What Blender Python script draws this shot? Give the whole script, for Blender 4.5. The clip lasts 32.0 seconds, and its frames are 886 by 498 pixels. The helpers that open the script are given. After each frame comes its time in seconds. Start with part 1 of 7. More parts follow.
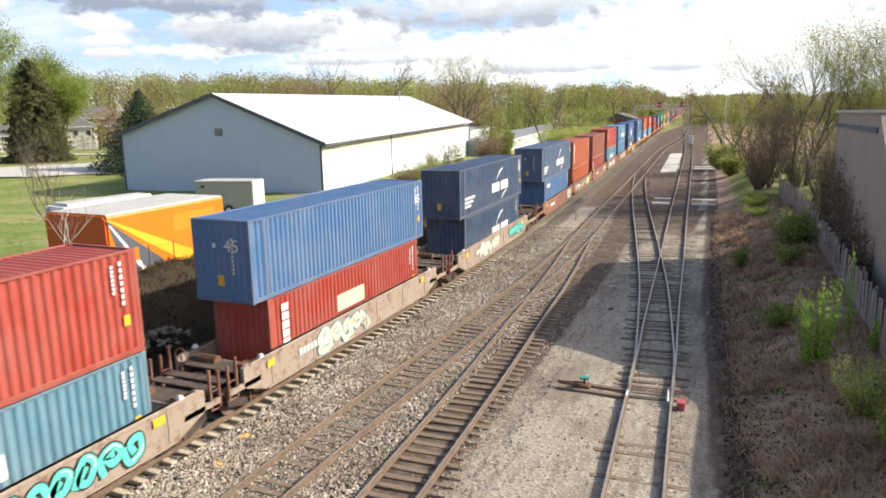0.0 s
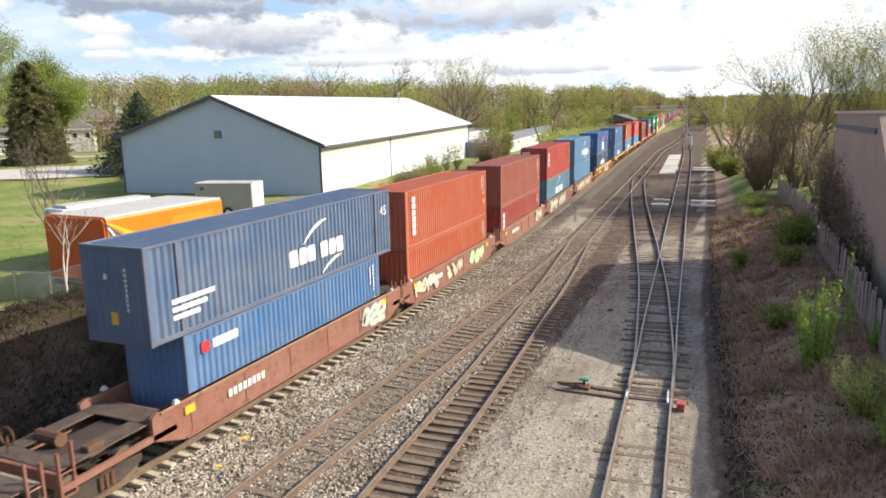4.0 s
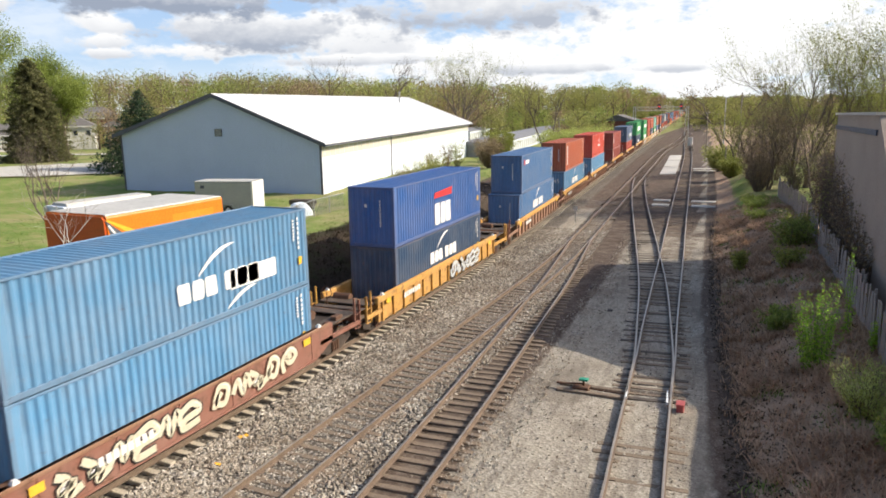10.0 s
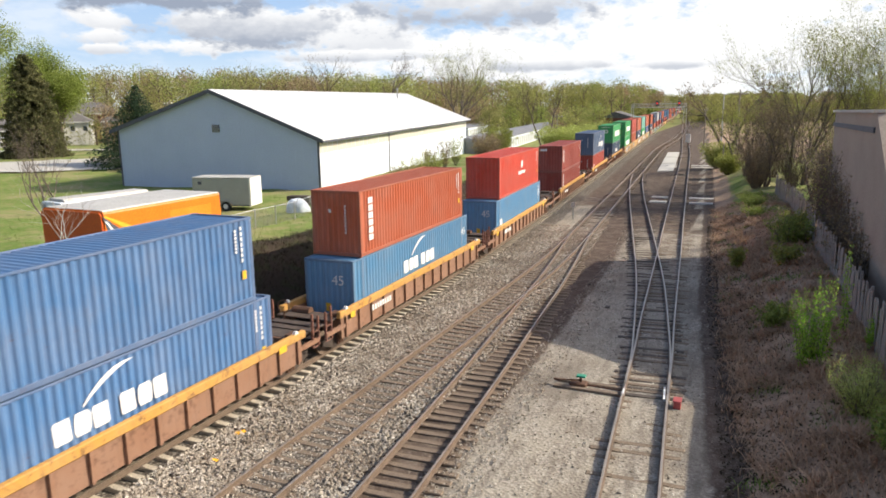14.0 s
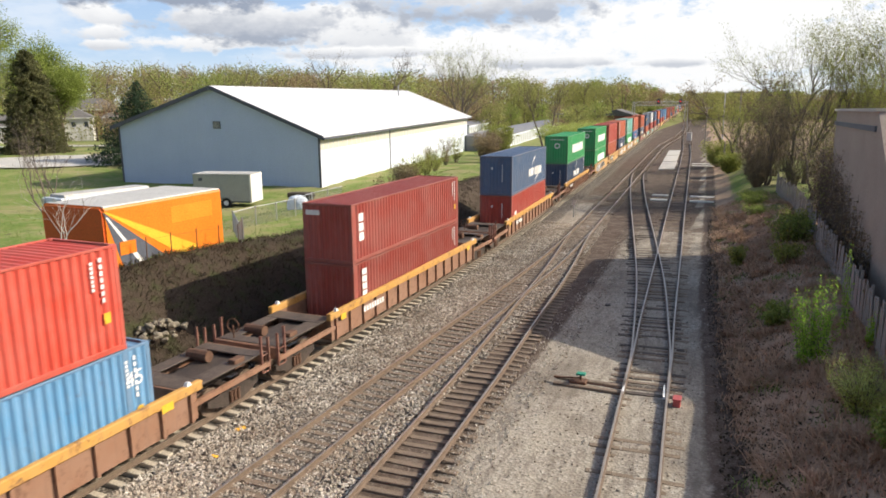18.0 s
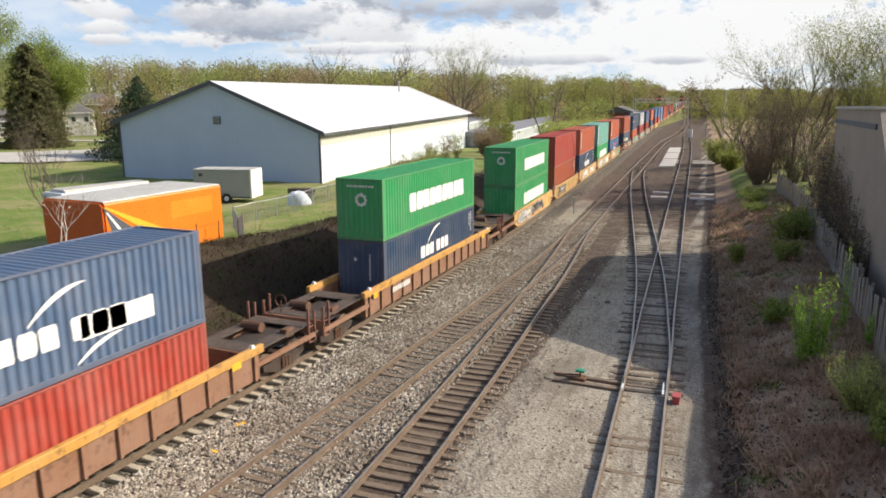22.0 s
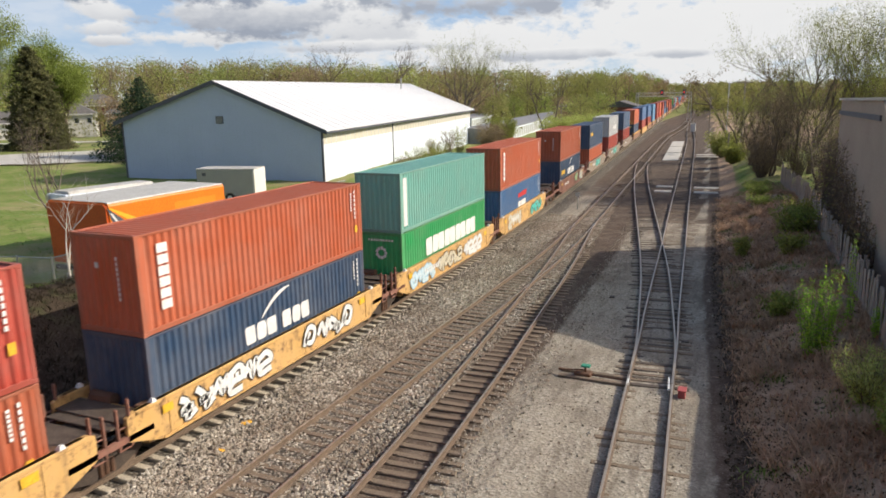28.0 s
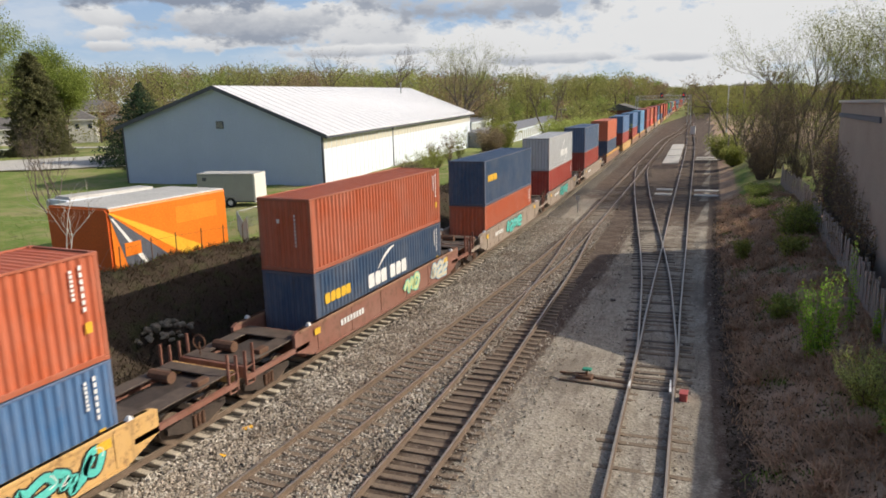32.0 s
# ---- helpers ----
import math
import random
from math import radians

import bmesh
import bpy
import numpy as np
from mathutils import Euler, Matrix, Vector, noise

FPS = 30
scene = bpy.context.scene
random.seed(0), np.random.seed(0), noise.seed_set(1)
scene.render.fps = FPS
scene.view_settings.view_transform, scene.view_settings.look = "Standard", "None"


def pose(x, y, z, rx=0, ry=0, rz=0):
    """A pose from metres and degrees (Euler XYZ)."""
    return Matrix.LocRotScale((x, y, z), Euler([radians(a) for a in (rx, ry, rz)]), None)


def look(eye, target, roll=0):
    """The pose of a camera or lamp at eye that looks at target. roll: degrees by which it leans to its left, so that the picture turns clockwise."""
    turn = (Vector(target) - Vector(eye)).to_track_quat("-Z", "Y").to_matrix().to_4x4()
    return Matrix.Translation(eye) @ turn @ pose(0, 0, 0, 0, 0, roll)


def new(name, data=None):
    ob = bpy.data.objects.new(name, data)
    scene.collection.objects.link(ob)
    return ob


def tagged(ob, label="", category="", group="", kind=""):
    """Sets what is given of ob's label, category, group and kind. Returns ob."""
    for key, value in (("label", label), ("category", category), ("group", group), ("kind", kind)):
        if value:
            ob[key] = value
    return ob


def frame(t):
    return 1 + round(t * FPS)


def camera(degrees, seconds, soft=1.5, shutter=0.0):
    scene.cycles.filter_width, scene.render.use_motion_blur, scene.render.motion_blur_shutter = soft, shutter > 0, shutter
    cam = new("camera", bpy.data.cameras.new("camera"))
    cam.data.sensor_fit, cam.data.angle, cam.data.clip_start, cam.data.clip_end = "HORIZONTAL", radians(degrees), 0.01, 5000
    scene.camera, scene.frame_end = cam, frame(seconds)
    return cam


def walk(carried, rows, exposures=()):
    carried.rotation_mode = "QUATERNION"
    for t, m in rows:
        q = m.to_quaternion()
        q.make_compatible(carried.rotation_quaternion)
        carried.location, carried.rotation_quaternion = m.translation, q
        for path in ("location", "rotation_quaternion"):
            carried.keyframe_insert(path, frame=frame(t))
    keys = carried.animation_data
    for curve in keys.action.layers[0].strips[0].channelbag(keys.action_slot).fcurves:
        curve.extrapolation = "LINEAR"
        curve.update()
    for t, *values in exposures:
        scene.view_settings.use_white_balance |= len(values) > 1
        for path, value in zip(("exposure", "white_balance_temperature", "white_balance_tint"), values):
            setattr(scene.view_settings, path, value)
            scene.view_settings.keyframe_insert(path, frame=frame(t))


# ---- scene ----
# ---- camera ----
cam = camera(64.55, 32.0, soft=1.75, shutter=0.18)
EYE = (16.238, -17.299, 9.955)
TURNS = [
    (0.0, 78.610, 0.986, 23.172), (0.5, 78.611, 0.912, 23.189), (1.0, 78.620, 0.867, 23.204), (1.5, 78.625, 0.865, 23.204),
    (2.0, 78.642, 0.923, 23.176), (2.5, 78.675, 1.008, 23.137), (3.0, 78.707, 1.077, 23.110), (3.5, 78.723, 1.112, 23.096),
    (5.5, 78.785, 1.029, 23.083), (6.0, 78.765, 1.059, 23.077), (6.5, 78.734, 1.097, 23.066), (7.0, 78.718, 1.088, 23.063),
    (7.5, 78.720, 1.061, 23.066), (8.0, 78.731, 1.029, 23.070), (8.5, 78.747, 0.943, 23.095), (9.0, 78.745, 0.833, 23.146),
    (9.5, 78.718, 0.784, 23.173), (10.0, 78.693, 0.805, 23.163), (10.5, 78.676, 0.823, 23.151), (11.0, 78.653, 0.806, 23.143),
    (11.5, 78.625, 0.777, 23.125), (12.0, 78.589, 0.737, 23.101), (12.5, 78.543, 0.678, 23.081), (13.0, 78.493, 0.646, 23.057),
    (13.5, 78.444, 0.655, 23.027), (14.0, 78.406, 0.677, 23.002), (14.5, 78.390, 0.694, 22.987), (16.5, 78.262, 0.549, 23.055),
    (17.0, 78.232, 0.520, 23.062), (17.5, 78.201, 0.491, 23.070), (18.0, 78.189, 0.467, 23.081), (18.5, 78.174, 0.448, 23.093),
    (19.0, 78.136, 0.436, 23.101), (19.5, 78.090, 0.422, 23.112), (20.0, 78.052, 0.397, 23.132), (20.5, 78.015, 0.346, 23.152),
    (21.0, 77.978, 0.307, 23.159), (21.5, 77.942, 0.297, 23.145), (22.0, 77.893, 0.249, 23.130), (22.5, 77.816, 0.192, 23.113),
    (23.0, 77.721, 0.211, 23.078), (23.5, 77.629, 0.260, 23.054), (24.0, 77.561, 0.297, 23.052), (24.5, 77.524, 0.298, 23.089),
    (25.0, 77.525, 0.263, 23.172), (25.5, 77.547, 0.261, 23.234), (27.5, 77.623, 0.850, 23.326), (28.0, 77.636, 0.971, 23.297),
    (28.5, 77.654, 1.096, 23.235), (29.0, 77.693, 1.182, 23.161), (29.5, 77.762, 1.280, 23.137), (30.0, 77.831, 1.342, 23.167),
    (30.5, 77.876, 1.350, 23.196), (31.0, 77.913, 1.300, 23.222), (31.5, 77.943, 1.230, 23.259), (32.0, 77.949, 1.226, 23.289)]
walk(cam, [(t, pose(*EYE, a, b, c)) for t, a, b, c in TURNS],
     exposures=[(0.0, 0.58), (3.0, 0.55), (6.0, 0.46), (9.0, 0.38), (13.0, 0.39), (19.0, 0.3), (23.0, 0.22), (28.0, 0.05), (32.0, -0.08)])

# ---- light ----
SUN_TO = Vector((0.88, 0.47, 0.0)).normalized()
SUN_EL = radians(31.5)
world = bpy.data.worlds.new("sky")
scene.world = world
world.use_nodes = True
wn = world.node_tree.nodes
sky = wn.new("ShaderNodeTexSky")
sky.sky_type = "NISHITA"
sky.sun_disc = False
sky.sun_elevation = SUN_EL
sky.sun_rotation = math.atan2(SUN_TO.x, SUN_TO.y)
sky.air_density, sky.dust_density = 0.9, 3.0
wn["Background"].inputs["Strength"].default_value = 0.15
world.node_tree.links.new(sky.outputs[0], wn["Background"].inputs["Color"])
sun = new("sun", bpy.data.lights.new("sun", "SUN"))
sun.data.energy, sun.data.angle, sun.data.color = 4.6, radians(0.6), (1.0, 0.9, 0.75)
sun.matrix_world = look((0, 0, 60), Vector((0, 0, 60)) - (SUN_TO * math.cos(SUN_EL) + Vector((0, 0, math.sin(SUN_EL)))))


# ---- materials ----
def nodes_of(name):
    m = bpy.data.materials.new(name)
    m.use_nodes = True
    nt = m.node_tree
    return m, nt, nt.nodes["Principled BSDF"]


def noise_tex(nt, scale, detail=4.0, rough=0.6, coord="Object", stretch=None):
    tc = nt.nodes.new("ShaderNodeTexCoord")
    n = nt.nodes.new("ShaderNodeTexNoise")
    n.inputs["Scale"].default_value, n.inputs["Detail"].default_value, n.inputs["Roughness"].default_value = scale, detail, rough
    src = tc.outputs[coord]
    if stretch:
        mp = nt.nodes.new("ShaderNodeMapping")
        mp.inputs["Scale"].default_value = stretch
        nt.links.new(src, mp.inputs["Vector"])
        src = mp.outputs["Vector"]
    nt.links.new(src, n.inputs["Vector"])
    return n.outputs["Fac"]


def ramp(nt, fac, stops):
    r = nt.nodes.new("ShaderNodeValToRGB")
    e = r.color_ramp.elements
    while len(e) < len(stops):
        e.new(0.5)
    for el, (p, c) in zip(e, stops):
        el.position, el.color = p, (*c, 1) if len(c) == 3 else c
    nt.links.new(fac, r.inputs["Fac"])
    return r.outputs["Color"]


def mix(nt, fac, a, b, mode="MIX"):
    m = nt.nodes.new("ShaderNodeMix")
    m.data_type, m.blend_type = "RGBA", mode
    for sock, v in ((m.inputs["Factor"], fac), (m.inputs["A"], a), (m.inputs["B"], b)):
        if isinstance(v, (int, float)):
            sock.default_value = v
        elif isinstance(v, tuple):
            sock.default_value = (*v, 1)
        else:
            nt.links.new(v, sock)
    return m.outputs["Result"]


def bump(nt, bsdf, fac, strength=0.3, dist=0.02):
    b = nt.nodes.new("ShaderNodeBump")
    b.inputs["Strength"].default_value, b.inputs["Distance"].default_value = strength, dist
    nt.links.new(fac, b.inputs["Height"])
    nt.links.new(b.outputs["Normal"], bsdf.inputs["Normal"])


def grainy(name, dark, light, scale=4.0, rough=0.85, metal=0.0, fine=40.0, relief=0.3, dist=0.01, spec=0.4, stretch=None):
    """A surface with two scales of variation between two colours."""
    m, nt, b = nodes_of(name)
    big, small = noise_tex(nt, scale, stretch=stretch), noise_tex(nt, fine, 3, stretch=stretch)
    col = ramp(nt, big, [(0.3, dark), (0.7, light)])
    col = mix(nt, 0.5, col, ramp(nt, small, [(0.3, tuple(c * 0.7 for c in dark)), (0.7, tuple(min(1, c * 1.15) for c in light))]))
    nt.links.new(col, b.inputs["Base Color"])
    b.inputs["Roughness"].default_value, b.inputs["Metallic"].default_value = rough, metal
    b.inputs["Specular IOR Level"].default_value = spec
    if relief:
        bump(nt, b, small, relief, dist)
    return m


def painted(name, rough=0.45, rust=0.5, fade=0.16):
    """Weathered paint whose colour is the object's own colour."""
    m, nt, b = nodes_of(name)
    info = nt.nodes.new("ShaderNodeObjectInfo")
    base = info.outputs["Color"]
    big = noise_tex(nt, 0.7, 5, 0.65)
    streak = noise_tex(nt, 5.0, 5, 0.7, stretch=(1, 1, 0.12))
    spots = noise_tex(nt, 2.6, 8, 0.75)
    col = mix(nt, ramp(nt, big, [(0.35, (0, 0, 0)), (0.75, (fade,) * 3)]), base, (0.52, 0.46, 0.4))
    col = mix(nt, ramp(nt, streak, [(0.52, (0, 0, 0)), (0.8, (0.45,) * 3)]), col, (0.09, 0.07, 0.055))
    col = mix(nt, ramp(nt, spots, [(0.66 - 0.14 * rust, (0, 0, 0)), (0.76 - 0.12 * rust, (rust * 0.9,) * 3)]), col, (0.14, 0.07, 0.04))
    nt.links.new(col, b.inputs["Base Color"])
    nt.links.new(ramp(nt, big, [(0.3, (rough,) * 3), (0.8, (rough + 0.25,) * 3)]), b.inputs["Roughness"])
    b.inputs["Specular IOR Level"].default_value = 0.5
    bump(nt, b, noise_tex(nt, 1.6, 2), 0.25, 0.03)
    return m


M = {}
M["paint"] = painted("container_paint")
M["carpaint"] = painted("wagon_paint", 0.65, 0.95, 0.16)
M["steel_dark"] = grainy("dark_grimy_steel", (0.03, 0.025, 0.022), (0.1, 0.075, 0.06), 2.0, 0.7, 0.2, 25)
M["rust_steel"] = grainy("rusty_steel", (0.08, 0.042, 0.026), (0.2, 0.11, 0.07), 3.0, 0.8, 0.2, 30)
M["rail_rust"] = grainy("rusty_rail_side", (0.095, 0.066, 0.047), (0.22, 0.16, 0.115), 2.0, 0.75, 0.1, 25)
M["rail_top"] = grainy("worn_rail_head", (0.34, 0.27, 0.2), (0.54, 0.455, 0.365), 1.5, 0.4, 0.6, 25, 0.1)
M["plate"] = grainy("worn_walkway_steel", (0.04, 0.03, 0.025), (0.15, 0.115, 0.09), 3.0, 0.7, 0.1, 40)
M["white"] = grainy("weathered_white_lettering", (0.66, 0.66, 0.64), (0.84, 0.84, 0.82), 2.0, 0.5, 0, 20, 0.1)
M["yellow"] = grainy("yellow_marking", (0.65, 0.38, 0.03), (0.8, 0.5, 0.05), 3.0, 0.5, 0, 20, 0.1)
M["redmark"] = grainy("red_marking", (0.5, 0.03, 0.03), (0.65, 0.05, 0.05), 3.0, 0.5, 0, 20, 0.1)
M["tie"] = grainy("weathered_tie_wood", (0.09, 0.064, 0.045), (0.28, 0.215, 0.155), 1.2, 0.9, 0, 18, 0.5, 0.01)
M["tie_dark"] = grainy("creosoted_tie_wood", (0.04, 0.032, 0.027), (0.14, 0.112, 0.09), 1.2, 0.85, 0, 18, 0.5, 0.01)
M["tie_light"] = grainy("dusty_tie_wood", (0.34, 0.29, 0.22), (0.6, 0.53, 0.42), 1.2, 0.9, 0, 18, 0.5, 0.01)
M["concrete"] = grainy("pale_concrete", (0.42, 0.4, 0.36), (0.6, 0.58, 0.53), 0.8, 0.9, 0, 12, 0.3)
M["bark"] = grainy("grey_brown_bark", (0.09, 0.07, 0.055), (0.2, 0.16, 0.125), 3.0, 0.9, 0, 25, 0.6)
M["bark_pale"] = grainy("pale_bark", (0.2, 0.17, 0.135), (0.38, 0.33, 0.27), 3.0, 0.9, 0, 25, 0.6)
M["bark_white"] = grainy("whitish_dead_bark", (0.36, 0.32, 0.27), (0.58, 0.53, 0.46), 3.0, 0.9, 0, 25, 0.4)
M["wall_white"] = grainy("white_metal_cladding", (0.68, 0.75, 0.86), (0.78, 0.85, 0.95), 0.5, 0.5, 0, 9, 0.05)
# Gable cladding with the blue sky fill of its shaded side in the colour.
M["wall_gable"] = grainy("sky_tinted_shade_cladding", (0.42, 0.51, 0.68), (0.49, 0.58, 0.75), 0.4, 0.55, 0, 9, 0.05)
M["wall_cream"] = grainy("cream_cladding_band", (0.56, 0.53, 0.44), (0.64, 0.61, 0.52), 0.6, 0.6, 0, 9, 0.05)
M["roof_white"] = grainy("white_metal_roof", (0.68, 0.69, 0.71), (0.8, 0.8, 0.81), 0.4, 0.45, 0, 7, 0.05)
M["trim_dark"] = grainy("dark_grey_trim", (0.06, 0.07, 0.09), (0.11, 0.12, 0.15), 1.0, 0.6, 0, 15, 0.1)
M["shingle"] = grainy("grey_asphalt_shingle", (0.09, 0.085, 0.08), (0.19, 0.18, 0.17), 1.5, 0.9, 0, 9, 0.4)
M["tan_wall"] = grainy("tan_concrete_wall", (0.3, 0.24, 0.195), (0.4, 0.33, 0.27), 0.5, 0.85, 0, 10, 0.2)
M["orange"] = grainy("orange_vehicle_paint", (0.72, 0.17, 0.012), (0.85, 0.23, 0.02), 0.8, 0.4, 0, 12, 0.05)
# The truck's orange made darker and redder, for the end turned from the sun.
M["orange_shaded"] = grainy("shaded_orange_vehicle_paint", (0.5, 0.075, 0.012), (0.62, 0.11, 0.016), 0.8, 0.45, 0, 12, 0.05)
M["orange_faded"] = grainy("faded_amber_paint", (0.78, 0.22, 0.016), (0.9, 0.3, 0.03), 0.8, 0.4, 0, 12, 0.05)
M["orange_light"] = grainy("amber_stripe_paint", (0.85, 0.42, 0.03), (0.92, 0.5, 0.05), 0.8, 0.4, 0, 12, 0.05)
M["roof_grey"] = grainy("dusty_light_grey_roof", (0.42, 0.41, 0.38), (0.56, 0.55, 0.52), 0.8, 0.6, 0, 12, 0.1)
M["roof_old"] = grainy("weathered_grey_sheet_roof", (0.16, 0.16, 0.165), (0.28, 0.28, 0.29), 0.5, 0.65, 0, 8, 0.1)
M["gray_panel"] = grainy("grey_green_panel", (0.3, 0.31, 0.29), (0.4, 0.41, 0.38), 0.8, 0.5, 0, 12, 0.05)
M["rubber"] = grainy("black_rubber", (0.015, 0.015, 0.015), (0.04, 0.04, 0.04), 4, 0.85, 0, 30)
M["chrome"] = grainy("galvanised_metal", (0.4, 0.41, 0.42), (0.58, 0.58, 0.58), 4, 0.4, 0.8, 30, 0.1)
M["fence_wood"] = grainy("weathered_grey_boards", (0.22, 0.19, 0.17), (0.36, 0.32, 0.29), 1.5, 0.9, 0, 20, 0.4)
M["rubble"] = grainy("dusty_broken_rubble", (0.12, 0.1, 0.075), (0.3, 0.26, 0.19), 2.0, 0.95, 0, 14, 0.5)
M["brick_red"] = grainy("dark_red_brick", (0.16, 0.06, 0.045), (0.26, 0.11, 0.08), 2.0, 0.9, 0, 12, 0.4)
M["glass"] = grainy("dark_window_glass", (0.03, 0.04, 0.05), (0.06, 0.07, 0.09), 1.0, 0.08, 0, 4, 0)
M["siding"] = grainy("white_house_siding", (0.62, 0.6, 0.57), (0.76, 0.74, 0.7), 1.0, 0.7, 0, 10, 0.1)
M["green_mark"] = grainy("green_target_paint", (0.02, 0.22, 0.13), (0.04, 0.32, 0.2), 3, 0.5, 0, 20, 0.1)
M["red_box"] = grainy("faded_red_box_paint", (0.35, 0.06, 0.06), (0.5, 0.12, 0.11), 3, 0.6, 0, 20, 0.1)
for _k, _c in {"graf_teal": (0.12, 0.6, 0.52), "graf_cream": (0.66, 0.6, 0.45), "graf_lime": (0.62, 0.72, 0.35), "graf_black": (0.03, 0.03, 0.03),
               "graf_silver": (0.55, 0.56, 0.56), "graf_pale": (0.6, 0.74, 0.8), "graf_blue": (0.25, 0.5, 0.68)}.items():
    M[_k] = grainy(_k + "_spray_paint", tuple(c * 0.8 for c in _c), _c, 2.0, 0.6, 0, 15, 0.05)


def leaf_material(name, dark, light):
    m, nt, b = nodes_of(name)
    geo = nt.nodes.new("ShaderNodeNewGeometry")
    col = ramp(nt, geo.outputs["Random Per Island"], [(0.0, dark), (1.0, light)])
    col = mix(nt, ramp(nt, noise_tex(nt, 0.35, 3), [(0.4, (0, 0, 0)), (0.6, (0.4,) * 3)]), col, tuple(c * 0.8 for c in dark))
    nt.links.new(col, b.inputs["Base Color"])
    b.inputs["Roughness"].default_value = 0.7
    b.inputs["Specular IOR Level"].default_value = 0.15
    tr = nt.nodes.new("ShaderNodeBsdfTranslucent")
    nt.links.new(col, tr.inputs["Color"])
    ms = nt.nodes.new("ShaderNodeMixShader")
    ms.inputs[0].default_value = 0.45
    nt.links.new(b.outputs[0], ms.inputs[1])
    nt.links.new(tr.outputs[0], ms.inputs[2])
    nt.links.new(ms.outputs[0], nt.nodes["Material Output"].inputs["Surface"])
    return m


M["leaf_spring"] = leaf_material("spring_yellow_green_leaves", (0.2, 0.23, 0.05), (0.46, 0.48, 0.14))
M["leaf_pale"] = leaf_material("pale_new_spring_leaves", (0.34, 0.4, 0.09), (0.66, 0.7, 0.26))
M["leaf_green"] = leaf_material("fresh_green_leaves", (0.17, 0.23, 0.045), (0.44, 0.5, 0.14))
M["leaf_bright"] = leaf_material("bright_lime_leaves", (0.2, 0.38, 0.04), (0.46, 0.66, 0.1))
M["leaf_dark"] = leaf_material("dark_conifer_needles", (0.03, 0.06, 0.035), (0.1, 0.15, 0.075))
M["leaf_bud"] = leaf_material("brown_budding_twigs", (0.19, 0.14, 0.085), (0.38, 0.3, 0.17))
M["wood_olive"] = leaf_material("olive_spring_woods", (0.24, 0.24, 0.075), (0.46, 0.45, 0.17))
M["wood_green"] = leaf_material("green_spring_woods", (0.2, 0.26, 0.06), (0.42, 0.47, 0.15))
M["wood_brown"] = leaf_material("brown_budding_woods", (0.28, 0.2, 0.12), (0.46, 0.36, 0.22))
M["leaf_juniper"] = leaf_material("bronze_green_evergreen", (0.085, 0.095, 0.04), (0.23, 0.22, 0.1))
M["leaf_rust"] = leaf_material("rust_red_buds", (0.25, 0.12, 0.05), (0.45, 0.24, 0.1))
M["dry_grass"] = leaf_material("dry_straw_grass", (0.36, 0.23, 0.15), (0.66, 0.47, 0.32))
# Dark weeds; part of the darkness is the train's shade put into the colour.
M["weeds"] = leaf_material("dark_weeds_and_shade", (0.035, 0.028, 0.019), (0.12, 0.095, 0.06))
M["green_grass"] = leaf_material("spring_grass", (0.11, 0.18, 0.035), (0.3, 0.4, 0.1))


def stones_material():
    m, nt, b = nodes_of("ballast_stone")
    geo = nt.nodes.new("ShaderNodeNewGeometry")
    col = ramp(nt, geo.outputs["Random Per Island"], [(0.0, (0.19, 0.155, 0.115)), (0.3, (0.37, 0.32, 0.25)), (0.7, (0.56, 0.5, 0.41)), (1.0, (0.78, 0.73, 0.64))])
    col = mix(nt, 0.3, col, ramp(nt, noise_tex(nt, 30), [(0.3, (0.15, 0.125, 0.1)), (0.7, (0.5, 0.455, 0.39))]))
    col = mix(nt, ramp(nt, noise_tex(nt, 0.45, 5, 0.7), [(0.42, (0, 0, 0)), (0.62, (0.62,) * 3)]), col, (0.19, 0.14, 0.095))
    nt.links.new(col, b.inputs["Base Color"])
    b.inputs["Roughness"].default_value = 0.9
    return m


M["stones"] = stones_material()


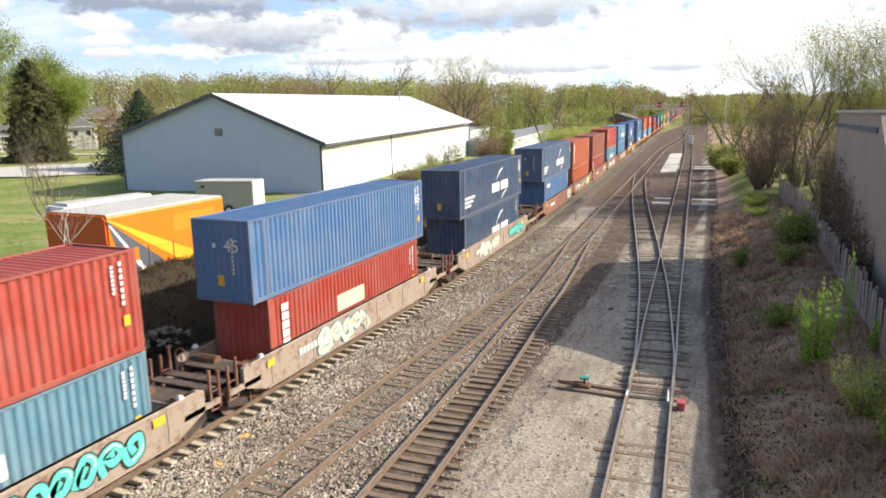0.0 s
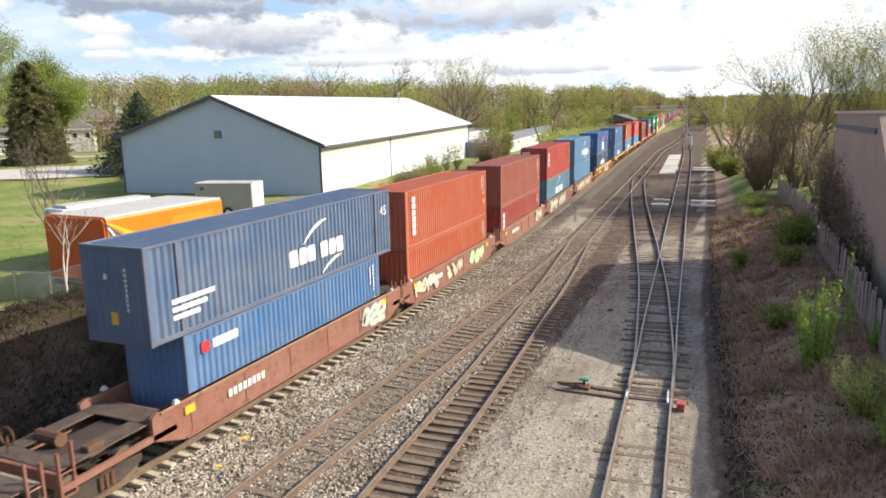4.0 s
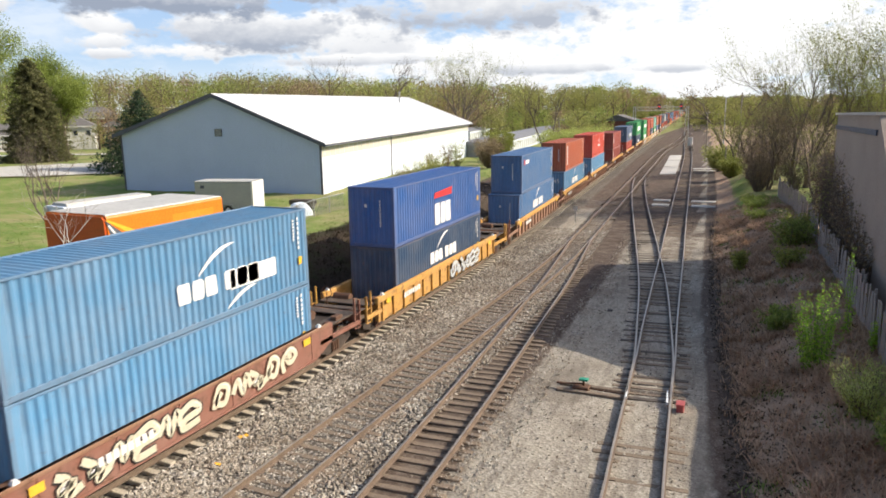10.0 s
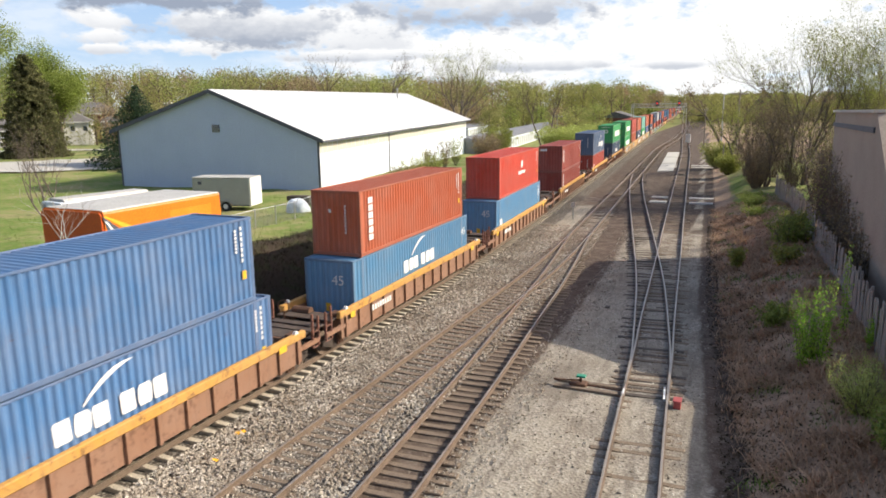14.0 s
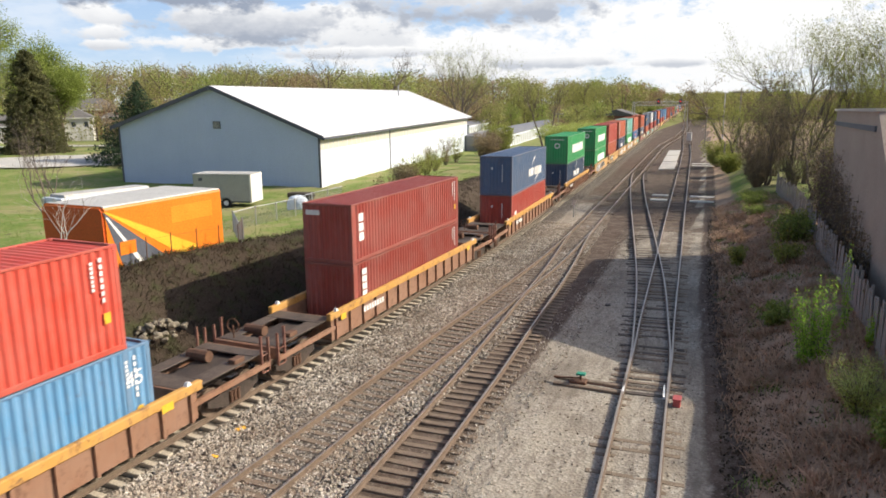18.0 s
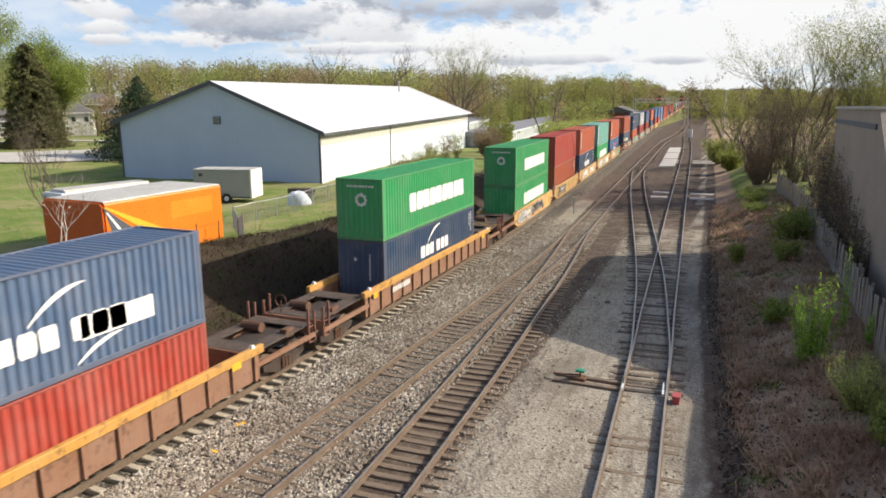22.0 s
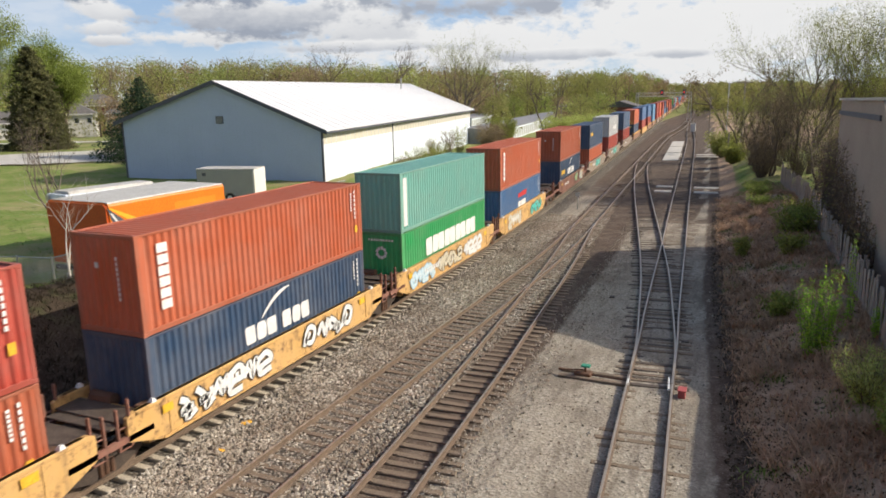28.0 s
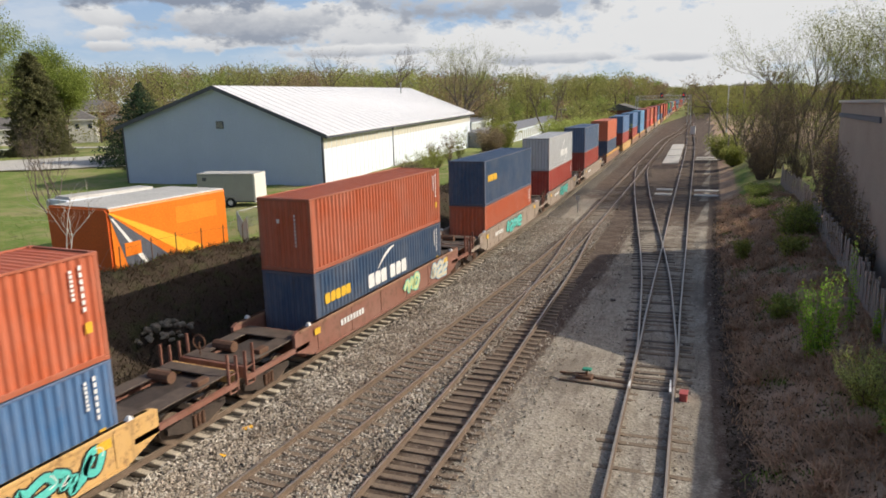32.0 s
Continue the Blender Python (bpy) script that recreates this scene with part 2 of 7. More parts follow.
def ground_material():
    """Zones come from mesh attributes: gravel, dirt, grass, straw, ballast."""
    m, nt, b = nodes_of("yard_ground")

    def attr(n):
        a = nt.nodes.new("ShaderNodeAttribute")
        a.attribute_name = n
        return a.outputs["Fac"]
    vor = nt.nodes.new("ShaderNodeTexVoronoi")
    vor.inputs["Scale"].default_value = 11.0
    tc = nt.nodes.new("ShaderNodeTexCoord")
    nt.links.new(tc.outputs["Object"], vor.inputs["Vector"])
    cell = ramp(nt, vor.outputs["Color"], [(0.0, (0.12, 0.1, 0.08)), (0.5, (0.32, 0.285, 0.24)), (1.0, (0.6, 0.55, 0.47))])
    fine, mid, big = noise_tex(nt, 17, 5, 0.75), noise_tex(nt, 1.3, 5, 0.65), noise_tex(nt, 0.22, 4, 0.6)
    gravel = mix(nt, 0.4, ramp(nt, fine, [(0.36, (0.075, 0.06, 0.046)), (0.5, (0.3, 0.265, 0.21)), (0.64, (0.6, 0.55, 0.46))]), cell)
    gravel = mix(nt, ramp(nt, mid, [(0.42, (0, 0, 0)), (0.66, (0.55,) * 3)]), gravel, (0.38, 0.34, 0.265))
    gravel = mix(nt, ramp(nt, big, [(0.47, (0, 0, 0)), (0.6, (0.6,) * 3)]), gravel, (0.17, 0.14, 0.11))
    drag = noise_tex(nt, 0.8, 5, 0.7, stretch=(3.2, 0.5, 1))
    gravel = mix(nt, ramp(nt, drag, [(0.52, (0, 0, 0)), (0.62, (0.5,) * 3)]), gravel, (0.15, 0.125, 0.1))
    dirt = mix(nt, 0.5, ramp(nt, fine, [(0.3, (0.042, 0.029, 0.022)), (0.7, (0.15, 0.11, 0.083))]), ramp(nt, mid, [(0.34, (0.05, 0.034, 0.025)), (0.5, (0.105, 0.076, 0.058)), (0.66, (0.21, 0.168, 0.132))]))
    dirt = mix(nt, ramp(nt, fine, [(0.56, (0, 0, 0)), (0.68, (0.6,) * 3)]), dirt, cell)
    ballast = mix(nt, 0.55, ramp(nt, fine, [(0.35, (0.07, 0.058, 0.045)), (0.65, (0.42, 0.375, 0.31))]), cell)
    ballast = mix(nt, ramp(nt, vor.outputs["Distance"], [(0.25, (0, 0, 0)), (0.6, (0.85,) * 3)]), ballast, (0.05, 0.04, 0.032))
    straw = mix(nt, 0.5, ramp(nt, fine, [(0.3, (0.25, 0.16, 0.11)), (0.7, (0.62, 0.45, 0.31))]), ramp(nt, mid, [(0.35, (0.15, 0.1, 0.07)), (0.7, (0.52, 0.38, 0.26))]))
    grass = mix(nt, 0.5, ramp(nt, fine, [(0.3, (0.08, 0.11, 0.025)), (0.7, (0.25, 0.29, 0.08))]), ramp(nt, big, [(0.4, (0.12, 0.22, 0.035)), (0.48, (0.2, 0.28, 0.065)), (0.57, (0.38, 0.33, 0.18))]))
    grass = mix(nt, ramp(nt, mid, [(0.48, (0, 0, 0)), (0.64, (0.6,) * 3)]), grass, (0.3, 0.24, 0.12))
    col = gravel
    for n, c in (("dirt", dirt), ("ballast", ballast), ("straw", straw), ("grass", grass)):
        a = nt.nodes.new("ShaderNodeMath")
        a.operation = "ADD"
        nt.links.new(attr(n), a.inputs[0])
        s = nt.nodes.new("ShaderNodeMath")
        s.operation = "MULTIPLY_ADD"
        nt.links.new(mid, s.inputs[0])
        s.inputs[1].default_value, s.inputs[2].default_value = 0.9, -0.45
        nt.links.new(s.outputs[0], a.inputs[1])
        col = mix(nt, ramp(nt, a.outputs[0], [(0.4, (0, 0, 0)), (0.6, (1, 1, 1))]), col, c)
    # Dead-vine cover, coloured near black to include the shade behind the train.
    vines_shade = mix(nt, ramp(nt, mid, [(0.48, (0, 0, 0)), (0.64, (1, 1, 1))]), ramp(nt, fine, [(0.3, (0.02, 0.015, 0.011)), (0.7, (0.085, 0.062, 0.044))]), ramp(nt, fine, [(0.3, (0.02, 0.022, 0.01)), (0.7, (0.07, 0.072, 0.03))]))
    col = mix(nt, attr("vines_shade"), col, vines_shade)
    nt.links.new(col, b.inputs["Base Color"])
    b.inputs["Roughness"].default_value = 0.95
    b.inputs["Specular IOR Level"].default_value = 0.2
    bump(nt, b, vor.outputs["Distance"], 0.5, 0.04)
    return m


M["ground"] = ground_material()


def sky_backdrop_material():
    """Pale blue sky with broken cumulus, whiter towards the sun's side."""
    m, nt, b = nodes_of("cloudy_sky")
    nt.nodes.remove(b)

    def calc(op, *args, clamp=False):
        n = nt.nodes.new("ShaderNodeMath")
        n.operation, n.use_clamp = op, clamp
        for sock, v in zip(n.inputs, args):
            if isinstance(v, (int, float)):
                sock.default_value = v
            else:
                nt.links.new(v, sock)
        return n.outputs[0]
    tc = nt.nodes.new("ShaderNodeTexCoord")
    sep = nt.nodes.new("ShaderNodeSeparateXYZ")
    nt.links.new(tc.outputs["Object"], sep.inputs[0])
    az = calc("MULTIPLY", calc("ARCTAN2", calc("MULTIPLY", sep.outputs["X"], -1.0), sep.outputs["Y"]), 57.296)
    up = calc("MULTIPLY", calc("ARCTAN2", sep.outputs["Z"], 3600.0), 57.296)
    big = noise_tex(nt, 0.004, 6, 0.6, stretch=(1, 1, 2.2))
    fine = noise_tex(nt, 0.011, 5, 0.6, stretch=(1, 1, 1.8))
    ragged = calc("ADD", calc("MULTIPLY_ADD", big, 2.6, -1.3), calc("MULTIPLY_ADD", fine, 1.3, -0.65))
    col = ramp(nt, calc("DIVIDE", up, 14.0), [(0.1, (0.76, 0.86, 0.93)), (0.3, (0.5, 0.68, 0.9)), (1.0, (0.3, 0.49, 0.84))])
    thin = ramp(nt, noise_tex(nt, 0.0016, 6, 0.6, stretch=(1, 1, 3.2)), [(0.48, (0, 0, 0)), (0.66, (0.55,) * 3)])
    col = mix(nt, thin, col, (0.93, 0.96, 1.0))
    # bearing, height, half width and half height in degrees, darkness of the underside
    clouds = [(19.0, 4.0, 16.0, 2.2, 0.1), (2.0, 5.0, 14.0, 4.5, 0.05), (30.5, 5.7, 5.0, 2.0, 0.35), (41.5, 4.7, 6.0, 0.6, 0.25), (29.5, 4.0, 6.5, 0.45, 0.6), (48.0, 6.4, 2.0, 0.8, 0.35), (48.2, 5.2, 1.9, 0.55, 0.45), (48.0, 4.4, 1.7, 0.38, 0.5),
              (38.0, 6.1, 6.8, 1.6, 0.9), (43.5, 8.6, 10.0, 1.3, 1.0), (20.0, 8.0, 9.0, 1.9, 0.8), (13.7, 3.2, 4.5, 0.5, 0.6), (5.3, 3.0, 2.6, 0.35, 0.6), (34.0, 9.6, 9.0, 1.5, 0.9), (57.0, 7.5, 4.0, 1.0, 0.5)]
    for a, e, w, h, dark in clouds:
        u, v = calc("DIVIDE", calc("SUBTRACT", az, a), w), calc("DIVIDE", calc("SUBTRACT", up, e), h)
        d = calc("ADD", calc("SQRT", calc("ADD", calc("MULTIPLY", u, u), calc("MULTIPLY", v, v))), ragged)
        cover = calc("MULTIPLY", calc("SUBTRACT", 1.15, d), 2.2, clamp=True)
        under = calc("MULTIPLY", calc("MULTIPLY_ADD", calc("ADD", v, calc("MULTIPLY", ragged, 0.6)), -0.7, 0.55, clamp=True), dark)
        col = mix(nt, cover, col, mix(nt, under, (1.0, 1.0, 1.0), (0.34, 0.39, 0.49)))
    # unseen high cloud over the rest of the sky, added for whiter fill in shadows
    away = calc("GREATER_THAN", calc("ABSOLUTE", calc("SUBTRACT", az, 23.0)), 60.0)
    col = mix(nt, calc("MULTIPLY", away, ramp(nt, big, [(0.42, (0, 0, 0)), (0.52, (1, 1, 1))])), col, (0.8, 0.82, 0.86))
    # dimmer behind the camera, to darken surfaces that face it
    dim = nt.nodes.new("ShaderNodeMapRange")
    dim.inputs["From Min"].default_value, dim.inputs["From Max"].default_value = -2600, 1600
    dim.inputs["To Min"].default_value, dim.inputs["To Max"].default_value = 0.72, 1.0
    nt.links.new(sep.outputs["Y"], dim.inputs["Value"])
    col = mix(nt, 1.0, col, dim.outputs[0], "MULTIPLY")
    em = nt.nodes.new("ShaderNodeEmission")
    em.inputs["Strength"].default_value = 0.82
    nt.links.new(col, em.inputs["Color"])
    nt.links.new(em.outputs[0], nt.nodes["Material Output"].inputs["Surface"])
    return m


M["sky"] = sky_backdrop_material()


# ---- mesh helpers ----
def mesh_from(name, verts, faces, mat=None, smooth=False):
    me = bpy.data.meshes.new(name)
    me.from_pydata(verts, [], faces)
    if mat:
        me.materials.append(mat)
    if smooth:
        me.polygons.foreach_set("use_smooth", [True] * len(me.polygons))
    me.update()
    return me


class Build:
    """Collects boxes, tubes and sheets into one mesh."""

    def __init__(self):
        self.v, self.f, self.pieces = [], [], []

    def add(self, verts, faces):
        n = len(self.v)
        self.pieces.append(([tuple(p) for p in verts], faces))
        self.v += [tuple(p) for p in verts]
        self.f += [tuple(i + n for i in f) for f in faces]
        return self

    def box(self, x0, x1, y0, y1, z0, z1, m=None, bev=0.0):
        if bev:
            b = min(bev, (x1 - x0) / 3, (y1 - y0) / 3, (z1 - z0) / 3)
            pts = []
            for sx, X, dx in ((0, x0, b), (1, x1, -b)):
                for sy, Y, dy in ((0, y0, b), (1, y1, -b)):
                    for sz, Z, dz in ((0, z0, b), (1, z1, -b)):
                        pts += [(X, Y + dy, Z + dz), (X + dx, Y, Z + dz), (X + dx, Y + dy, Z)]
            k = lambda sx, sy, sz, a: ((sx * 2 + sy) * 2 + sz) * 3 + a
            fs = []
            for s in (0, 1):
                fs.append([k(s, 0, 0, 0), k(s, 1, 0, 0), k(s, 1, 1, 0), k(s, 0, 1, 0)][::1 if s else -1])
                fs.append([k(0, s, 0, 1), k(0, s, 1, 1), k(1, s, 1, 1), k(1, s, 0, 1)][::1 if s else -1])
                fs.append([k(0, 0, s, 2), k(1, 0, s, 2), k(1, 1, s, 2), k(0, 1, s, 2)][::1 if s else -1])
            for a in (0, 1):
                for c in (0, 1):
                    fs.append([k(a, c, 0, 0), k(a, c, 1, 0), k(a, c, 1, 1), k(a, c, 0, 1)][::1 if a == c else -1][::-1])
                    fs.append([k(a, 0, c, 0), k(a, 1, c, 0), k(a, 1, c, 2), k(a, 0, c, 2)][::1 if a == c else -1])
                    fs.append([k(0, a, c, 1), k(1, a, c, 1), k(1, a, c, 2), k(0, a, c, 2)][::1 if a == c else -1][::-1])
            for sx in (0, 1):
                for sy in (0, 1):
                    for sz in (0, 1):
                        fs.append([k(sx, sy, sz, 0), k(sx, sy, sz, 1), k(sx, sy, sz, 2)][::1 if (sx + sy + sz) % 2 else -1])
            vs = pts
        else:
            vs = [(x, y, z) for x in (x0, x1) for y in (y0, y1) for z in (z0, z1)]
            fs = [(0, 1, 3, 2), (4, 6, 7, 5), (0, 4, 5, 1), (2, 3, 7, 6), (0, 2, 6, 4), (1, 5, 7, 3)]
        if m is not None:
            vs = [m @ Vector(p) for p in vs]
        return self.add(vs, fs)

    def tube(self, a, b, r0, r1=None, n=6, caps=True):
        a, b = Vector(a), Vector(b)
        r1 = r0 if r1 is None else r1
        d = (b - a)
        if d.length < 1e-6:
            return self
        q = d.to_track_quat("Z", "Y")
        ring = [Vector((math.cos(2 * math.pi * i / n), math.sin(2 * math.pi * i / n), 0)) for i in range(n)]
        vs = [a + q @ (p * r0) for p in ring] + [b + q @ (p * r1) for p in ring]
        fs = [(i, (i + 1) % n, n + (i + 1) % n, n + i) for i in range(n)]
        if caps:
            fs += [tuple(range(n))[::-1], tuple(range(n, 2 * n))]
        return self.add(vs, fs)

    def prism(self, poly, axis, lo, hi):
        """A flat outline (list of pairs) pushed along an axis."""
        put = {"x": lambda p, w: (w, p[0], p[1]), "y": lambda p, w: (p[0], w, p[1]), "z": lambda p, w: (p[0], p[1], w)}[axis]
        n = len(poly)
        vs = [put(p, lo) for p in poly] + [put(p, hi) for p in poly]
        fs = [tuple(range(n))[::-1], tuple(range(n, 2 * n))] + [(i, (i + 1) % n, n + (i + 1) % n, n + i) for i in range(n)]
        return self.add(vs, fs)

    def mesh(self, name, mat=None, smooth=False):
        return mesh_from(name, self.v, self.f, mat, smooth)


def part(name, build, material, parent, label="", smooth=False, at=None):
    """One mesh object under a thing or a part."""
    ob = new(name, build.mesh(name, material, smooth) if isinstance(build, Build) else build)
    ob.parent = parent
    if at is not None:
        ob.matrix_basis = at
    if label:
        tagged(ob, label)
    return ob


def each(name, build, material, parent, label=""):
    """Every piece of a build as a part of its own."""
    return [part(name, mesh_from(name, v, f, material), None, parent, label) for v, f in build.pieces]


def thing(name, m=None, label="", category="", group="", kind=""):
    ob = new(name)
    if m is not None:
        ob.matrix_basis = m
    return tagged(ob, label, category, group, kind)


# ---- plan: the main line ----
CURVE_FROM, CURVE_RATE, CURVE_MAX = 11.0, 2.173e-3, 0.06346
SPEED = 11.191


def line_at(s):
    """Place and heading on the main line, s metres along it."""
    if s <= CURVE_FROM:
        return 0.0, s, 0.0
    r = 1 / CURVE_RATE
    h = min((s - CURVE_FROM) * CURVE_RATE, CURVE_MAX)
    x, y = -r * (1 - math.cos(h)), CURVE_FROM + r * math.sin(h)
    rest = s - CURVE_FROM - CURVE_MAX * r
    if rest > 0:
        x, y = x - rest * math.sin(h), y + rest * math.cos(h)
    return x, y, h


def main_x(y):
    """Where the main line lies across, for a given y."""
    if y <= CURVE_FROM:
        return 0.0
    yc = CURVE_FROM + math.sin(CURVE_MAX) / CURVE_RATE
    if y < yc:
        return -(1 - math.sqrt(max(0, 1 - ((y - CURVE_FROM) * CURVE_RATE) ** 2))) / CURVE_RATE
    return -(1 - math.cos(CURVE_MAX)) / CURVE_RATE - (y - yc) * math.tan(CURVE_MAX)


def smooth_step(a, b, v):
    t = min(1, max(0, (v - a) / (b - a)))
    return t * t * (3 - 2 * t)


def interp(v, table):
    for (a, p), (b, q) in zip(table, table[1:]):
        if v <= b:
            return p + (q - p) * max(0, min(1, (v - a) / (b - a)))
    return table[-1][1]


BED = -0.205
BERM = 1.05
EDGE = [(-40, 17.0), (0, 16.3), (6.6, 15.8), (22, 14.7), (40, 13.9), (86, 11.8), (200, 6), (3000, -180)]


def ground_z(x, y):
    xr = x - main_x(y)
    lift_l = 2.25 * (1 - 0.8 * smooth_step(60, 150, y))
    left = smooth_step(-3.4, -8.2, xr) if xr < -3.4 else 0
    z = BED + lift_l * left
    e = interp(y, EDGE)
    lift_r = 1.7 * (1 - 0.75 * smooth_step(60, 140, y))
    if x > e:
        z += lift_r * smooth_step(e, e + 5.5, x)
    rough = noise.noise(Vector((x * 0.5, y * 0.5, 3.0))) * 0.12 + noise.noise(Vector((x * 1.7, y * 1.7, 9.0))) * 0.04
    bank = max(left if left < 1 else 0.5, smooth_step(e - 0.5, e + 3, x))
    z += rough * (0.3 + 1.6 * bank)
    if -10.5 < xr < -4.0:
        z += BERM * smooth_step(-5.2, -8.0, xr) * smooth_step(-9.6, -8.5, xr) * interp(y, [(-14, 0.9), (6, 1.0), (11, 0.75), (17, 0.25), (24, 0.1), (40, 0)])
    if -80 < x < -14 and 12 < y < 130:
        z -= 0.8 * smooth_step(-15, -20, x) * smooth_step(-80, -55, x) * smooth_step(14, 26, y) * smooth_step(130, 90, y)
    if 6.2 < xr < 10.5 and y < 36:
        z -= 0.06 * smooth_step(6.2, 7.0, xr) * smooth_step(10.5, 9.6, xr)
    if abs(xr) < 3.2:
        z += 0.05 * smooth_step(3.2, 2.4, abs(xr)) - 0.16 * smooth_step(2.0, 1.35, abs(xr))
    return z


# ---- ground ----
def grid_lines(lo, hi, step, far, grow=1.28):
    mid = list(np.arange(lo, hi + 1e-6, step))
    out, d = [], step
    v = hi
    while v < far:
        d *= grow
        v += d
        out.append(v)
    back, d, v = [], step, lo
    while v > -far:
        d *= grow
        v -= d
        back.append(v)
    return back[::-1] + mid + out


def build_ground():
    xs, ys = grid_lines(-32, 32, 0.55, 4200), grid_lines(-14, 75, 0.6, 4200)
    verts = [(x, y, ground_z(x, y)) for y in ys for x in xs]
    w = len(xs)
    faces = [(j * w + i, j * w + i + 1, (j + 1) * w + i + 1, (j + 1) * w + i) for j in range(len(ys) - 1) for i in range(w - 1)]
    me = mesh_from("ground", verts, faces, M["ground"], True)
    zones = {k: np.zeros(len(verts), dtype=np.float32) for k in ("dirt", "ballast", "straw", "grass", "vines_shade")}
    for n, (x, y, z) in enumerate(verts):
        xr, e = x - main_x(y), interp(y, EDGE)
        q = noise.noise(Vector((x * 0.12, y * 0.12, 1.0)))
        zones["dirt"][n] = max((smooth_step(26, 50, y) if xr > 7 else smooth_step(40, 72, y)) * 0.82, smooth_step(9.6, 8.6, xr) * smooth_step(6.4, 7.2, xr), 0.55 * smooth_step(14, 45, y) * (0.5 + q)) if -3 < xr and x < e - 0.7 else (smooth_step(-2.6, -3.4, xr) if xr < 0 else smooth_step(e - 0.7, e + 0.3, x))
        zones["ballast"][n] = smooth_step(3.3, 2.4, abs(xr)) * 1.0 + (0.75 if 3.0 < xr < 7.0 and y < 34 else 0)
        zones["straw"][n] = smooth_step(e + 0.1, e + 1.6, x) if x > 0 else 0.25 * smooth_step(-3.0, -4.2, xr)
        left_grass = smooth_step(-8.1, -8.9, xr)
        far_grass = smooth_step(90, 190, math.hypot(x, y)) * (0.85 if x < e else 0.3)
        right_grass = 0.75 * smooth_step(e + 1.5, e + 3, x) * smooth_step(42, 55, y) * smooth_step(120, 95, y) + 0.1 * smooth_step(e + 6, e + 10, x)
        zones["grass"][n] = max(left_grass * (0.8 + 0.3 * q), far_grass if (x < -12 or x > 14 or y < -60) else 0, right_grass)
        # Left bank: vine cover plus the train's painted shade.
        zones["vines_shade"][n] = smooth_step(-3.3, -4.2, xr) * smooth_step(-9.2, -8.5, xr) * smooth_step(60, 30, y) * (1 - 0.8 * smooth_step(1.5, -0.5, y) * smooth_step(-7.2, -6.2, xr))
    for k, a in zones.items():
        at = me.attributes.new(k, "FLOAT", "POINT")
        at.data.foreach_set("value", a)
    return tagged(new("ground", me), "grey gravel rail yard between dry straw banks and green grass", "ground", kind="structure")


build_ground()


def build_sky():
    n, r, verts, faces = 96, 3600, [], []
    rows = [-60, 0, 120, 260, 420, 620, 850, 1100, 1400]
    for k, z in enumerate(rows):
        for i in range(n):
            a = 2 * math.pi * i / n
            verts.append((r * math.cos(a), r * math.sin(a), z))
    for k in range(len(rows) - 1):
        faces += [(k * n + i, k * n + (i + 1) % n, (k + 1) * n + (i + 1) % n, (k + 1) * n + i) for i in range(n)]
    me = mesh_from("backdrop", verts, faces, M["sky"], True)
    return tagged(new("backdrop", me), "pale blue spring sky with broken white and grey clouds", "sky", kind="structure")


build_sky()

# ---- tracks ----
RAIL_SHAPE = [(-0.07, -0.18), (0.07, -0.18), (0.07, -0.165), (0.012, -0.145), (0.012, -0.045), (0.036, -0.03), (0.036, 0), (-0.036, 0), (-0.036, -0.03), (-0.012, -0.045), (-0.012, -0.145), (-0.07, -0.165)]


def resample(points, step):
    """Even points along a smoothed line."""
    p = [Vector((x, y, 0)) for x, y in points]
    dense = []
    for i in range(len(p) - 1):
        a, b = p[max(i - 1, 0)], p[min(i + 2, len(p) - 1)]
        for k in range(24):
            t = k / 24
            m1, m2 = (p[i + 1] - a) * 0.5, (b - p[i]) * 0.5
            if i == 0:
                m1 = p[1] - p[0]
            if i == len(p) - 2:
                m2 = p[i + 1] - p[i]
            dense.append((2 * t ** 3 - 3 * t ** 2 + 1) * p[i] + (t ** 3 - 2 * t ** 2 + t) * m1 + (3 * t ** 2 - 2 * t ** 3) * p[i + 1] + (t ** 3 - t ** 2) * m2)
    dense.append(p[-1])
    out, left = [dense[0]], step
    for a, b in zip(dense, dense[1:]):
        d = (b - a).length
        while d >= left:
            a = a.lerp(b, left / d)
            out.append(a)
            d -= left
            left = step
        left -= d
    return out


def rail_mesh(line, off, lift=0.0):
    b, n, faces = Build(), len(RAIL_SHAPE), []
    verts = []
    for i, p in enumerate(line):
        d = (line[min(i + 1, len(line) - 1)] - line[max(i - 1, 0)]).normalized()
        side = Vector((d.y, -d.x, 0))
        for a, z in RAIL_SHAPE:
            q = p + side * (off + a)
            verts.append((q.x, q.y, z + lift))
        if i:
            o = i * n
            faces += [(o - n + k, o - n + (k + 1) % n, o + (k + 1) % n, o + k) for k in range(n)]
    faces += [tuple(range(n)), tuple(range(len(verts) - n, len(verts)))[::-1]]
    me = b.add(verts, faces).mesh("rail", M["rail_rust"])
    me.materials.append(M["rail_top"])
    top = RAIL_SHAPE.index((0.036, 0))
    for i, f in enumerate(me.polygons):
        if i < (len(line) - 1) * n and i % n == top:
            f.material_index = 1
    return me


TIE_MESHES = {}


def tie_mesh(kind, k):
    key = (kind, k)
    if key not in TIE_MESHES:
        rnd = random.Random(k * 7 + len(kind))
        h = 1.29 + rnd.uniform(-0.06, 0.09)
        b = Build().box(-h, h + rnd.uniform(-0.08, 0.08), -0.115, 0.115, -0.17, 0.0, bev=0.018)
        for s in (-0.753, 0.753):
            b.box(s - 0.16, s + 0.16, -0.09, 0.09, 0.0, 0.012)
        TIE_MESHES[key] = b.mesh("tie", M[kind])
    return TIE_MESHES[key]


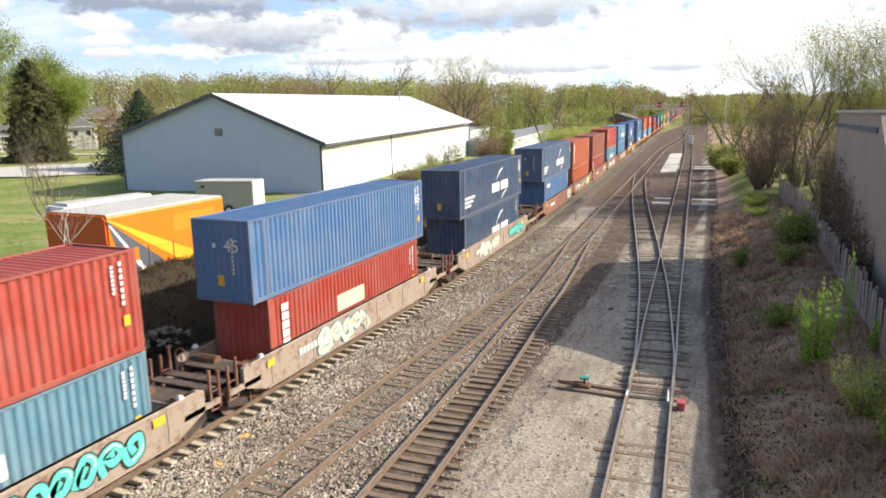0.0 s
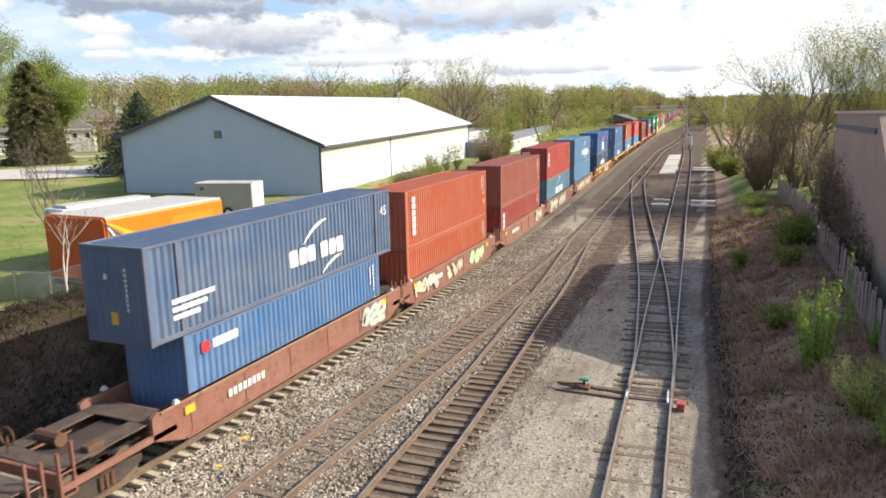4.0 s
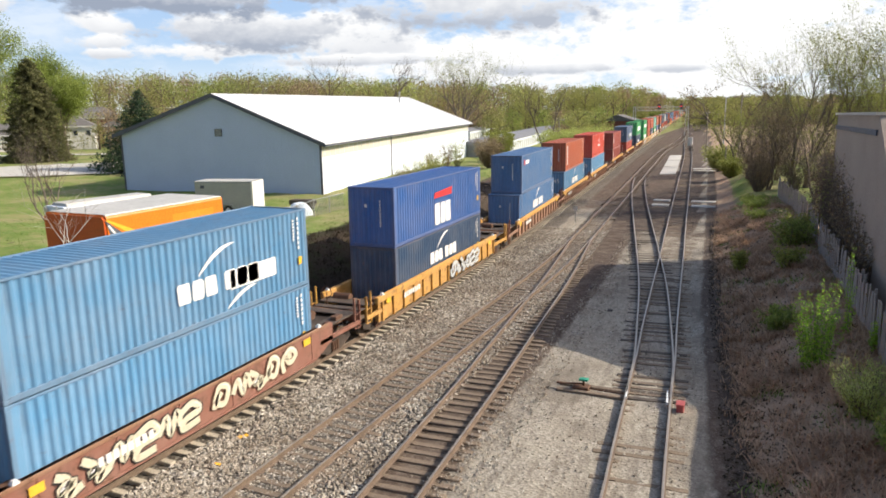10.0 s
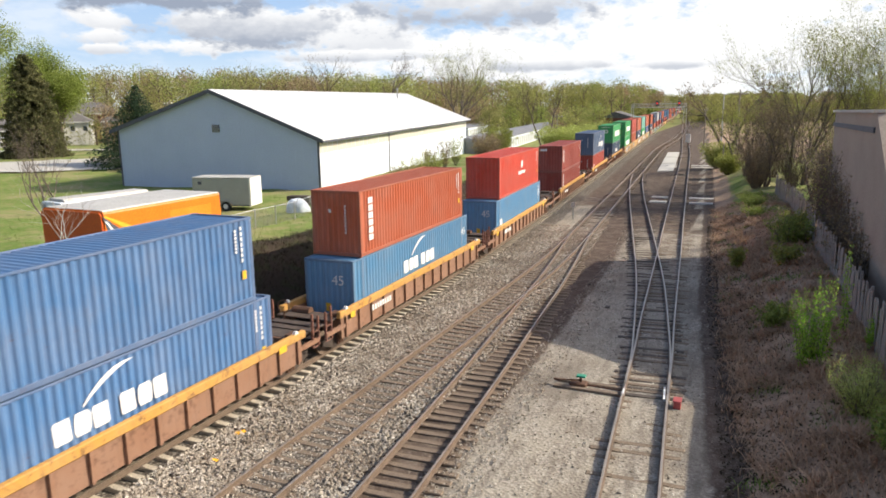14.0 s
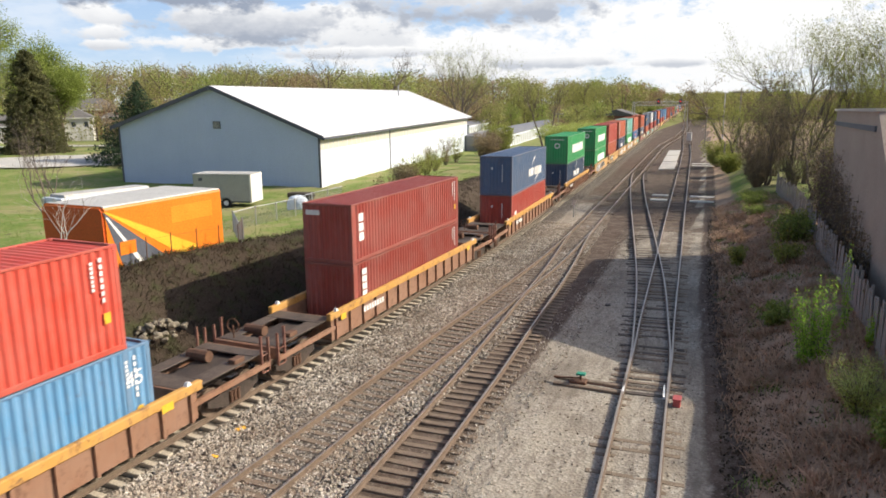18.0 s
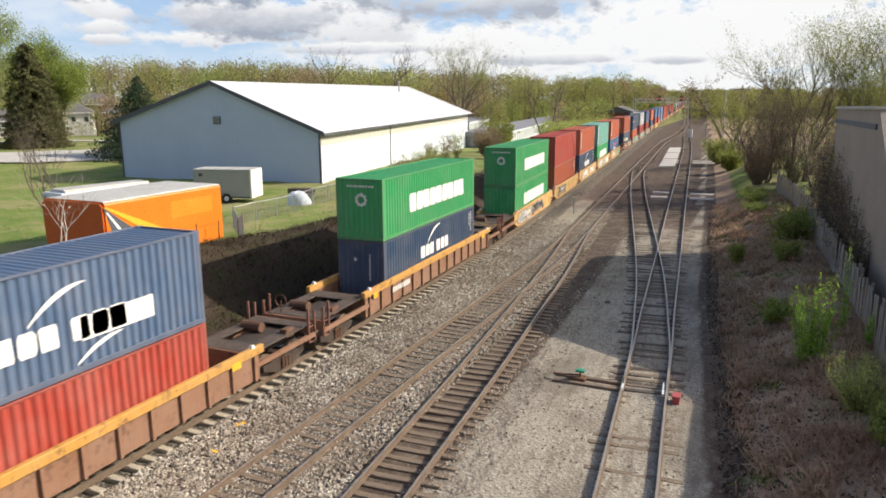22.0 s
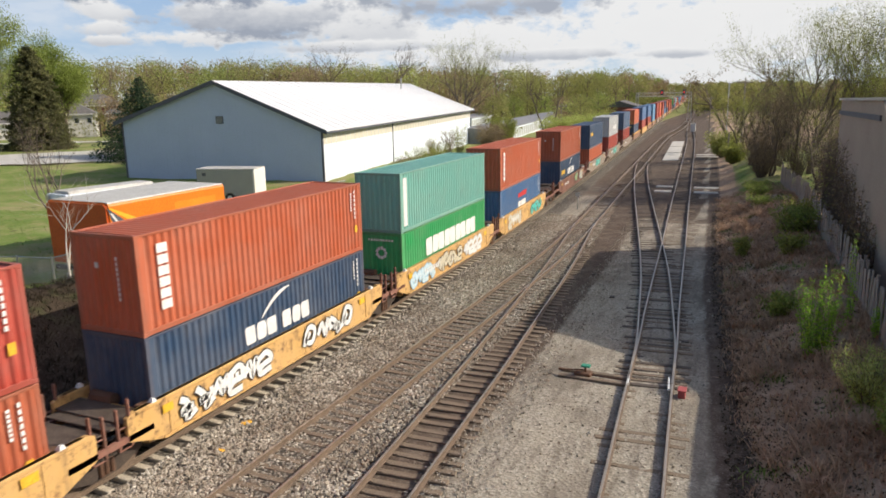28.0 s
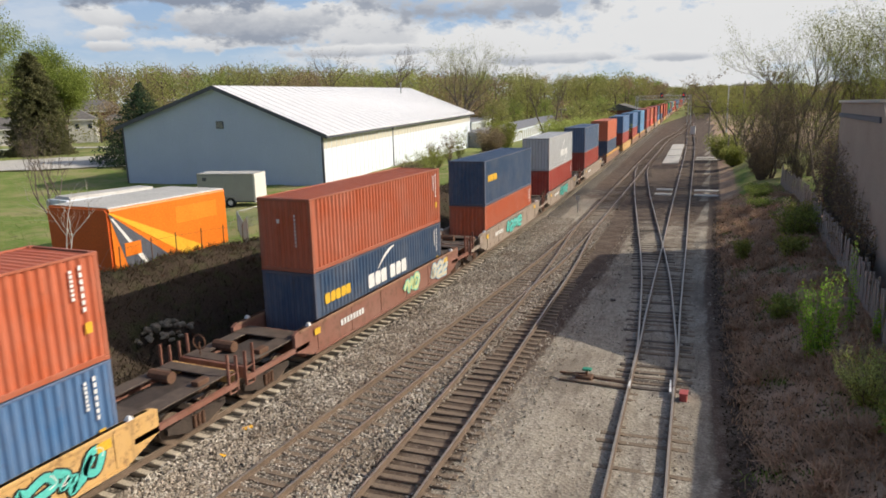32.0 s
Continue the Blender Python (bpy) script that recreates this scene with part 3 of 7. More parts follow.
def build_track(name, points, label, tie="tie", near=58.0, lift=0.0, gauge=0.753, step=0.53, sink=(0, 0.02)):
    tr = thing(name, None, label, "railway track", kind="structure")
    line = resample(points, 1.5)
    for s in (-gauge, gauge):
        part("rail", rail_mesh(line, s, lift), None, tr)
    rnd, rest, count = random.Random(len(points)), Build(), 0
    fine = resample(points, step)
    for i, p in enumerate(fine):
        d = (fine[min(i + 1, len(fine) - 1)] - fine[max(i - 1, 0)]).normalized()
        a = math.degrees(math.atan2(d.y, d.x)) - 90
        m = pose(p.x + rnd.uniform(-0.05, 0.05), p.y + rnd.uniform(-0.03, 0.03), -0.185 + lift - rnd.uniform(*sink), 0, 0, a + rnd.uniform(-1.2, 1.2))
        if p.y < near and count < 150:
            part("tie", tie_mesh(tie, rnd.randrange(6)), None, tr, at=m)
            count += 1
        elif p.y < 260:
            rest.box(-1.3, 1.3, -0.11, 0.11, -0.17, 0, m)
    if rest.v:
        tagged(part("far_ties", rest, M[tie], tr), kind="stuff")
    return tr


MAIN = [line_at(s)[:2] for s in [-34, -20, -5, 11, 18, 25, 32, 40.2, 60, 90, 130, 180, 260, 400, 700]]
SECOND = [(5.4, -34), (5.2, -20), (4.85, -4), (4.93, 3), (5.05, 9), (5.17, 15), (5.3, 25), (4.95, 36), (4.2, 50), (2.85, 75), (0.8, 112), (-1.0, 150), (-1.6, 200), (-5.6, 280), (-14, 420), (-32, 700)]
THIRD = [(9.8, -34), (9.2, -18), (8.25, -4), (7.95, 1), (7.65, 6), (7.2, 12), (6.6, 20), (6.05, 26), (5.3, 33), (4.75, 39)]
FOURTH_R = [(15.9, -34), (15.0, -16), (14.2, -2), (13.87, 3), (13.62, 7), (13.4, 11), (13.1, 15), (12.62, 22.5), (12.0, 32.5), (10.98, 48), (9.55, 70.8), (5.7, 131), (1.3, 188), (-3.6, 260)]
FOURTH_L = [(13.62, 6.8), (13.38, 10.4), (12.85, 15), (12.0, 21.8), (10.92, 29), (8.65, 43.2), (6.0, 60), (3.6, 77), (2.6, 86)]
build_track("main_track", MAIN, "rusty railway track on pale ballast under the train", "tie_light", lift=0.0, step=0.61)
build_track("second_track", SECOND, "brown-railed siding track with half-buried wooden ties", "tie", lift=0.004, sink=(-0.025, 0.015))
build_track("third_track", THIRD, "siding track that joins its neighbour at a turnout", "tie", lift=-0.004, sink=(0.0, 0.05))
build_track("fourth_track", FOURTH_R, "yard track with dark wooden ties and a turnout", "tie", lift=0.006, sink=(0.0, 0.062))
crossover = build_track("crossover_track", FOURTH_L, "crossover track that branches from the yard track", "tie_dark", lift=0.012, step=0.72, sink=(0.0, 0.05))

for _x, _lab in ((12.92, "bright worn switch point"), (14.3, "bright worn switch point")):
    part("switch_point", Build().prism([(-0.03, 0.0), (0.05, 0.0), (0.035, 1.1), (-0.015, 1.1)], "z", -0.07, 0.012), M["white"], crossover, _lab, at=pose(_x, 6.3, 0, 0, 0, 5))

# ---- the train ----
LIVERY = {"red": (0.37, 0.046, 0.028), "brick": (0.47, 0.105, 0.04), "brown": (0.31, 0.085, 0.055), "maroon": (0.31, 0.05, 0.035), "orange": (0.55, 0.14, 0.06),
          "bright_red": (0.57, 0.062, 0.034), "blue": (0.065, 0.165, 0.34), "navy": (0.03, 0.07, 0.14), "royal": (0.035, 0.13, 0.39), "light_blue": (0.1, 0.265, 0.45),
          "teal": (0.09, 0.22, 0.3), "green": (0.03, 0.36, 0.11), "mint": (0.2, 0.5, 0.42), "grey_blue": (0.085, 0.155, 0.27), "slate": (0.07, 0.125, 0.22), "white_grey": (0.5, 0.52, 0.53)}
WORDS = {"red": "brick-red", "brick": "faded brick-orange", "brown": "brown", "maroon": "dark maroon", "orange": "faded orange", "bright_red": "bright red", "blue": "weathered blue",
         "navy": "navy blue", "royal": "royal blue", "light_blue": "light blue", "teal": "teal blue", "green": "bright green", "mint": "mint green", "grey_blue": "grey-blue", "slate": "dark slate blue", "white_grey": "pale grey"}
CW, BOX_H = 1.219, 2.896
FLOOR_Z = 0.58
PARTS = {}


def wave(n, pitch, depth, flat=0.26):
    """Offsets along and in for a trapezoid corrugation."""
    out = []
    for i in range(n):
        o = i * pitch
        out += [(o, 0.0), (o + pitch * flat, 0.0), (o + pitch * 0.5, depth), (o + pitch * (0.5 + flat), depth)]
    out.append((n * pitch, 0.0))
    return out


def container_parts(length, h):
    key = (length, h)
    if key in PARTS:
        return PARTS[key]
    L, W = length / 2, CW
    out = []
    n = int((length - 0.34) / 0.278)
    prof = [(p - (n * 0.278) / 2, d) for p, d in wave(n, 0.278, 0.055)]
    prof = [(-L + 0.12, 0.0)] + prof + [(L - 0.12, 0.0)]
    for s, nm in ((1, "side_wall"), (-1, "side_wall")):
        vs = [(s * (W - 0.012 - d), y, z) for y, d in prof for z in (0.13, h - 0.07)]
        fs = [((2 * i, 2 * i + 2, 2 * i + 3, 2 * i + 1) if s > 0 else (2 * i, 2 * i + 1, 2 * i + 3, 2 * i + 2)) for i in range(len(prof) - 1)]
        out.append((nm, Build().add(vs, fs).mesh("side_wall", M["paint"])))
    ne = 8
    pe = (2 * W - 0.26) / ne
    prof = [(p - ne * pe / 2, d) for p, d in wave(ne, pe, 0.045)]
    vs = [(x, -L + 0.02 + d, z) for x, d in prof for z in (0.13, h - 0.1)]
    out.append(("end_wall", Build().add(vs, [(2 * i, 2 * i + 2, 2 * i + 3, 2 * i + 1) for i in range(len(prof) - 1)]).mesh("end_wall", M["paint"])))
    for s in (-1, 1):
        d = Build().box(min(s * 0.015, s * (W - 0.1)), max(s * 0.015, s * (W - 0.1)), L - 0.07, L - 0.02, 0.14, h - 0.12, bev=0.01)
        for z in (0.55, 1.15, 1.75, 2.3):
            if z < h - 0.3:
                d.box(min(s * 0.1, s * (W - 0.2)), max(s * 0.1, s * (W - 0.2)), L - 0.03, L - 0.005, z, z + 0.09)
        out.append(("door", d.mesh("door", M["paint"])))
        for x in (0.3, 0.85):
            rod = Build().tube((s * x, L + 0.008, 0.14), (s * x, L + 0.008, h - 0.12), 0.02, n=6)
            out.append(("lock_rod", rod.mesh("lock_rod", M["chrome"])))
    nr = int((length - 0.3) / 0.26)
    prof = [(p - nr * 0.26 / 2, d) for p, d in wave(nr, 0.26, 0.034)]
    vs = [(x, y, h - 0.02 - d - (0.0 if x == 0 else 0.008)) for y, d in prof for x in (-W + 0.05, 0, W - 0.05)]
    fs = []
    for i in range(len(prof) - 1):
        fs += [(3 * i, 3 * i + 1, 3 * i + 4, 3 * i + 3), (3 * i + 1, 3 * i + 2, 3 * i + 5, 3 * i + 4)]
    out.append(("roof", Build().add(vs, fs).mesh("roof", M["paint"])))
    for s in (-1, 1):
        lo, hi = sorted((s * W, s * (W - 0.07)))
        out.append(("top_rail", Build().box(lo, hi, -L + 0.15, L - 0.15, h - 0.075, h - 0.004, bev=0.008).mesh("top_rail", M["paint"])))
        out.append(("bottom_rail", Build().box(lo, hi, -L + 0.15, L - 0.15, 0.02, 0.17, bev=0.01).mesh("bottom_rail", M["paint"])))
        for e in (-1, 1):
            a, b = sorted((e * L, e * (L - 0.15)))
            out.append(("corner_post", Build().box(lo - (0.06 if s > 0 else 0), hi + (0.06 if s < 0 else 0), a + 0.006, b - 0.006, 0.12, h - 0.12, bev=0.012).mesh("corner_post", M["paint"])))
            for z in (0.0, h - 0.118):
                cast = Build()
                x0, x1 = sorted((s * (W + 0.003), s * (W - 0.162)))
                y0, y1 = sorted((e * (L + 0.003), e * (L - 0.178)))
                cast.box(x0, x1, y0, y1, z, z + 0.118, bev=0.014)
                out.append(("corner_casting", cast.mesh("corner_casting", M["paint"])))
    for e in (-1, 1):
        a, b = sorted((e * L, e * (L - 0.1)))
        out.append(("end_header", Build().box(-W + 0.16, W - 0.16, a + 0.004, b, h - 0.12, h - 0.006, bev=0.01).mesh("end_header", M["paint"])))
        out.append(("end_sill", Build().box(-W + 0.16, W - 0.16, a + 0.004, b, 0.01, 0.16, bev=0.01).mesh("end_sill", M["paint"])))
    if length > 12.5:
        for e in (-1, 1):
            for s in (-1, 1):
                x0, x1 = sorted((s * (W + 0.002), s * (W - 0.1)))
                out.append(("support_post", Build().box(x0, x1, e * 6.0 - 0.09, e * 6.0 + 0.09, 0.02, h - 0.01).mesh("support_post", M["paint"])))
    PARTS[key] = out
    return out


def simple_parts(length, h):
    key = ("far", length, h)
    if key not in PARTS:
        L, W = length / 2, CW
        n = int(length / 0.6)
        prof = [(p - length / 2, d) for p, d in wave(n, length / n, 0.04)]
        side = []
        for s in (-1, 1):
            vs = [(s * (W - 0.01 - d), y, z) for y, d in prof for z in (0.1, h - 0.05)]
            side.append(("side_wall", Build().add(vs, [(2 * i, 2 * i + 2, 2 * i + 3, 2 * i + 1)[::s] for i in range(len(prof) - 1)]).mesh("side_wall", M["paint"])))
        PARTS[key] = side + [("body", Build().box(-W + 0.06, W - 0.06, -L + 0.03, L - 0.03, 0.02, h - 0.03).mesh("body", M["paint"])),
                             ("frame", Build().box(-W, W, -L, -L + 0.14, 0, 0.14).box(-W, W, -L, -L + 0.14, h - 0.1, h).box(-W, -W + 0.1, -L, -L + 0.14, 0.14, h - 0.1).box(W - 0.1, W, -L, -L + 0.14, 0.14, h - 0.1)
                              .box(W - 0.08, W, -L + 0.14, L, h - 0.08, h).box(W - 0.08, W, -L + 0.14, L, 0, 0.14).box(W - 0.1, W, L - 0.14, L, 0.14, h - 0.08).mesh("frame", M["paint"]))]
    return PARTS[key]


def letter_blocks(b, y, z, w, h, n, x, gap=0.13):
    """A row of plain chamfered blocks, each as wide as a letter of the name."""
    p = w / n
    for i in range(n):
        a, c = y + i * p, y + (i + 1 - gap) * p
        k, s = p * (0.12 + 0.1 * (i % 2)), p * 0.07 * (1 if i % 2 else -1)
        b.prism([(a + k * 0.5, z), (c - k * 0.5, z), (c, z + k), (c + s * 0.5, z + h - k), (c - k * 0.6, z + h), (a + k * 0.6, z + h), (a + s * 0.5, z + h - k), (a, z + k)], "x", x, x + 0.006)


def swoosh(b, y0, z0, length, rise, thick, x, bend=1.0):
    """A curved tapering stroke."""
    n = 14
    top, low = [], []
    for i in range(n + 1):
        t = i / n
        yy, zz = y0 + t * length, z0 + rise * (1 - (1 - t) ** 2) * bend
        w = thick * math.sin(math.pi * min(1, t * 0.85 + 0.12))
        top.append((yy, zz + w / 2))
        low.append((yy, zz - w / 2))
    poly = low + top[::-1]
    b.prism(poly, "x", x, x + 0.006)


def decals(ob, name, L, h):
    """Plain shapes in place of names and marks on a container's side and near end."""
    if not name:
        return
    x = CW + 0.001
    for kind in name.split("+"):
        b, mat = Build(), "white"
        label = "white lettering-like side marking"
        if kind in ("cc", "ccL"):
            z = h * 0.3 if kind == "cc" else h * 0.43
            y = -0.6 if kind == "cc" else -1.9
            letter_blocks(b, y, z, 1.75, 0.62, 3, x)
            letter_blocks(b, y + 2.05, z + 0.0, 1.75, 0.62, 3, x)
            swoosh(b, y + 0.9, z + 0.72, 1.7, 0.75, 0.16, x)
            if kind == "cc":
                swoosh(b, y + 2.1, z - 0.62, 1.5, 0.5, 0.14, x)
        elif kind == "ever":
            letter_blocks(b, -3.2, h * 0.33, 7.5, 0.92, 9, x, 0.05)
        elif kind == "everlow":
            letter_blocks(b, -3.2, h * 0.41, 7.5, 0.92, 9, x, 0.05)
        elif kind == "apl":
            letter_blocks(b, -1.2, h * 0.12, 2.3, 1.15, 3, x, 0.1)
            r = Build()
            r.prism([(-1.3, h * 0.62), (1.2, h * 0.62), (1.3, h * 0.76), (-1.2, h * 0.72)], "x", x, x + 0.006)
            part("red_emblem", r, M["redmark"], ob)
        elif kind == "tri":
            for i in range(6):
                b.box(x, x + 0.006, -L / 2 + 0.75, -L / 2 + 1.15, h * 0.9 - 0.33 * (i + 1), h * 0.9 - 0.33 * i - 0.06)
        elif kind == "tex":
            for i in range(3):
                b.box(x, x + 0.006, -L / 2 + 0.6, -L / 2 + 1.0, h * 0.85 - 0.42 * (i + 1), h * 0.85 - 0.42 * i - 0.07)
            b.box(-1.05, -0.35, -L / 2 - 0.003, -L / 2 + 0.001, h * 0.8, h * 0.8 + 0.22)
        elif kind == "marks":
            for k, (yy, z0, z1) in enumerate(((0.62, 0.5, 0.93), (0.9, 0.62, 0.9))):
                n = 7
                for i in range(n):
                    zz = h * (z0 + (z1 - z0) * i / n)
                    b.box(x, x + 0.006, L / 2 - yy, L / 2 - yy + 0.09, zz, zz + h * (z1 - z0) / n * 0.7)
            y2 = Build()
            y2.box(x, x + 0.006, L / 2 - 0.62, L / 2 - 0.42, h * 0.3, h * 0.4)
            part("warning_label", y2, M["yellow"], ob, "small yellow warning label")
        elif kind == "endmark":
            for i in range(9):
                b.box(0.45, 0.52, -L / 2 - 0.003, -L / 2 + 0.001, h * (0.35 + 0.05 * i), h * (0.35 + 0.05 * i) + 0.1)
            b.box(-0.35, -0.22, -L / 2 - 0.003, -L / 2 + 0.001, h * 0.66, h * 0.66 + 0.16)
        elif kind == "flower":
            n = 9
            for i in range(n):
                a0 = 2 * math.pi * i / n
                c = (0.1 + 0.24 * math.cos(a0), h * 0.66 + 0.24 * math.sin(a0))
                b.prism([(c[0] + 0.09 * math.cos(a), c[1] + 0.09 * math.sin(a)) for a in [k * math.pi / 3 for k in range(6)]], "y", -L / 2 - 0.003, -L / 2 + 0.001)
            letter_blocks_end = [(-0.62 + 0.16 * i) for i in range(9)]
            for xx in letter_blocks_end:
                b.box(xx, xx + 0.1, -L / 2 - 0.003, -L / 2 + 0.001, h * 0.86, h * 0.86 + 0.1)
        elif kind in ("fortyfive", "sidefive"):
            for m in (pose(0.45, -L / 2 - 0.002, h * 0.62, 90, 0, 0), pose(CW + 0.003, L / 2 - 0.62, h * 0.62, 90, 0, 90))[kind == "sidefive":]:
                cu = bpy.data.curves.new("size_number", "FONT")
                cu.body, cu.size, cu.extrude, cu.align_x = "45", 0.62, 0.002, "CENTER"
                cu.materials.append(M["white"])
                o = new("size_number", cu)
                o.parent = ob
                o.matrix_basis = m
            mat = "yellow"
            b.box(-0.2, 0.05, -L / 2 - 0.003, -L / 2 + 0.001, h * 0.2, h * 0.33)
            label = "yellow height warning label"
        elif kind == "bars":
            for i in range(3):
                b.box(x, x + 0.006, -L / 2 + 0.9, -L / 2 + 2.7 - 0.35 * i, h * 0.36 - 0.24 * i, h * 0.36 - 0.24 * i + 0.15)
        elif kind == "panel":
            b.box(x, x + 0.006, 1.7, 4.1, h * 0.28, h * 0.5)
        elif kind == "logo":
            b.box(x, x + 0.006, -L / 2 + 1.2, -L / 2 + 2.4, h * 0.75, h * 0.85)
            r = Build().box(x, x + 0.006, -L / 2 + 0.7, -L / 2 + 1.05, h * 0.74, h * 0.86)
            part("red_emblem", r, M["redmark"], ob)
        elif kind == "midlogo":
            n = 10
            b.prism([(0.3 + 0.3 * math.cos(2 * math.pi * k / n), h * 0.68 + 0.3 * math.sin(2 * math.pi * k / n)) for k in range(n)], "x", x, x + 0.006)
            letter_blocks(b, -0.8, h * 0.42, 2.2, 0.26, 8, x)
        elif kind == "square":
            b.box(x, x + 0.006, -L / 2 + 0.9, -L / 2 + 1.5, h * 0.32, h * 0.52)
        elif kind == "yelname":
            mat = "yellow"
            label = "yellow lettering-like side marking"
            letter_blocks(b, -L / 2 + 0.7, h * 0.52, 2.0, 0.42, 5, x)
        elif kind == "bigpanel":
            mat = "graf_cream"
            label = "pale faded rectangular side panel"
            b.box(x, x + 0.006, -1.6, 0.6, h * 0.42, h * 0.66)
        elif kind == "stripe":
            b.box(x, x + 0.006, -L / 2 + 0.32, -L / 2 + 0.72, 0.3, h - 0.25)
        if kind in ("marks", "endmark", "flower", "midlogo"):
            tagged(part("marking", b, M[mat], ob, "rows of small white markings"), kind="stuff")
        elif b.v:
            each("marking", b, M[mat], ob, label)


def container(colour, length, h, mark, near=True, group="containers on the train"):
    words = WORDS[colour]
    size = "forty-five-foot" if length > 12.5 else "forty-foot"
    ob = thing("shipping_container", None, f"{words} corrugated {size} shipping container on a well wagon", "shipping container", group)
    c = (*LIVERY[colour], 1)
    rnd = random.Random(len(bpy.data.objects))
    f = rnd.uniform(0.88, 1.12)
    c = tuple(min(1, v * f) for v in c[:3]) + (1,)
    for nm, me in (container_parts if near else simple_parts)(length, h):
        o = part(nm, me, None, ob)
        o.color = c if nm in ("side_wall", "end_wall", "roof", "door", "body") else tuple(v * 0.72 + r for v, r in zip(c[:3], (0.035, 0.022, 0.016))) + (1,)
    decals(ob, mark, length, h)
    return ob


def truck_meshes():
    if "truck" not in PARTS:
        fr = Build().prism([(-1.25, 0.42), (-0.9, 0.3), (-0.45, 0.14), (0.45, 0.14), (0.9, 0.3), (1.25, 0.42), (1.25, 0.62), (0.75, 0.66), (0.45, 0.8), (-0.45, 0.8), (-0.75, 0.66), (-1.25, 0.62)], "x", -0.07, 0.07)
        sp = Build().tube((0, 0, 0.22), (0, 0, 0.62), 0.075, n=8)
        ax = Build().tube((-1.0, 0, 0.46), (1.0, 0, 0.46), 0.08, n=8)
        bolster = Build().box(-1.1, 1.1, -0.18, 0.18, 0.48, 0.74, bev=0.03)
        wheel = Build()
        wheel.tube((-0.065, 0, 0), (0.065, 0, 0), 0.455, n=20).tube((-0.085, 0, 0), (-0.065, 0, 0), 0.485, n=20).tube((-0.1, 0, 0), (0.1, 0, 0), 0.14, n=10)
        PARTS["truck"] = {"side_frame": fr.mesh("side_frame", M["steel_dark"]), "axle": ax.mesh("axle", M["steel_dark"]), "spring": sp.mesh("spring", M["rust_steel"]),
                          "bolster": bolster.mesh("bolster", M["steel_dark"]), "wheel": wheel.mesh("wheel", M["rail_rust"])}
    return PARTS["truck"]


def add_truck(car, y, near=True):
    t = truck_meshes()
    tr = part("truck", t["bolster"], None, car, "grimy cast-steel wheel truck", at=pose(0, y, 0))
    for s in (-1, 1):
        part("side_frame", t["side_frame"], None, tr, at=pose(s, 0, 0))
        part("axle", t["axle"], None, tr, at=pose(0, s * 0.89, 0))
        if near:
            for k in (-0.18, 0, 0.18):
                part("spring", t["spring"], None, tr, at=pose(s * 1.09, k, 0))
    for e in (-0.89, 0.89):
        for s in (-1, 1):
            part("wheel", t["wheel"], None, tr, at=pose(s * 0.753, e, 0.46, 0, 0, 0 if s < 0 else 180))


CURLS = [[(-1, -0.6), (-0.4, 0.9), (0.5, 0.5), (0.1, -0.5), (-0.7, -0.2), (-0.2, 0.5)], [(-0.9, 0.2), (-0.2, -0.9), (0.8, -0.4), (0.5, 0.7), (-0.3, 0.4), (0.2, -0.3)], [(-1, 0.9), (-0.1, 0.2), (-0.6, -0.3), (0.4, -0.1), (0, -0.9), (1, -0.5)],
         [(-1, -0.2), (-0.3, 0.7), (0.1, -0.6), (0.6, 0.8), (1, -0.3)], [(-0.6, -0.9), (-0.9, 0.3), (0.1, 0.9), (0.9, 0.2), (0.2, -0.3), (-0.4, 0.3), (0.3, 0.4)], [(-1, 0.5), (0.2, 0.9), (0.9, 0.1), (-0.5, -0.2), (-0.8, -0.8), (0.8, -0.8)]]


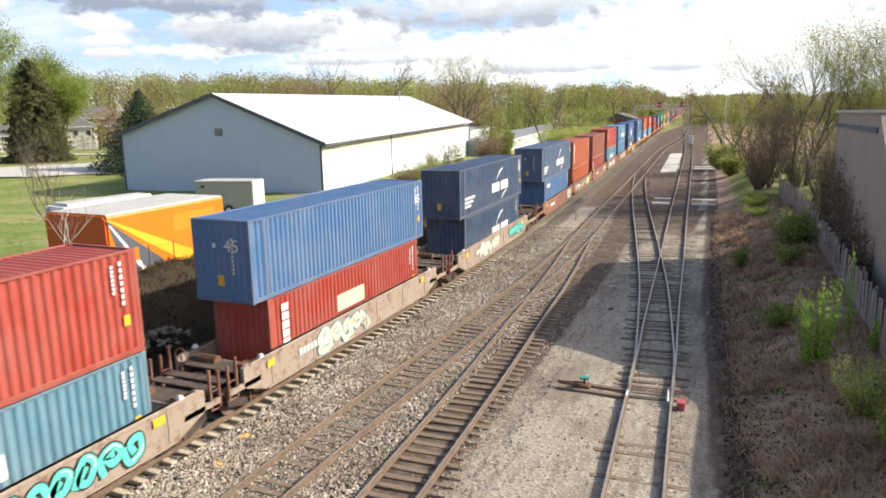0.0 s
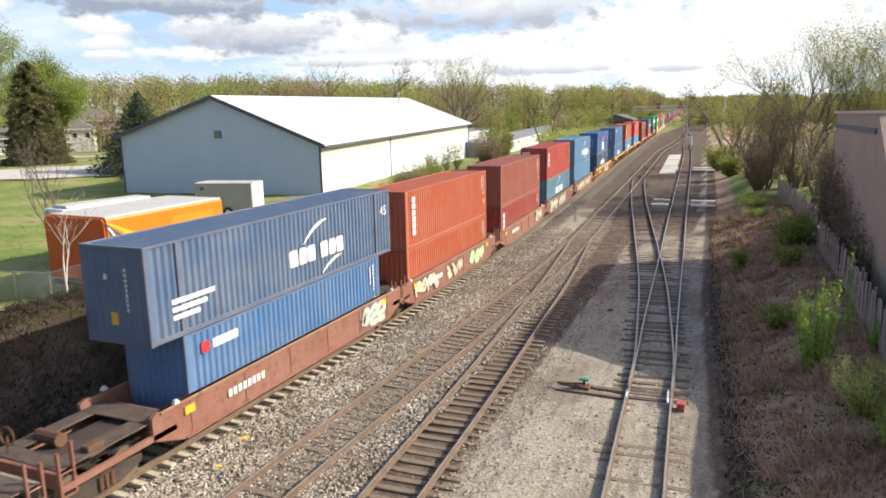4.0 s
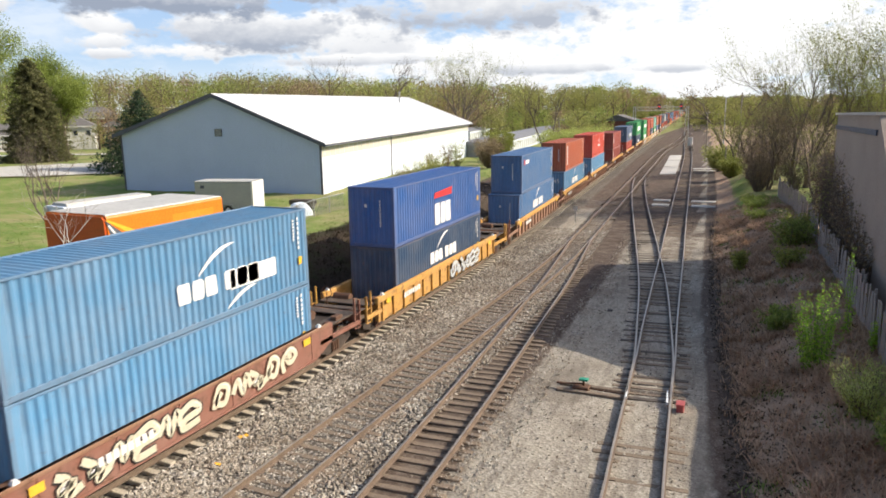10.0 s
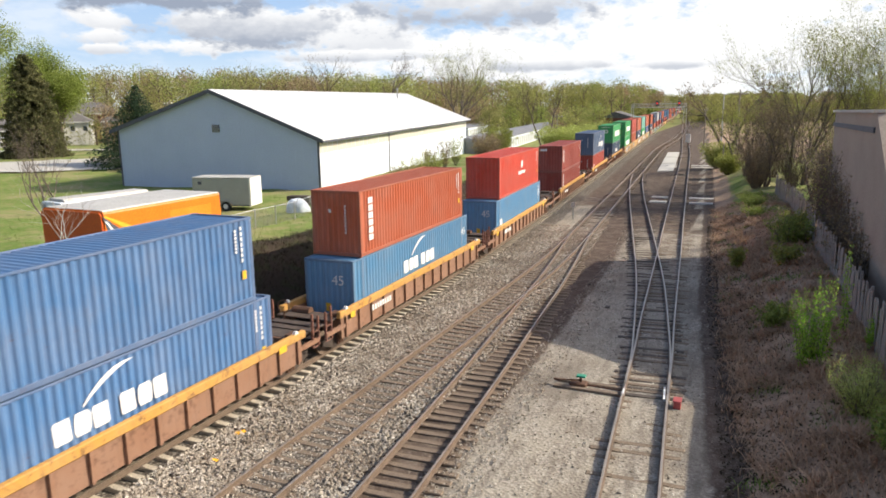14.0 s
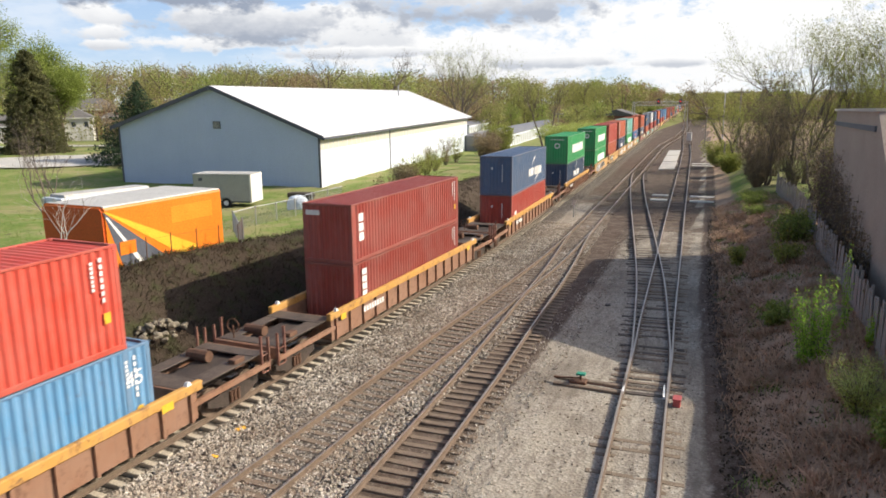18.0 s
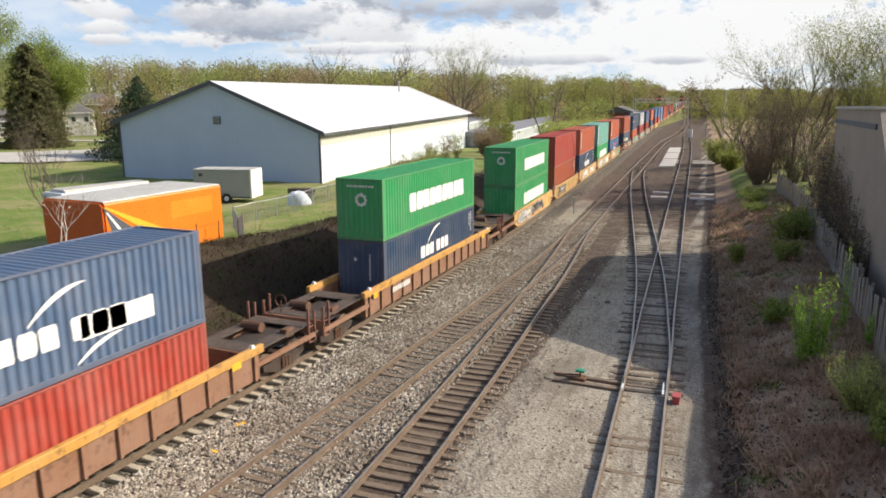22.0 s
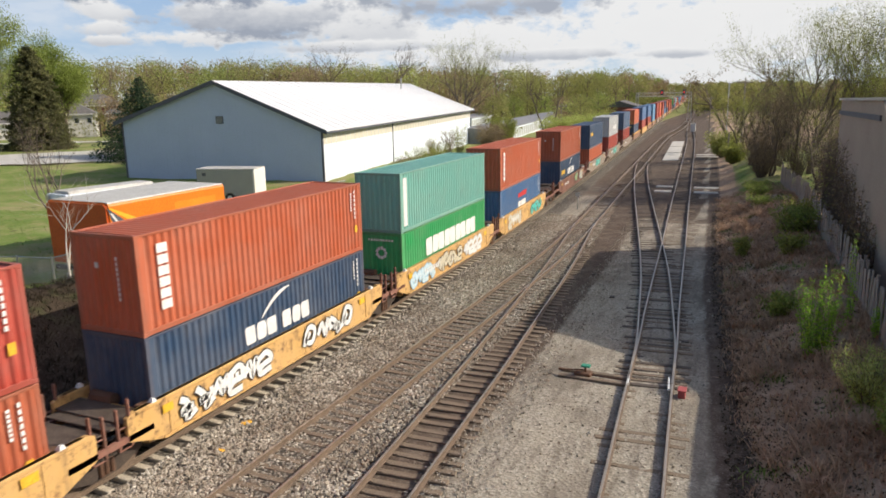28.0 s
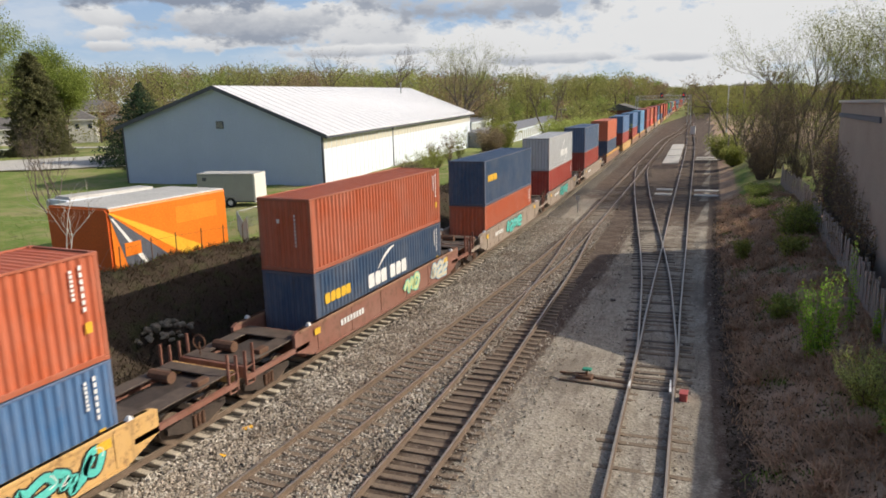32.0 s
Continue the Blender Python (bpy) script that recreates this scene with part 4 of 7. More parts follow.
def graffiti(car, seed, colours, y0, y1, z0=0.62, z1=1.56):
    """Fat outlined spray strokes, shape after shape, along a wagon's side sill."""
    rnd = random.Random(seed)
    n = max(2, round((y1 - y0) / rnd.uniform(0.72, 0.9)))
    w, cz, tall = (y1 - y0) / n, (z0 + z1) / 2, (z1 - z0) / 2
    under, fill, shine = Build(), Build(), Build()

    def stroke(b, pts, thick, x):
        m, top, low = len(pts), [], []
        for q, (u, v) in enumerate(pts):
            p0, p1 = pts[max(q - 1, 0)], pts[min(q + 1, m - 1)]
            dl = math.hypot(p1[0] - p0[0], p1[1] - p0[1]) or 1
            du, dv = -(p1[1] - p0[1]) / dl * thick, (p1[0] - p0[0]) / dl * thick
            top.append((x, u + du, min(z1 + 0.1, max(z0 - 0.08, v + dv))))
            low.append((x, u - du, min(z1 + 0.1, max(z0 - 0.08, v - dv))))
        b.add(top + low, [(i + m, i + 1 + m, i + 1, i) for i in range(m - 1)])
    for k in range(n):
        cy, slant, size = y0 + (k + 0.5) * w, rnd.uniform(-0.05, 0.22), rnd.uniform(0.8, 1.0)
        raw = [(cy + u * w * 0.52 + slant * v * tall, cz + v * tall * 0.95 * size + rnd.uniform(-0.04, 0.04)) for u, v in rnd.choice(CURLS)]
        pts = []
        for i in range(len(raw) - 1):
            a, b, c, d = raw[max(i - 1, 0)], raw[i], raw[i + 1], raw[min(i + 2, len(raw) - 1)]
            for q in range(5):
                t = q / 5
                pts.append(tuple(0.5 * (2 * b[j] + (c[j] - a[j]) * t + (2 * a[j] - 5 * b[j] + 4 * c[j] - d[j]) * t * t + (3 * b[j] - a[j] - 3 * c[j] + d[j]) * t ** 3) for j in (0, 1)))
        pts.append(raw[-1])
        stroke(under, pts, 0.15, 1.51 + 0.0015 * (k % 2))
        stroke(fill, pts, 0.105, 1.514 + 0.0015 * (k % 2))
        stroke(shine, [(u + 0.03, v + 0.03) for u, v in pts[len(pts) // 4:len(pts) // 2]], 0.014, 1.519)
    for b, c in ((under, colours[1]), (fill, colours[0]), (shine, "white")):
        tagged(part("graffiti", b, M[c], car, "sprayed graffiti shapes on the wagon side"), kind="stuff")


CAR_PAINT = {"yellow": (0.52, 0.27, 0.05), "tan": (0.5, 0.33, 0.12), "brown": (0.22, 0.085, 0.055), "grey": (0.3, 0.24, 0.19), "oxide": (0.25, 0.125, 0.07), "orange_tan": (0.6, 0.36, 0.12)}


def well_car(style, well, lo, hi, joint_lo, joint_hi, tags=None, near=True):
    """A well wagon: y from lo to hi about its middle; joints: 'shared' or 'coupler'."""
    words = {"ribbed": "yellow-topped brown ribbed", "grey": "weathered grey-brown", "brown": "rusty red-brown", "tan": "faded yellow-tan", "yellow": "yellow ribbed"}[style]
    car = thing("well_wagon", None, f"{words} steel container well wagon on rusty wheels", "well wagon", "well wagons of the train")
    top_c = {"ribbed": "yellow", "grey": "grey", "brown": "oxide", "tan": "orange_tan", "yellow": "yellow"}[style]
    low_c = {"ribbed": "oxide", "grey": "grey", "brown": "brown", "tan": "orange_tan", "yellow": "yellow"}[style]
    h = well / 2
    objs = []
    zt, zb = 1.72, 0.52
    for s in (-1, 1):
        x0, x1 = sorted((s * 1.3, s * 1.5))
        xa, xb = sorted((s * 1.33, s * (1.4 if style in ("ribbed", "yellow") else 1.46)))
        if style in ("ribbed", "yellow"):
            objs.append((part("top_chord", Build().box(x0, x1, -h - 0.5, h + 0.5, zt - 0.3, zt, bev=0.03), M["carpaint"], car, "yellow top chord"), top_c))
            objs.append((part("side_sill", Build().box(xa, xb, -h - 0.3, h + 0.3, zb, zt - 0.3), M["carpaint"], car), low_c))
            if near:
                n = 15
                for i in range(n):
                    y = -h + 2 * h * i / (n - 1)
                    xr0, xr1 = sorted((s * 1.4, s * 1.5))
                    objs.append((part("rib", PARTS.setdefault(("rib", s), Build().prism([(xr0, -0.05), (xr1, -0.05), (xr1, 0.05), (xr0, 0.05)], "z", zb, zt - 0.3).mesh("rib", M["carpaint"])), None, car, at=pose(0, y, 0)), low_c))
        else:
            objs.append((part("side_sill", Build().prism([(-h - 0.9, zt - 0.1), (-h - 0.9, 0.95), (-h + 0.2, zb), (h - 0.2, zb), (h + 0.9, 0.95), (h + 0.9, zt - 0.1), (h + 0.7, zt), (-h - 0.7, zt)], "x", xa, xb), M["carpaint"], car), low_c))
            objs.append((part("top_chord", Build().box(x0, x1, -h - 0.6, h + 0.6, zt - 0.12, zt, bev=0.02), M["carpaint"], car), top_c))
            objs.append((part("bottom_flange", Build().box(x0, x1, -h + 0.3, h - 0.3, zb - 0.03, zb + 0.05), M["carpaint"], car), low_c))
            if near:
                for k in range(6):
                    y = -h + 0.6 + (2 * h - 1.2) * k / 5
                    xr0, xr1 = sorted((s * 1.46, s * 1.482))
                    objs.append((part("stiffener", PARTS.setdefault(("stiff", s), Build().box(xr0, xr1, -0.04, 0.04, zb + 0.05, zt - 0.12).mesh("stiffener", M["carpaint"])), None, car, at=pose(0, y, 0)), low_c))
    part("floor", Build().box(-1.3, 1.3, -h, h, FLOOR_Z - 0.1, FLOOR_Z - 0.01), M["steel_dark"], car)
    for e, end, joint in ((-1, lo, joint_lo), (1, hi, joint_hi)):
        a, b = sorted((e * (h + 0.02), end + (-e * 0.25 if joint == "coupler" else 0)))
        if b - a < 0.2:
            continue
        wall = Build().box(-1.3, 1.3, *sorted((e * h, e * (h + 0.12))), 0.5, 1.45)
        objs.append((part("bulkhead", wall, M["carpaint"], car), low_c))
        part("platform", Build().box(-0.55, 0.55, a, b, 1.18, 1.3, bev=0.02).box(-0.35, 0.35, a, b, 0.75, 1.18), M["steel_dark"], car)
        if near:
            inner = e * (h + 0.5)
            walk_parts = Build().box(-1.3, 1.3, *sorted((inner - e * 0.42, inner + e * 0.42)), 1.42, 1.47, bev=0.012)
            if abs(end - inner) > 1.6:
                walk_parts.box(0.62, 1.3, *sorted((inner + e * 0.43, end - e * 0.86)), 1.42, 1.465, bev=0.012).box(-1.3, -0.75, *sorted((inner + e * 0.43, end - e * 0.86)), 1.42, 1.465, bev=0.012)
                walk_parts.box(-1.3, 1.3, *sorted((end - e * 0.3, end - e * 0.85)), 1.42, 1.47, bev=0.012)
                cross = Build().box(-1.34, 1.34, *sorted((end - e * 0.18, end - e * 0.3)), 1.02, 1.44, bev=0.01)
                objs.append((part("end_beam", cross, M["carpaint"], car), low_c))
            else:
                walk_parts.box(-1.2, 1.2, *sorted((end - e * 0.1, end - e * 0.5)), 1.36, 1.41, bev=0.012)
            each("walkway", walk_parts, M["plate"], car, "worn grey-brown steel walkway")
            for x in (-1.4, 1.4):
                for y, top in ((end - e * 0.22, 2.0), (end - e * 0.62, 2.15)):
                    objs.append((part("stanchion", Build().box(x - 0.05, x + 0.05, y - 0.035, y + 0.035, 0.8, top, bev=0.012), M["carpaint"], car), "yellow" if style == "yellow" else "brown"))
                ladder = Build()
                for z in (0.78, 1.1, 1.4):
                    ladder.tube((x, end - e * 0.22, z), (x, end - e * 0.62, z), 0.022, n=5)
                objs += [(o, "yellow" if style == "yellow" else "brown") for o in each("rung", ladder, M["carpaint"], car)]
            hose = Build()
            for k in range(8):
                p, q = k / 8 * 3.1, (k + 1) / 8 * 3.1
                hose.tube((0.45, end - e * (0.3 - 0.35 * math.sin(p)), 1.1 - 0.5 * math.sin(p)), (0.45, end - e * (0.3 - 0.35 * math.sin(q)), 1.1 - 0.5 * math.sin(q)), 0.03, n=5, caps=False)
            part("air_hose", hose, M["rubber"], car)
            cyl = Build().tube((-0.95, end - e * 1.5, 1.5), (-0.1, end - e * 1.5, 1.5), 0.2, n=10).box(0.9, 1.2, end - e * 1.5 - 0.25, end - e * 1.5 + 0.25, 1.3, 1.62, bev=0.02)
            each("brake_gear", cyl, M["rust_steel"], car)
            wheel = Build()
            for i in range(16):
                p, q = 2 * math.pi * i / 16, 2 * math.pi * (i + 1) / 16
                wheel.tube((-0.75 + 0.26 * math.cos(p), end - e * 0.5, 1.95 + 0.26 * math.sin(p)), (-0.75 + 0.26 * math.cos(q), end - e * 0.5, 1.95 + 0.26 * math.sin(q)), 0.025, n=5, caps=False)
            wheel.tube((-0.75, end - e * 0.5, 1.4), (-0.75, end - e * 0.5, 1.95), 0.03, n=5)
            if e < 0 and joint == "coupler":
                part("brake_wheel", wheel, M["rust_steel"], car)
            arm = Build().box(-1.46, -1.34, a, b, 0.95, 1.12).box(1.34, 1.46, a, b, 0.95, 1.12)
            objs += [(o, "brown" if style == "tan" else low_c) for o in each("end_sill", arm, M["carpaint"], car)]
        if joint == "coupler":
            part("coupler", Build().box(-0.14, 0.14, *sorted((end - e * 0.3, end + e * 0.28)), 0.74, 1.0, bev=0.03).box(-0.2, 0.2, *sorted((end + e * 0.1, end + e * 0.3)), 0.7, 1.04, bev=0.04), M["rust_steel"], car)
            add_truck(car, end - e * 1.75, near)
        elif e < 0:
            add_truck(car, end, near)
    if near:
        for s in (-1, 1):
            for y in (-h + 0.05, h - 0.05):
                part("corner_guide", PARTS.setdefault(("guide", s), Build().add([(s * 1.34, -0.1, 1.72), (s * 1.5, -0.1, 1.72), (s * 1.5, 0.1, 1.72), (s * 1.34, 0.1, 1.72), (s * 1.38, -0.04, 1.83), (s * 1.47, -0.04, 1.83), (s * 1.47, 0.04, 1.83), (s * 1.38, 0.04, 1.83)],
                     [(3, 2, 1, 0), (4, 5, 6, 7), (0, 1, 5, 4), (1, 2, 6, 5), (2, 3, 7, 6), (3, 0, 4, 7)]).mesh("corner_guide", M["white"])), None, car, "white-painted corner guide", at=pose(0, y, 0))
    for o, c in objs:
        o.color = (*CAR_PAINT[c], 1)
    if near and tags:
        plates = Build().box(1.512, 1.518, h - 1.2, h - 0.75, 1.3, 1.55).box(1.512, 1.518, -h + 0.3, -h + 0.7, 1.25, 1.5)
        each("plate", plates, M["yellow"], car, "small yellow plate")
        bars = Build()
        for i in range(8):
            bars.box(1.512, 1.518, -h + 2.2 + i * 0.24, -h + 2.36 + i * 0.24, 1.05, 1.3)
        tagged(part("numbering", bars, M["white"], car), kind="stuff")
        if tags[0]:
            for k, g in enumerate(tags[0]):
                graffiti(car, k + int(abs(lo) * 10), g[0], g[1], g[2])
    return car


F40, F45 = 12.192, 13.716
H9, H8 = 2.896, 2.591
SIL, TEA, CRM, LIM, BLK = ("graf_silver", "graf_black"), ("graf_teal", "graf_black"), ("graf_cream", "graf_blue"), ("graf_lime", "graf_teal"), ("graf_black", "graf_cream")
# front of the upper box at 0 s, upper (colour, length, height, marks), lower, wagon style, graffiti
STACKS = [
    (-15.7, ("red", F40, H9, "marks"), ("teal", F40, H9, "ccL+marks"), "grey", [(TEA, 0.4, 5.4)]),
    (1.2, ("blue", F45, H9, "fortyfive+marks+endmark"), ("red", F40, H9, "tri+bigpanel+marks"), "grey", [(CRM, -3.5, 0.5)]),
    (20.1, ("navy", F45, H9, "cc+bars+sidefive+marks"), ("navy", F40, H9, "cc+marks"), "grey", [(TEA, 2.5, 6.3), (CRM, -4, 0)]),
    (41.5, ("slate", F45 + 0.9, H9, "cc+bars+endmark+sidefive"), ("blue", F40, H9, "logo+marks"), "brown", [(CRM, 4, 6)]),
    (57.7, ("brick", F40, H9, "tri+marks"), ("brick", F40, H8, "marks"), "brown", [(LIM, 2.2, 4.6), (("graf_cream", "graf_black"), -5.8, -2.8), (("graf_cream", "rust_steel"), -1.6, 0.8)]),
    (73.2, ("brown", F40, H9, "marks"), ("maroon", F40, H8, "tex+marks"), "brown", [(CRM, 3.6, 5.6)]),
    (88.9, ("red", F40, H9, "tex+marks"), ("teal", F40, H9, "ccL+marks"), "brown", [(("graf_cream", "graf_teal"), -5.8, -2.6), (("graf_cream", "graf_blue"), -1.4, 2.2)]),
    (104.3, ("light_blue", F40, H9, "cc+panel+marks+endmark"), ("light_blue", F40, H9, "marks"), "brown", [(("graf_cream", "graf_black"), -5.4, -0.4), (("graf_cream", "rust_steel"), 0.2, 4.6)]),
    (123.6, ("royal", F40, H9, "apl+marks+endmark"), ("navy", F40, H9, "ccL+marks"), "yellow", [(("graf_silver", "graf_black"), 0.2, 5.0)]),
    (146.0, ("blue", F40, H9, "logo+marks+endmark"), ("blue", F45, H9, "ccL+marks+endmark"), "ribbed", None),
    (165.4, ("brick", F40, H9, "tri+marks+endmark"), ("light_blue", F45, H9, "ccL+fortyfive"), "ribbed", None),
    (185.2, ("bright_red", F40, H9, "midlogo+marks"), ("light_blue", F45, H9, "square+fortyfive+marks"), "ribbed", None),
    (209.4, ("maroon", F40, H8, "tex+marks"), ("maroon", F40, H8, "tri+marks"), "ribbed", None),
    (233.0, ("slate", F40, H9, "cc+panel+endmark"), ("red", F40, H8, "square+endmark"), "ribbed", None),
    (256.9, ("green", F40, H9, "ever+flower"), ("navy", F40, H9, "ccL+marks+endmark"), "ribbed", None),
    (278.7, ("green", F40, H9, "ever+flower"), ("green", F40, H9, "everlow"), "tan", [(("graf_silver", "graf_black"), -6.2, -2.0), (("graf_black", "graf_silver"), -1.4, 3)]),
    (294.3, ("red", F40, H9, "marks+endmark"), ("brick", F40, H9, "marks"), "tan", [(("graf_black", "graf_cream"), -5.6, -1.2)]),
    (309.7, ("brick", F40, H9, "tri+endmark+marks"), ("navy", F40, H9, "ccL+marks"), "tan", [(("white", "graf_black"), -5.4, -1.0), (("white", "graf_black"), 1.0, 4.6)]),
    (325.5, ("mint", F40, H9, "stripe"), ("green", F40, H9, "everlow+flower"), "tan", [(("graf_pale", "graf_blue"), -5.8, -2.8), (("graf_cream", "graf_black"), -2.4, 1.2), (("white", "graf_silver"), 1.6, 4.6)]),
    (341.1, ("brick", F40, H9, "tri+marks"), ("blue", F40, H9, "apl+marks"), "tan", [(("graf_cream", "graf_silver"), -5.0, -1.5), (TEA, 1.6, 5.4)]),
    (362.8, ("brick", F40, H9, "marks+endmark"), ("navy", F40, H9, "yelname+ccL+marks"), "brown", [(LIM, 1.0, 2.8), (CRM, 4.2, 6.2)]),
    (382.4, ("navy", F40, H9, "yelname"), ("brick", F40, H8, "marks"), "grey", [(TEA, -2, 2)]),
    (401.9, ("white_grey", F40, H9, "cc"), ("red", F40, H9, "marks"), "grey", [(TEA, -2, 2)]),
    (423.0, ("slate", F40, H9, "marks"), ("red", F40, H9, ""), "grey", None)]
_far = random.Random(11)
_s = 423.0
_order = ["brick", "blue", "blue", "light_blue", "red", "brick", "red", "navy", "green", "mint", "brown", "white_grey", "bright_red", "grey_blue", "slate", "brick", "red", "navy"]
for _i in range(38):
    _s += _far.choice([15.7, 19.8, 20.5, 22.0])
    _a, _b = (_order[_i], _far.choice(_order)) if _i < 8 else (_far.choice(_order), _far.choice(_order))
    STACKS.append((_s, (_a, F40, H9, ""), (_b, F40, H9, ""), _far.choice(["grey", "tan", "brown", "ribbed"]), None))
TRAIN = []


def build_train():
    mids = [f + up[1] / 2 for f, up, *_ in STACKS]
    for i, (f, up, low, style, tags) in enumerate(STACKS):
        mid, near = mids[i], i < 24
        gap_lo = mid - mids[i - 1] if i else 18.0
        gap_hi = mids[i + 1] - mid if i + 1 < len(mids) else 18.0
        well = 14.0 if style not in ("ribbed", "yellow") else 16.0
        if max(up[1], low[1]) < 13 and min(gap_lo, gap_hi) < 16.5:
            well = 12.6
        well = min(well, gap_lo - 1.2 + 0.0, gap_hi - 1.2)
        car = well_car(style, well, -gap_lo / 2, gap_hi / 2, "shared" if gap_lo < 16.6 else "coupler", "shared" if gap_hi < 16.6 else "coupler", [tags], near)
        TRAIN.append((car, mid, 0.0))
        TRAIN.append((container(*low, near=near), mid, FLOOR_Z))
        TRAIN.append((container(*up, near=near), mid, FLOOR_Z + low[2] + 0.012))


build_train()


# ---- warehouse ----
def warehouse():
    wh = thing("warehouse", pose(-24.75, 45.8, 2.0, 0, 0, 8), "large white metal warehouse with a gable tinted blue for sky fill and a white roof", "warehouse")
    W, L, mid = -24.6, 68.0, -12.3
    er, el, rg = (4.7, 5.3), (5.65, 6.2), (9.72, 10.1)
    t = 0.2
    part("gable_wall", Build().prism([(0, -1.5), (W, -2.5), (W, el[0]), (mid, rg[0]), (0, er[0])], "y", 0, t), M["wall_gable"], wh, "gable wall coloured pale blue-grey for its shade and sky fill")
    for i in range(1, 27):
        x = W * i / 27
        z = er[0] + (rg[0] - er[0]) * (x / mid) if x > mid else rg[0] + (el[0] - rg[0]) * ((x - mid) / (W - mid))
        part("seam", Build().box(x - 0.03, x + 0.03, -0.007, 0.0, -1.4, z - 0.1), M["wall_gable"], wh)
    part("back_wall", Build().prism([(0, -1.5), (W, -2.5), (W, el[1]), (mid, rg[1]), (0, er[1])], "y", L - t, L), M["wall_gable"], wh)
    low = 3.1

    def side(z0a, z0b, z1a, z1b, x0, x1, ya=t, yb=L - t):
        return [(x0, ya, z0a), (x1, ya, z0a), (x1, ya, z1a), (x0, ya, z1a), (x0, yb, z0b), (x1, yb, z0b), (x1, yb, z1b), (x0, yb, z1b)]
    box_f = [(0, 1, 2, 3)[::-1], (4, 5, 6, 7), (0, 1, 5, 4), (1, 2, 6, 5), (2, 3, 7, 6), (3, 0, 4, 7)]
    part("long_wall", Build().add(side(-1.5, -1.5, low, low + 0.6, -0.2, 0), box_f), M["wall_white"], wh, "bright white corrugated long wall")
    part("upper_band", Build().add(side(low, low + 0.6, er[0], er[1], -0.2, 0.004), box_f), M["wall_cream"], wh, "cream band under the eave")
    part("far_long_wall", Build().add(side(-2.5, -1.5, el[0], el[1], W, W + 0.2), box_f), M["wall_white"], wh)
    for i in range(50):
        y = 0.9 + i * 1.32
        r = (y - t) / (L - 2 * t)
        part("cladding_rib", PARTS.setdefault("cladrib", Build().box(0.004, 0.03, -0.035, 0.035, -1.4, 4.55).mesh("cladding_rib", M["wall_white"])), None, wh, at=pose(0, y, 0.6 * r))
    for a, b, e, nm in ((0, mid, er, 0.75), (W, mid, el, -0.75)):
        o = 0.75 if a == 0 else -0.75
        sl = (rg[0] - e[0]) / abs(mid)
        p = [(a + o, -0.5, e[0] - sl * 0.75 + 0.06), (b, -0.5, rg[0] + 0.06), (b, L + 0.5, rg[1] + 0.06), (a + o, L + 0.5, e[1] - sl * 0.75 + 0.06)]
        q = [(x, y, z + 0.14) for x, y, z in p]
        f = [(0, 1, 2, 3), (4, 5, 6, 7)[::-1], (0, 1, 5, 4), (1, 2, 6, 5), (2, 3, 7, 6), (3, 0, 4, 7)]
        roof = part("roof_slope", Build().add(p + q, f), M["roof_white"], wh, "white standing-seam metal roof")
        for i in range(34):
            y = 0.5 + i * 2.0
            k = y / L
            rib = Build()
            za, zb = e[0] + (e[1] - e[0]) * k - sl * 0.75 + 0.2, rg[0] + (rg[1] - rg[0]) * k + 0.2
            rib.add([(a + o, y - 0.03, za), (b, y - 0.03, zb), (b, y + 0.03, zb), (a + o, y + 0.03, za), (a + o, y - 0.02, za + 0.05), (b, y - 0.02, zb + 0.05), (b, y + 0.02, zb + 0.05), (a + o, y + 0.02, za + 0.05)], f)
            part("roof_seam", rib, M["roof_white"], roof)
        trim = Build().add([(a + o, -0.56, e[0] - sl * 0.75 - 0.22), (b, -0.56, rg[0] - 0.2), (b, -0.56, rg[0] + 0.22), (a + o, -0.56, e[0] - sl * 0.75 + 0.22),
                            (a + o, -0.5, e[0] - sl * 0.75 - 0.22), (b, -0.5, rg[0] - 0.2), (b, -0.5, rg[0] + 0.22), (a + o, -0.5, e[0] - sl * 0.75 + 0.22)], box_f)
        part("rake_trim", trim, M["trim_dark"], wh, "dark grey roof edge trim")
    part("gutter", Build().add(side(er[0] - 0.42, er[1] - 0.42, er[0] - 0.22, er[1] - 0.22, 0.7, 0.84, -0.5, L + 0.5), box_f), M["trim_dark"], wh)
    part("corner_trim", Build().box(-0.14, 0.05, -0.05, 0.0, -1.5, er[0]).box(0.006, 0.05, 0, 0.14, -1.5, er[0]), M["trim_dark"], wh)
    part("corner_trim", Build().box(W - 0.05, W + 0.14, -0.05, 0.0, -2.4, el[0]), M["trim_dark"], wh)
    part("downspout", Build().box(0.03, 0.12, 22, 22.1, -1.4, er[0] + 0.1), M["trim_dark"], wh)
    vent = part("gable_vent", Build().box(mid - 0.15, mid + 0.75, -0.09, 0.0, 5.35, 6.15, bev=0.02), M["trim_dark"], wh, "small louvred gable vent")
    for i in range(6):
        part("louvre", Build().box(mid - 0.08, mid + 0.68, -0.13, -0.09, 5.42 + i * 0.12, 5.48 + i * 0.12), M["gray_panel"], vent)
    part("roof_stack", Build().tube((mid + 2.6, 55, 9.2), (mid + 2.6, 55, 10.9), 0.12, n=10).tube((mid + 2.6, 55, 10.9), (mid + 2.6, 55, 11.05), 0.22, n=10), M["chrome"], wh)


warehouse()


# ---- vehicles on the plateau ----
def wheel_parts(owner, x, y, z, r, w=0.25):
    tyre = part("wheel", Build().tube((x - w / 2, y, z), (x + w / 2, y, z), r, n=18), M["rubber"], owner)
    part("rim", Build().tube((x - w / 2 - 0.01, y, z), (x + w / 2 + 0.01, y, z), r * 0.55, n=14), M["chrome"], tyre)


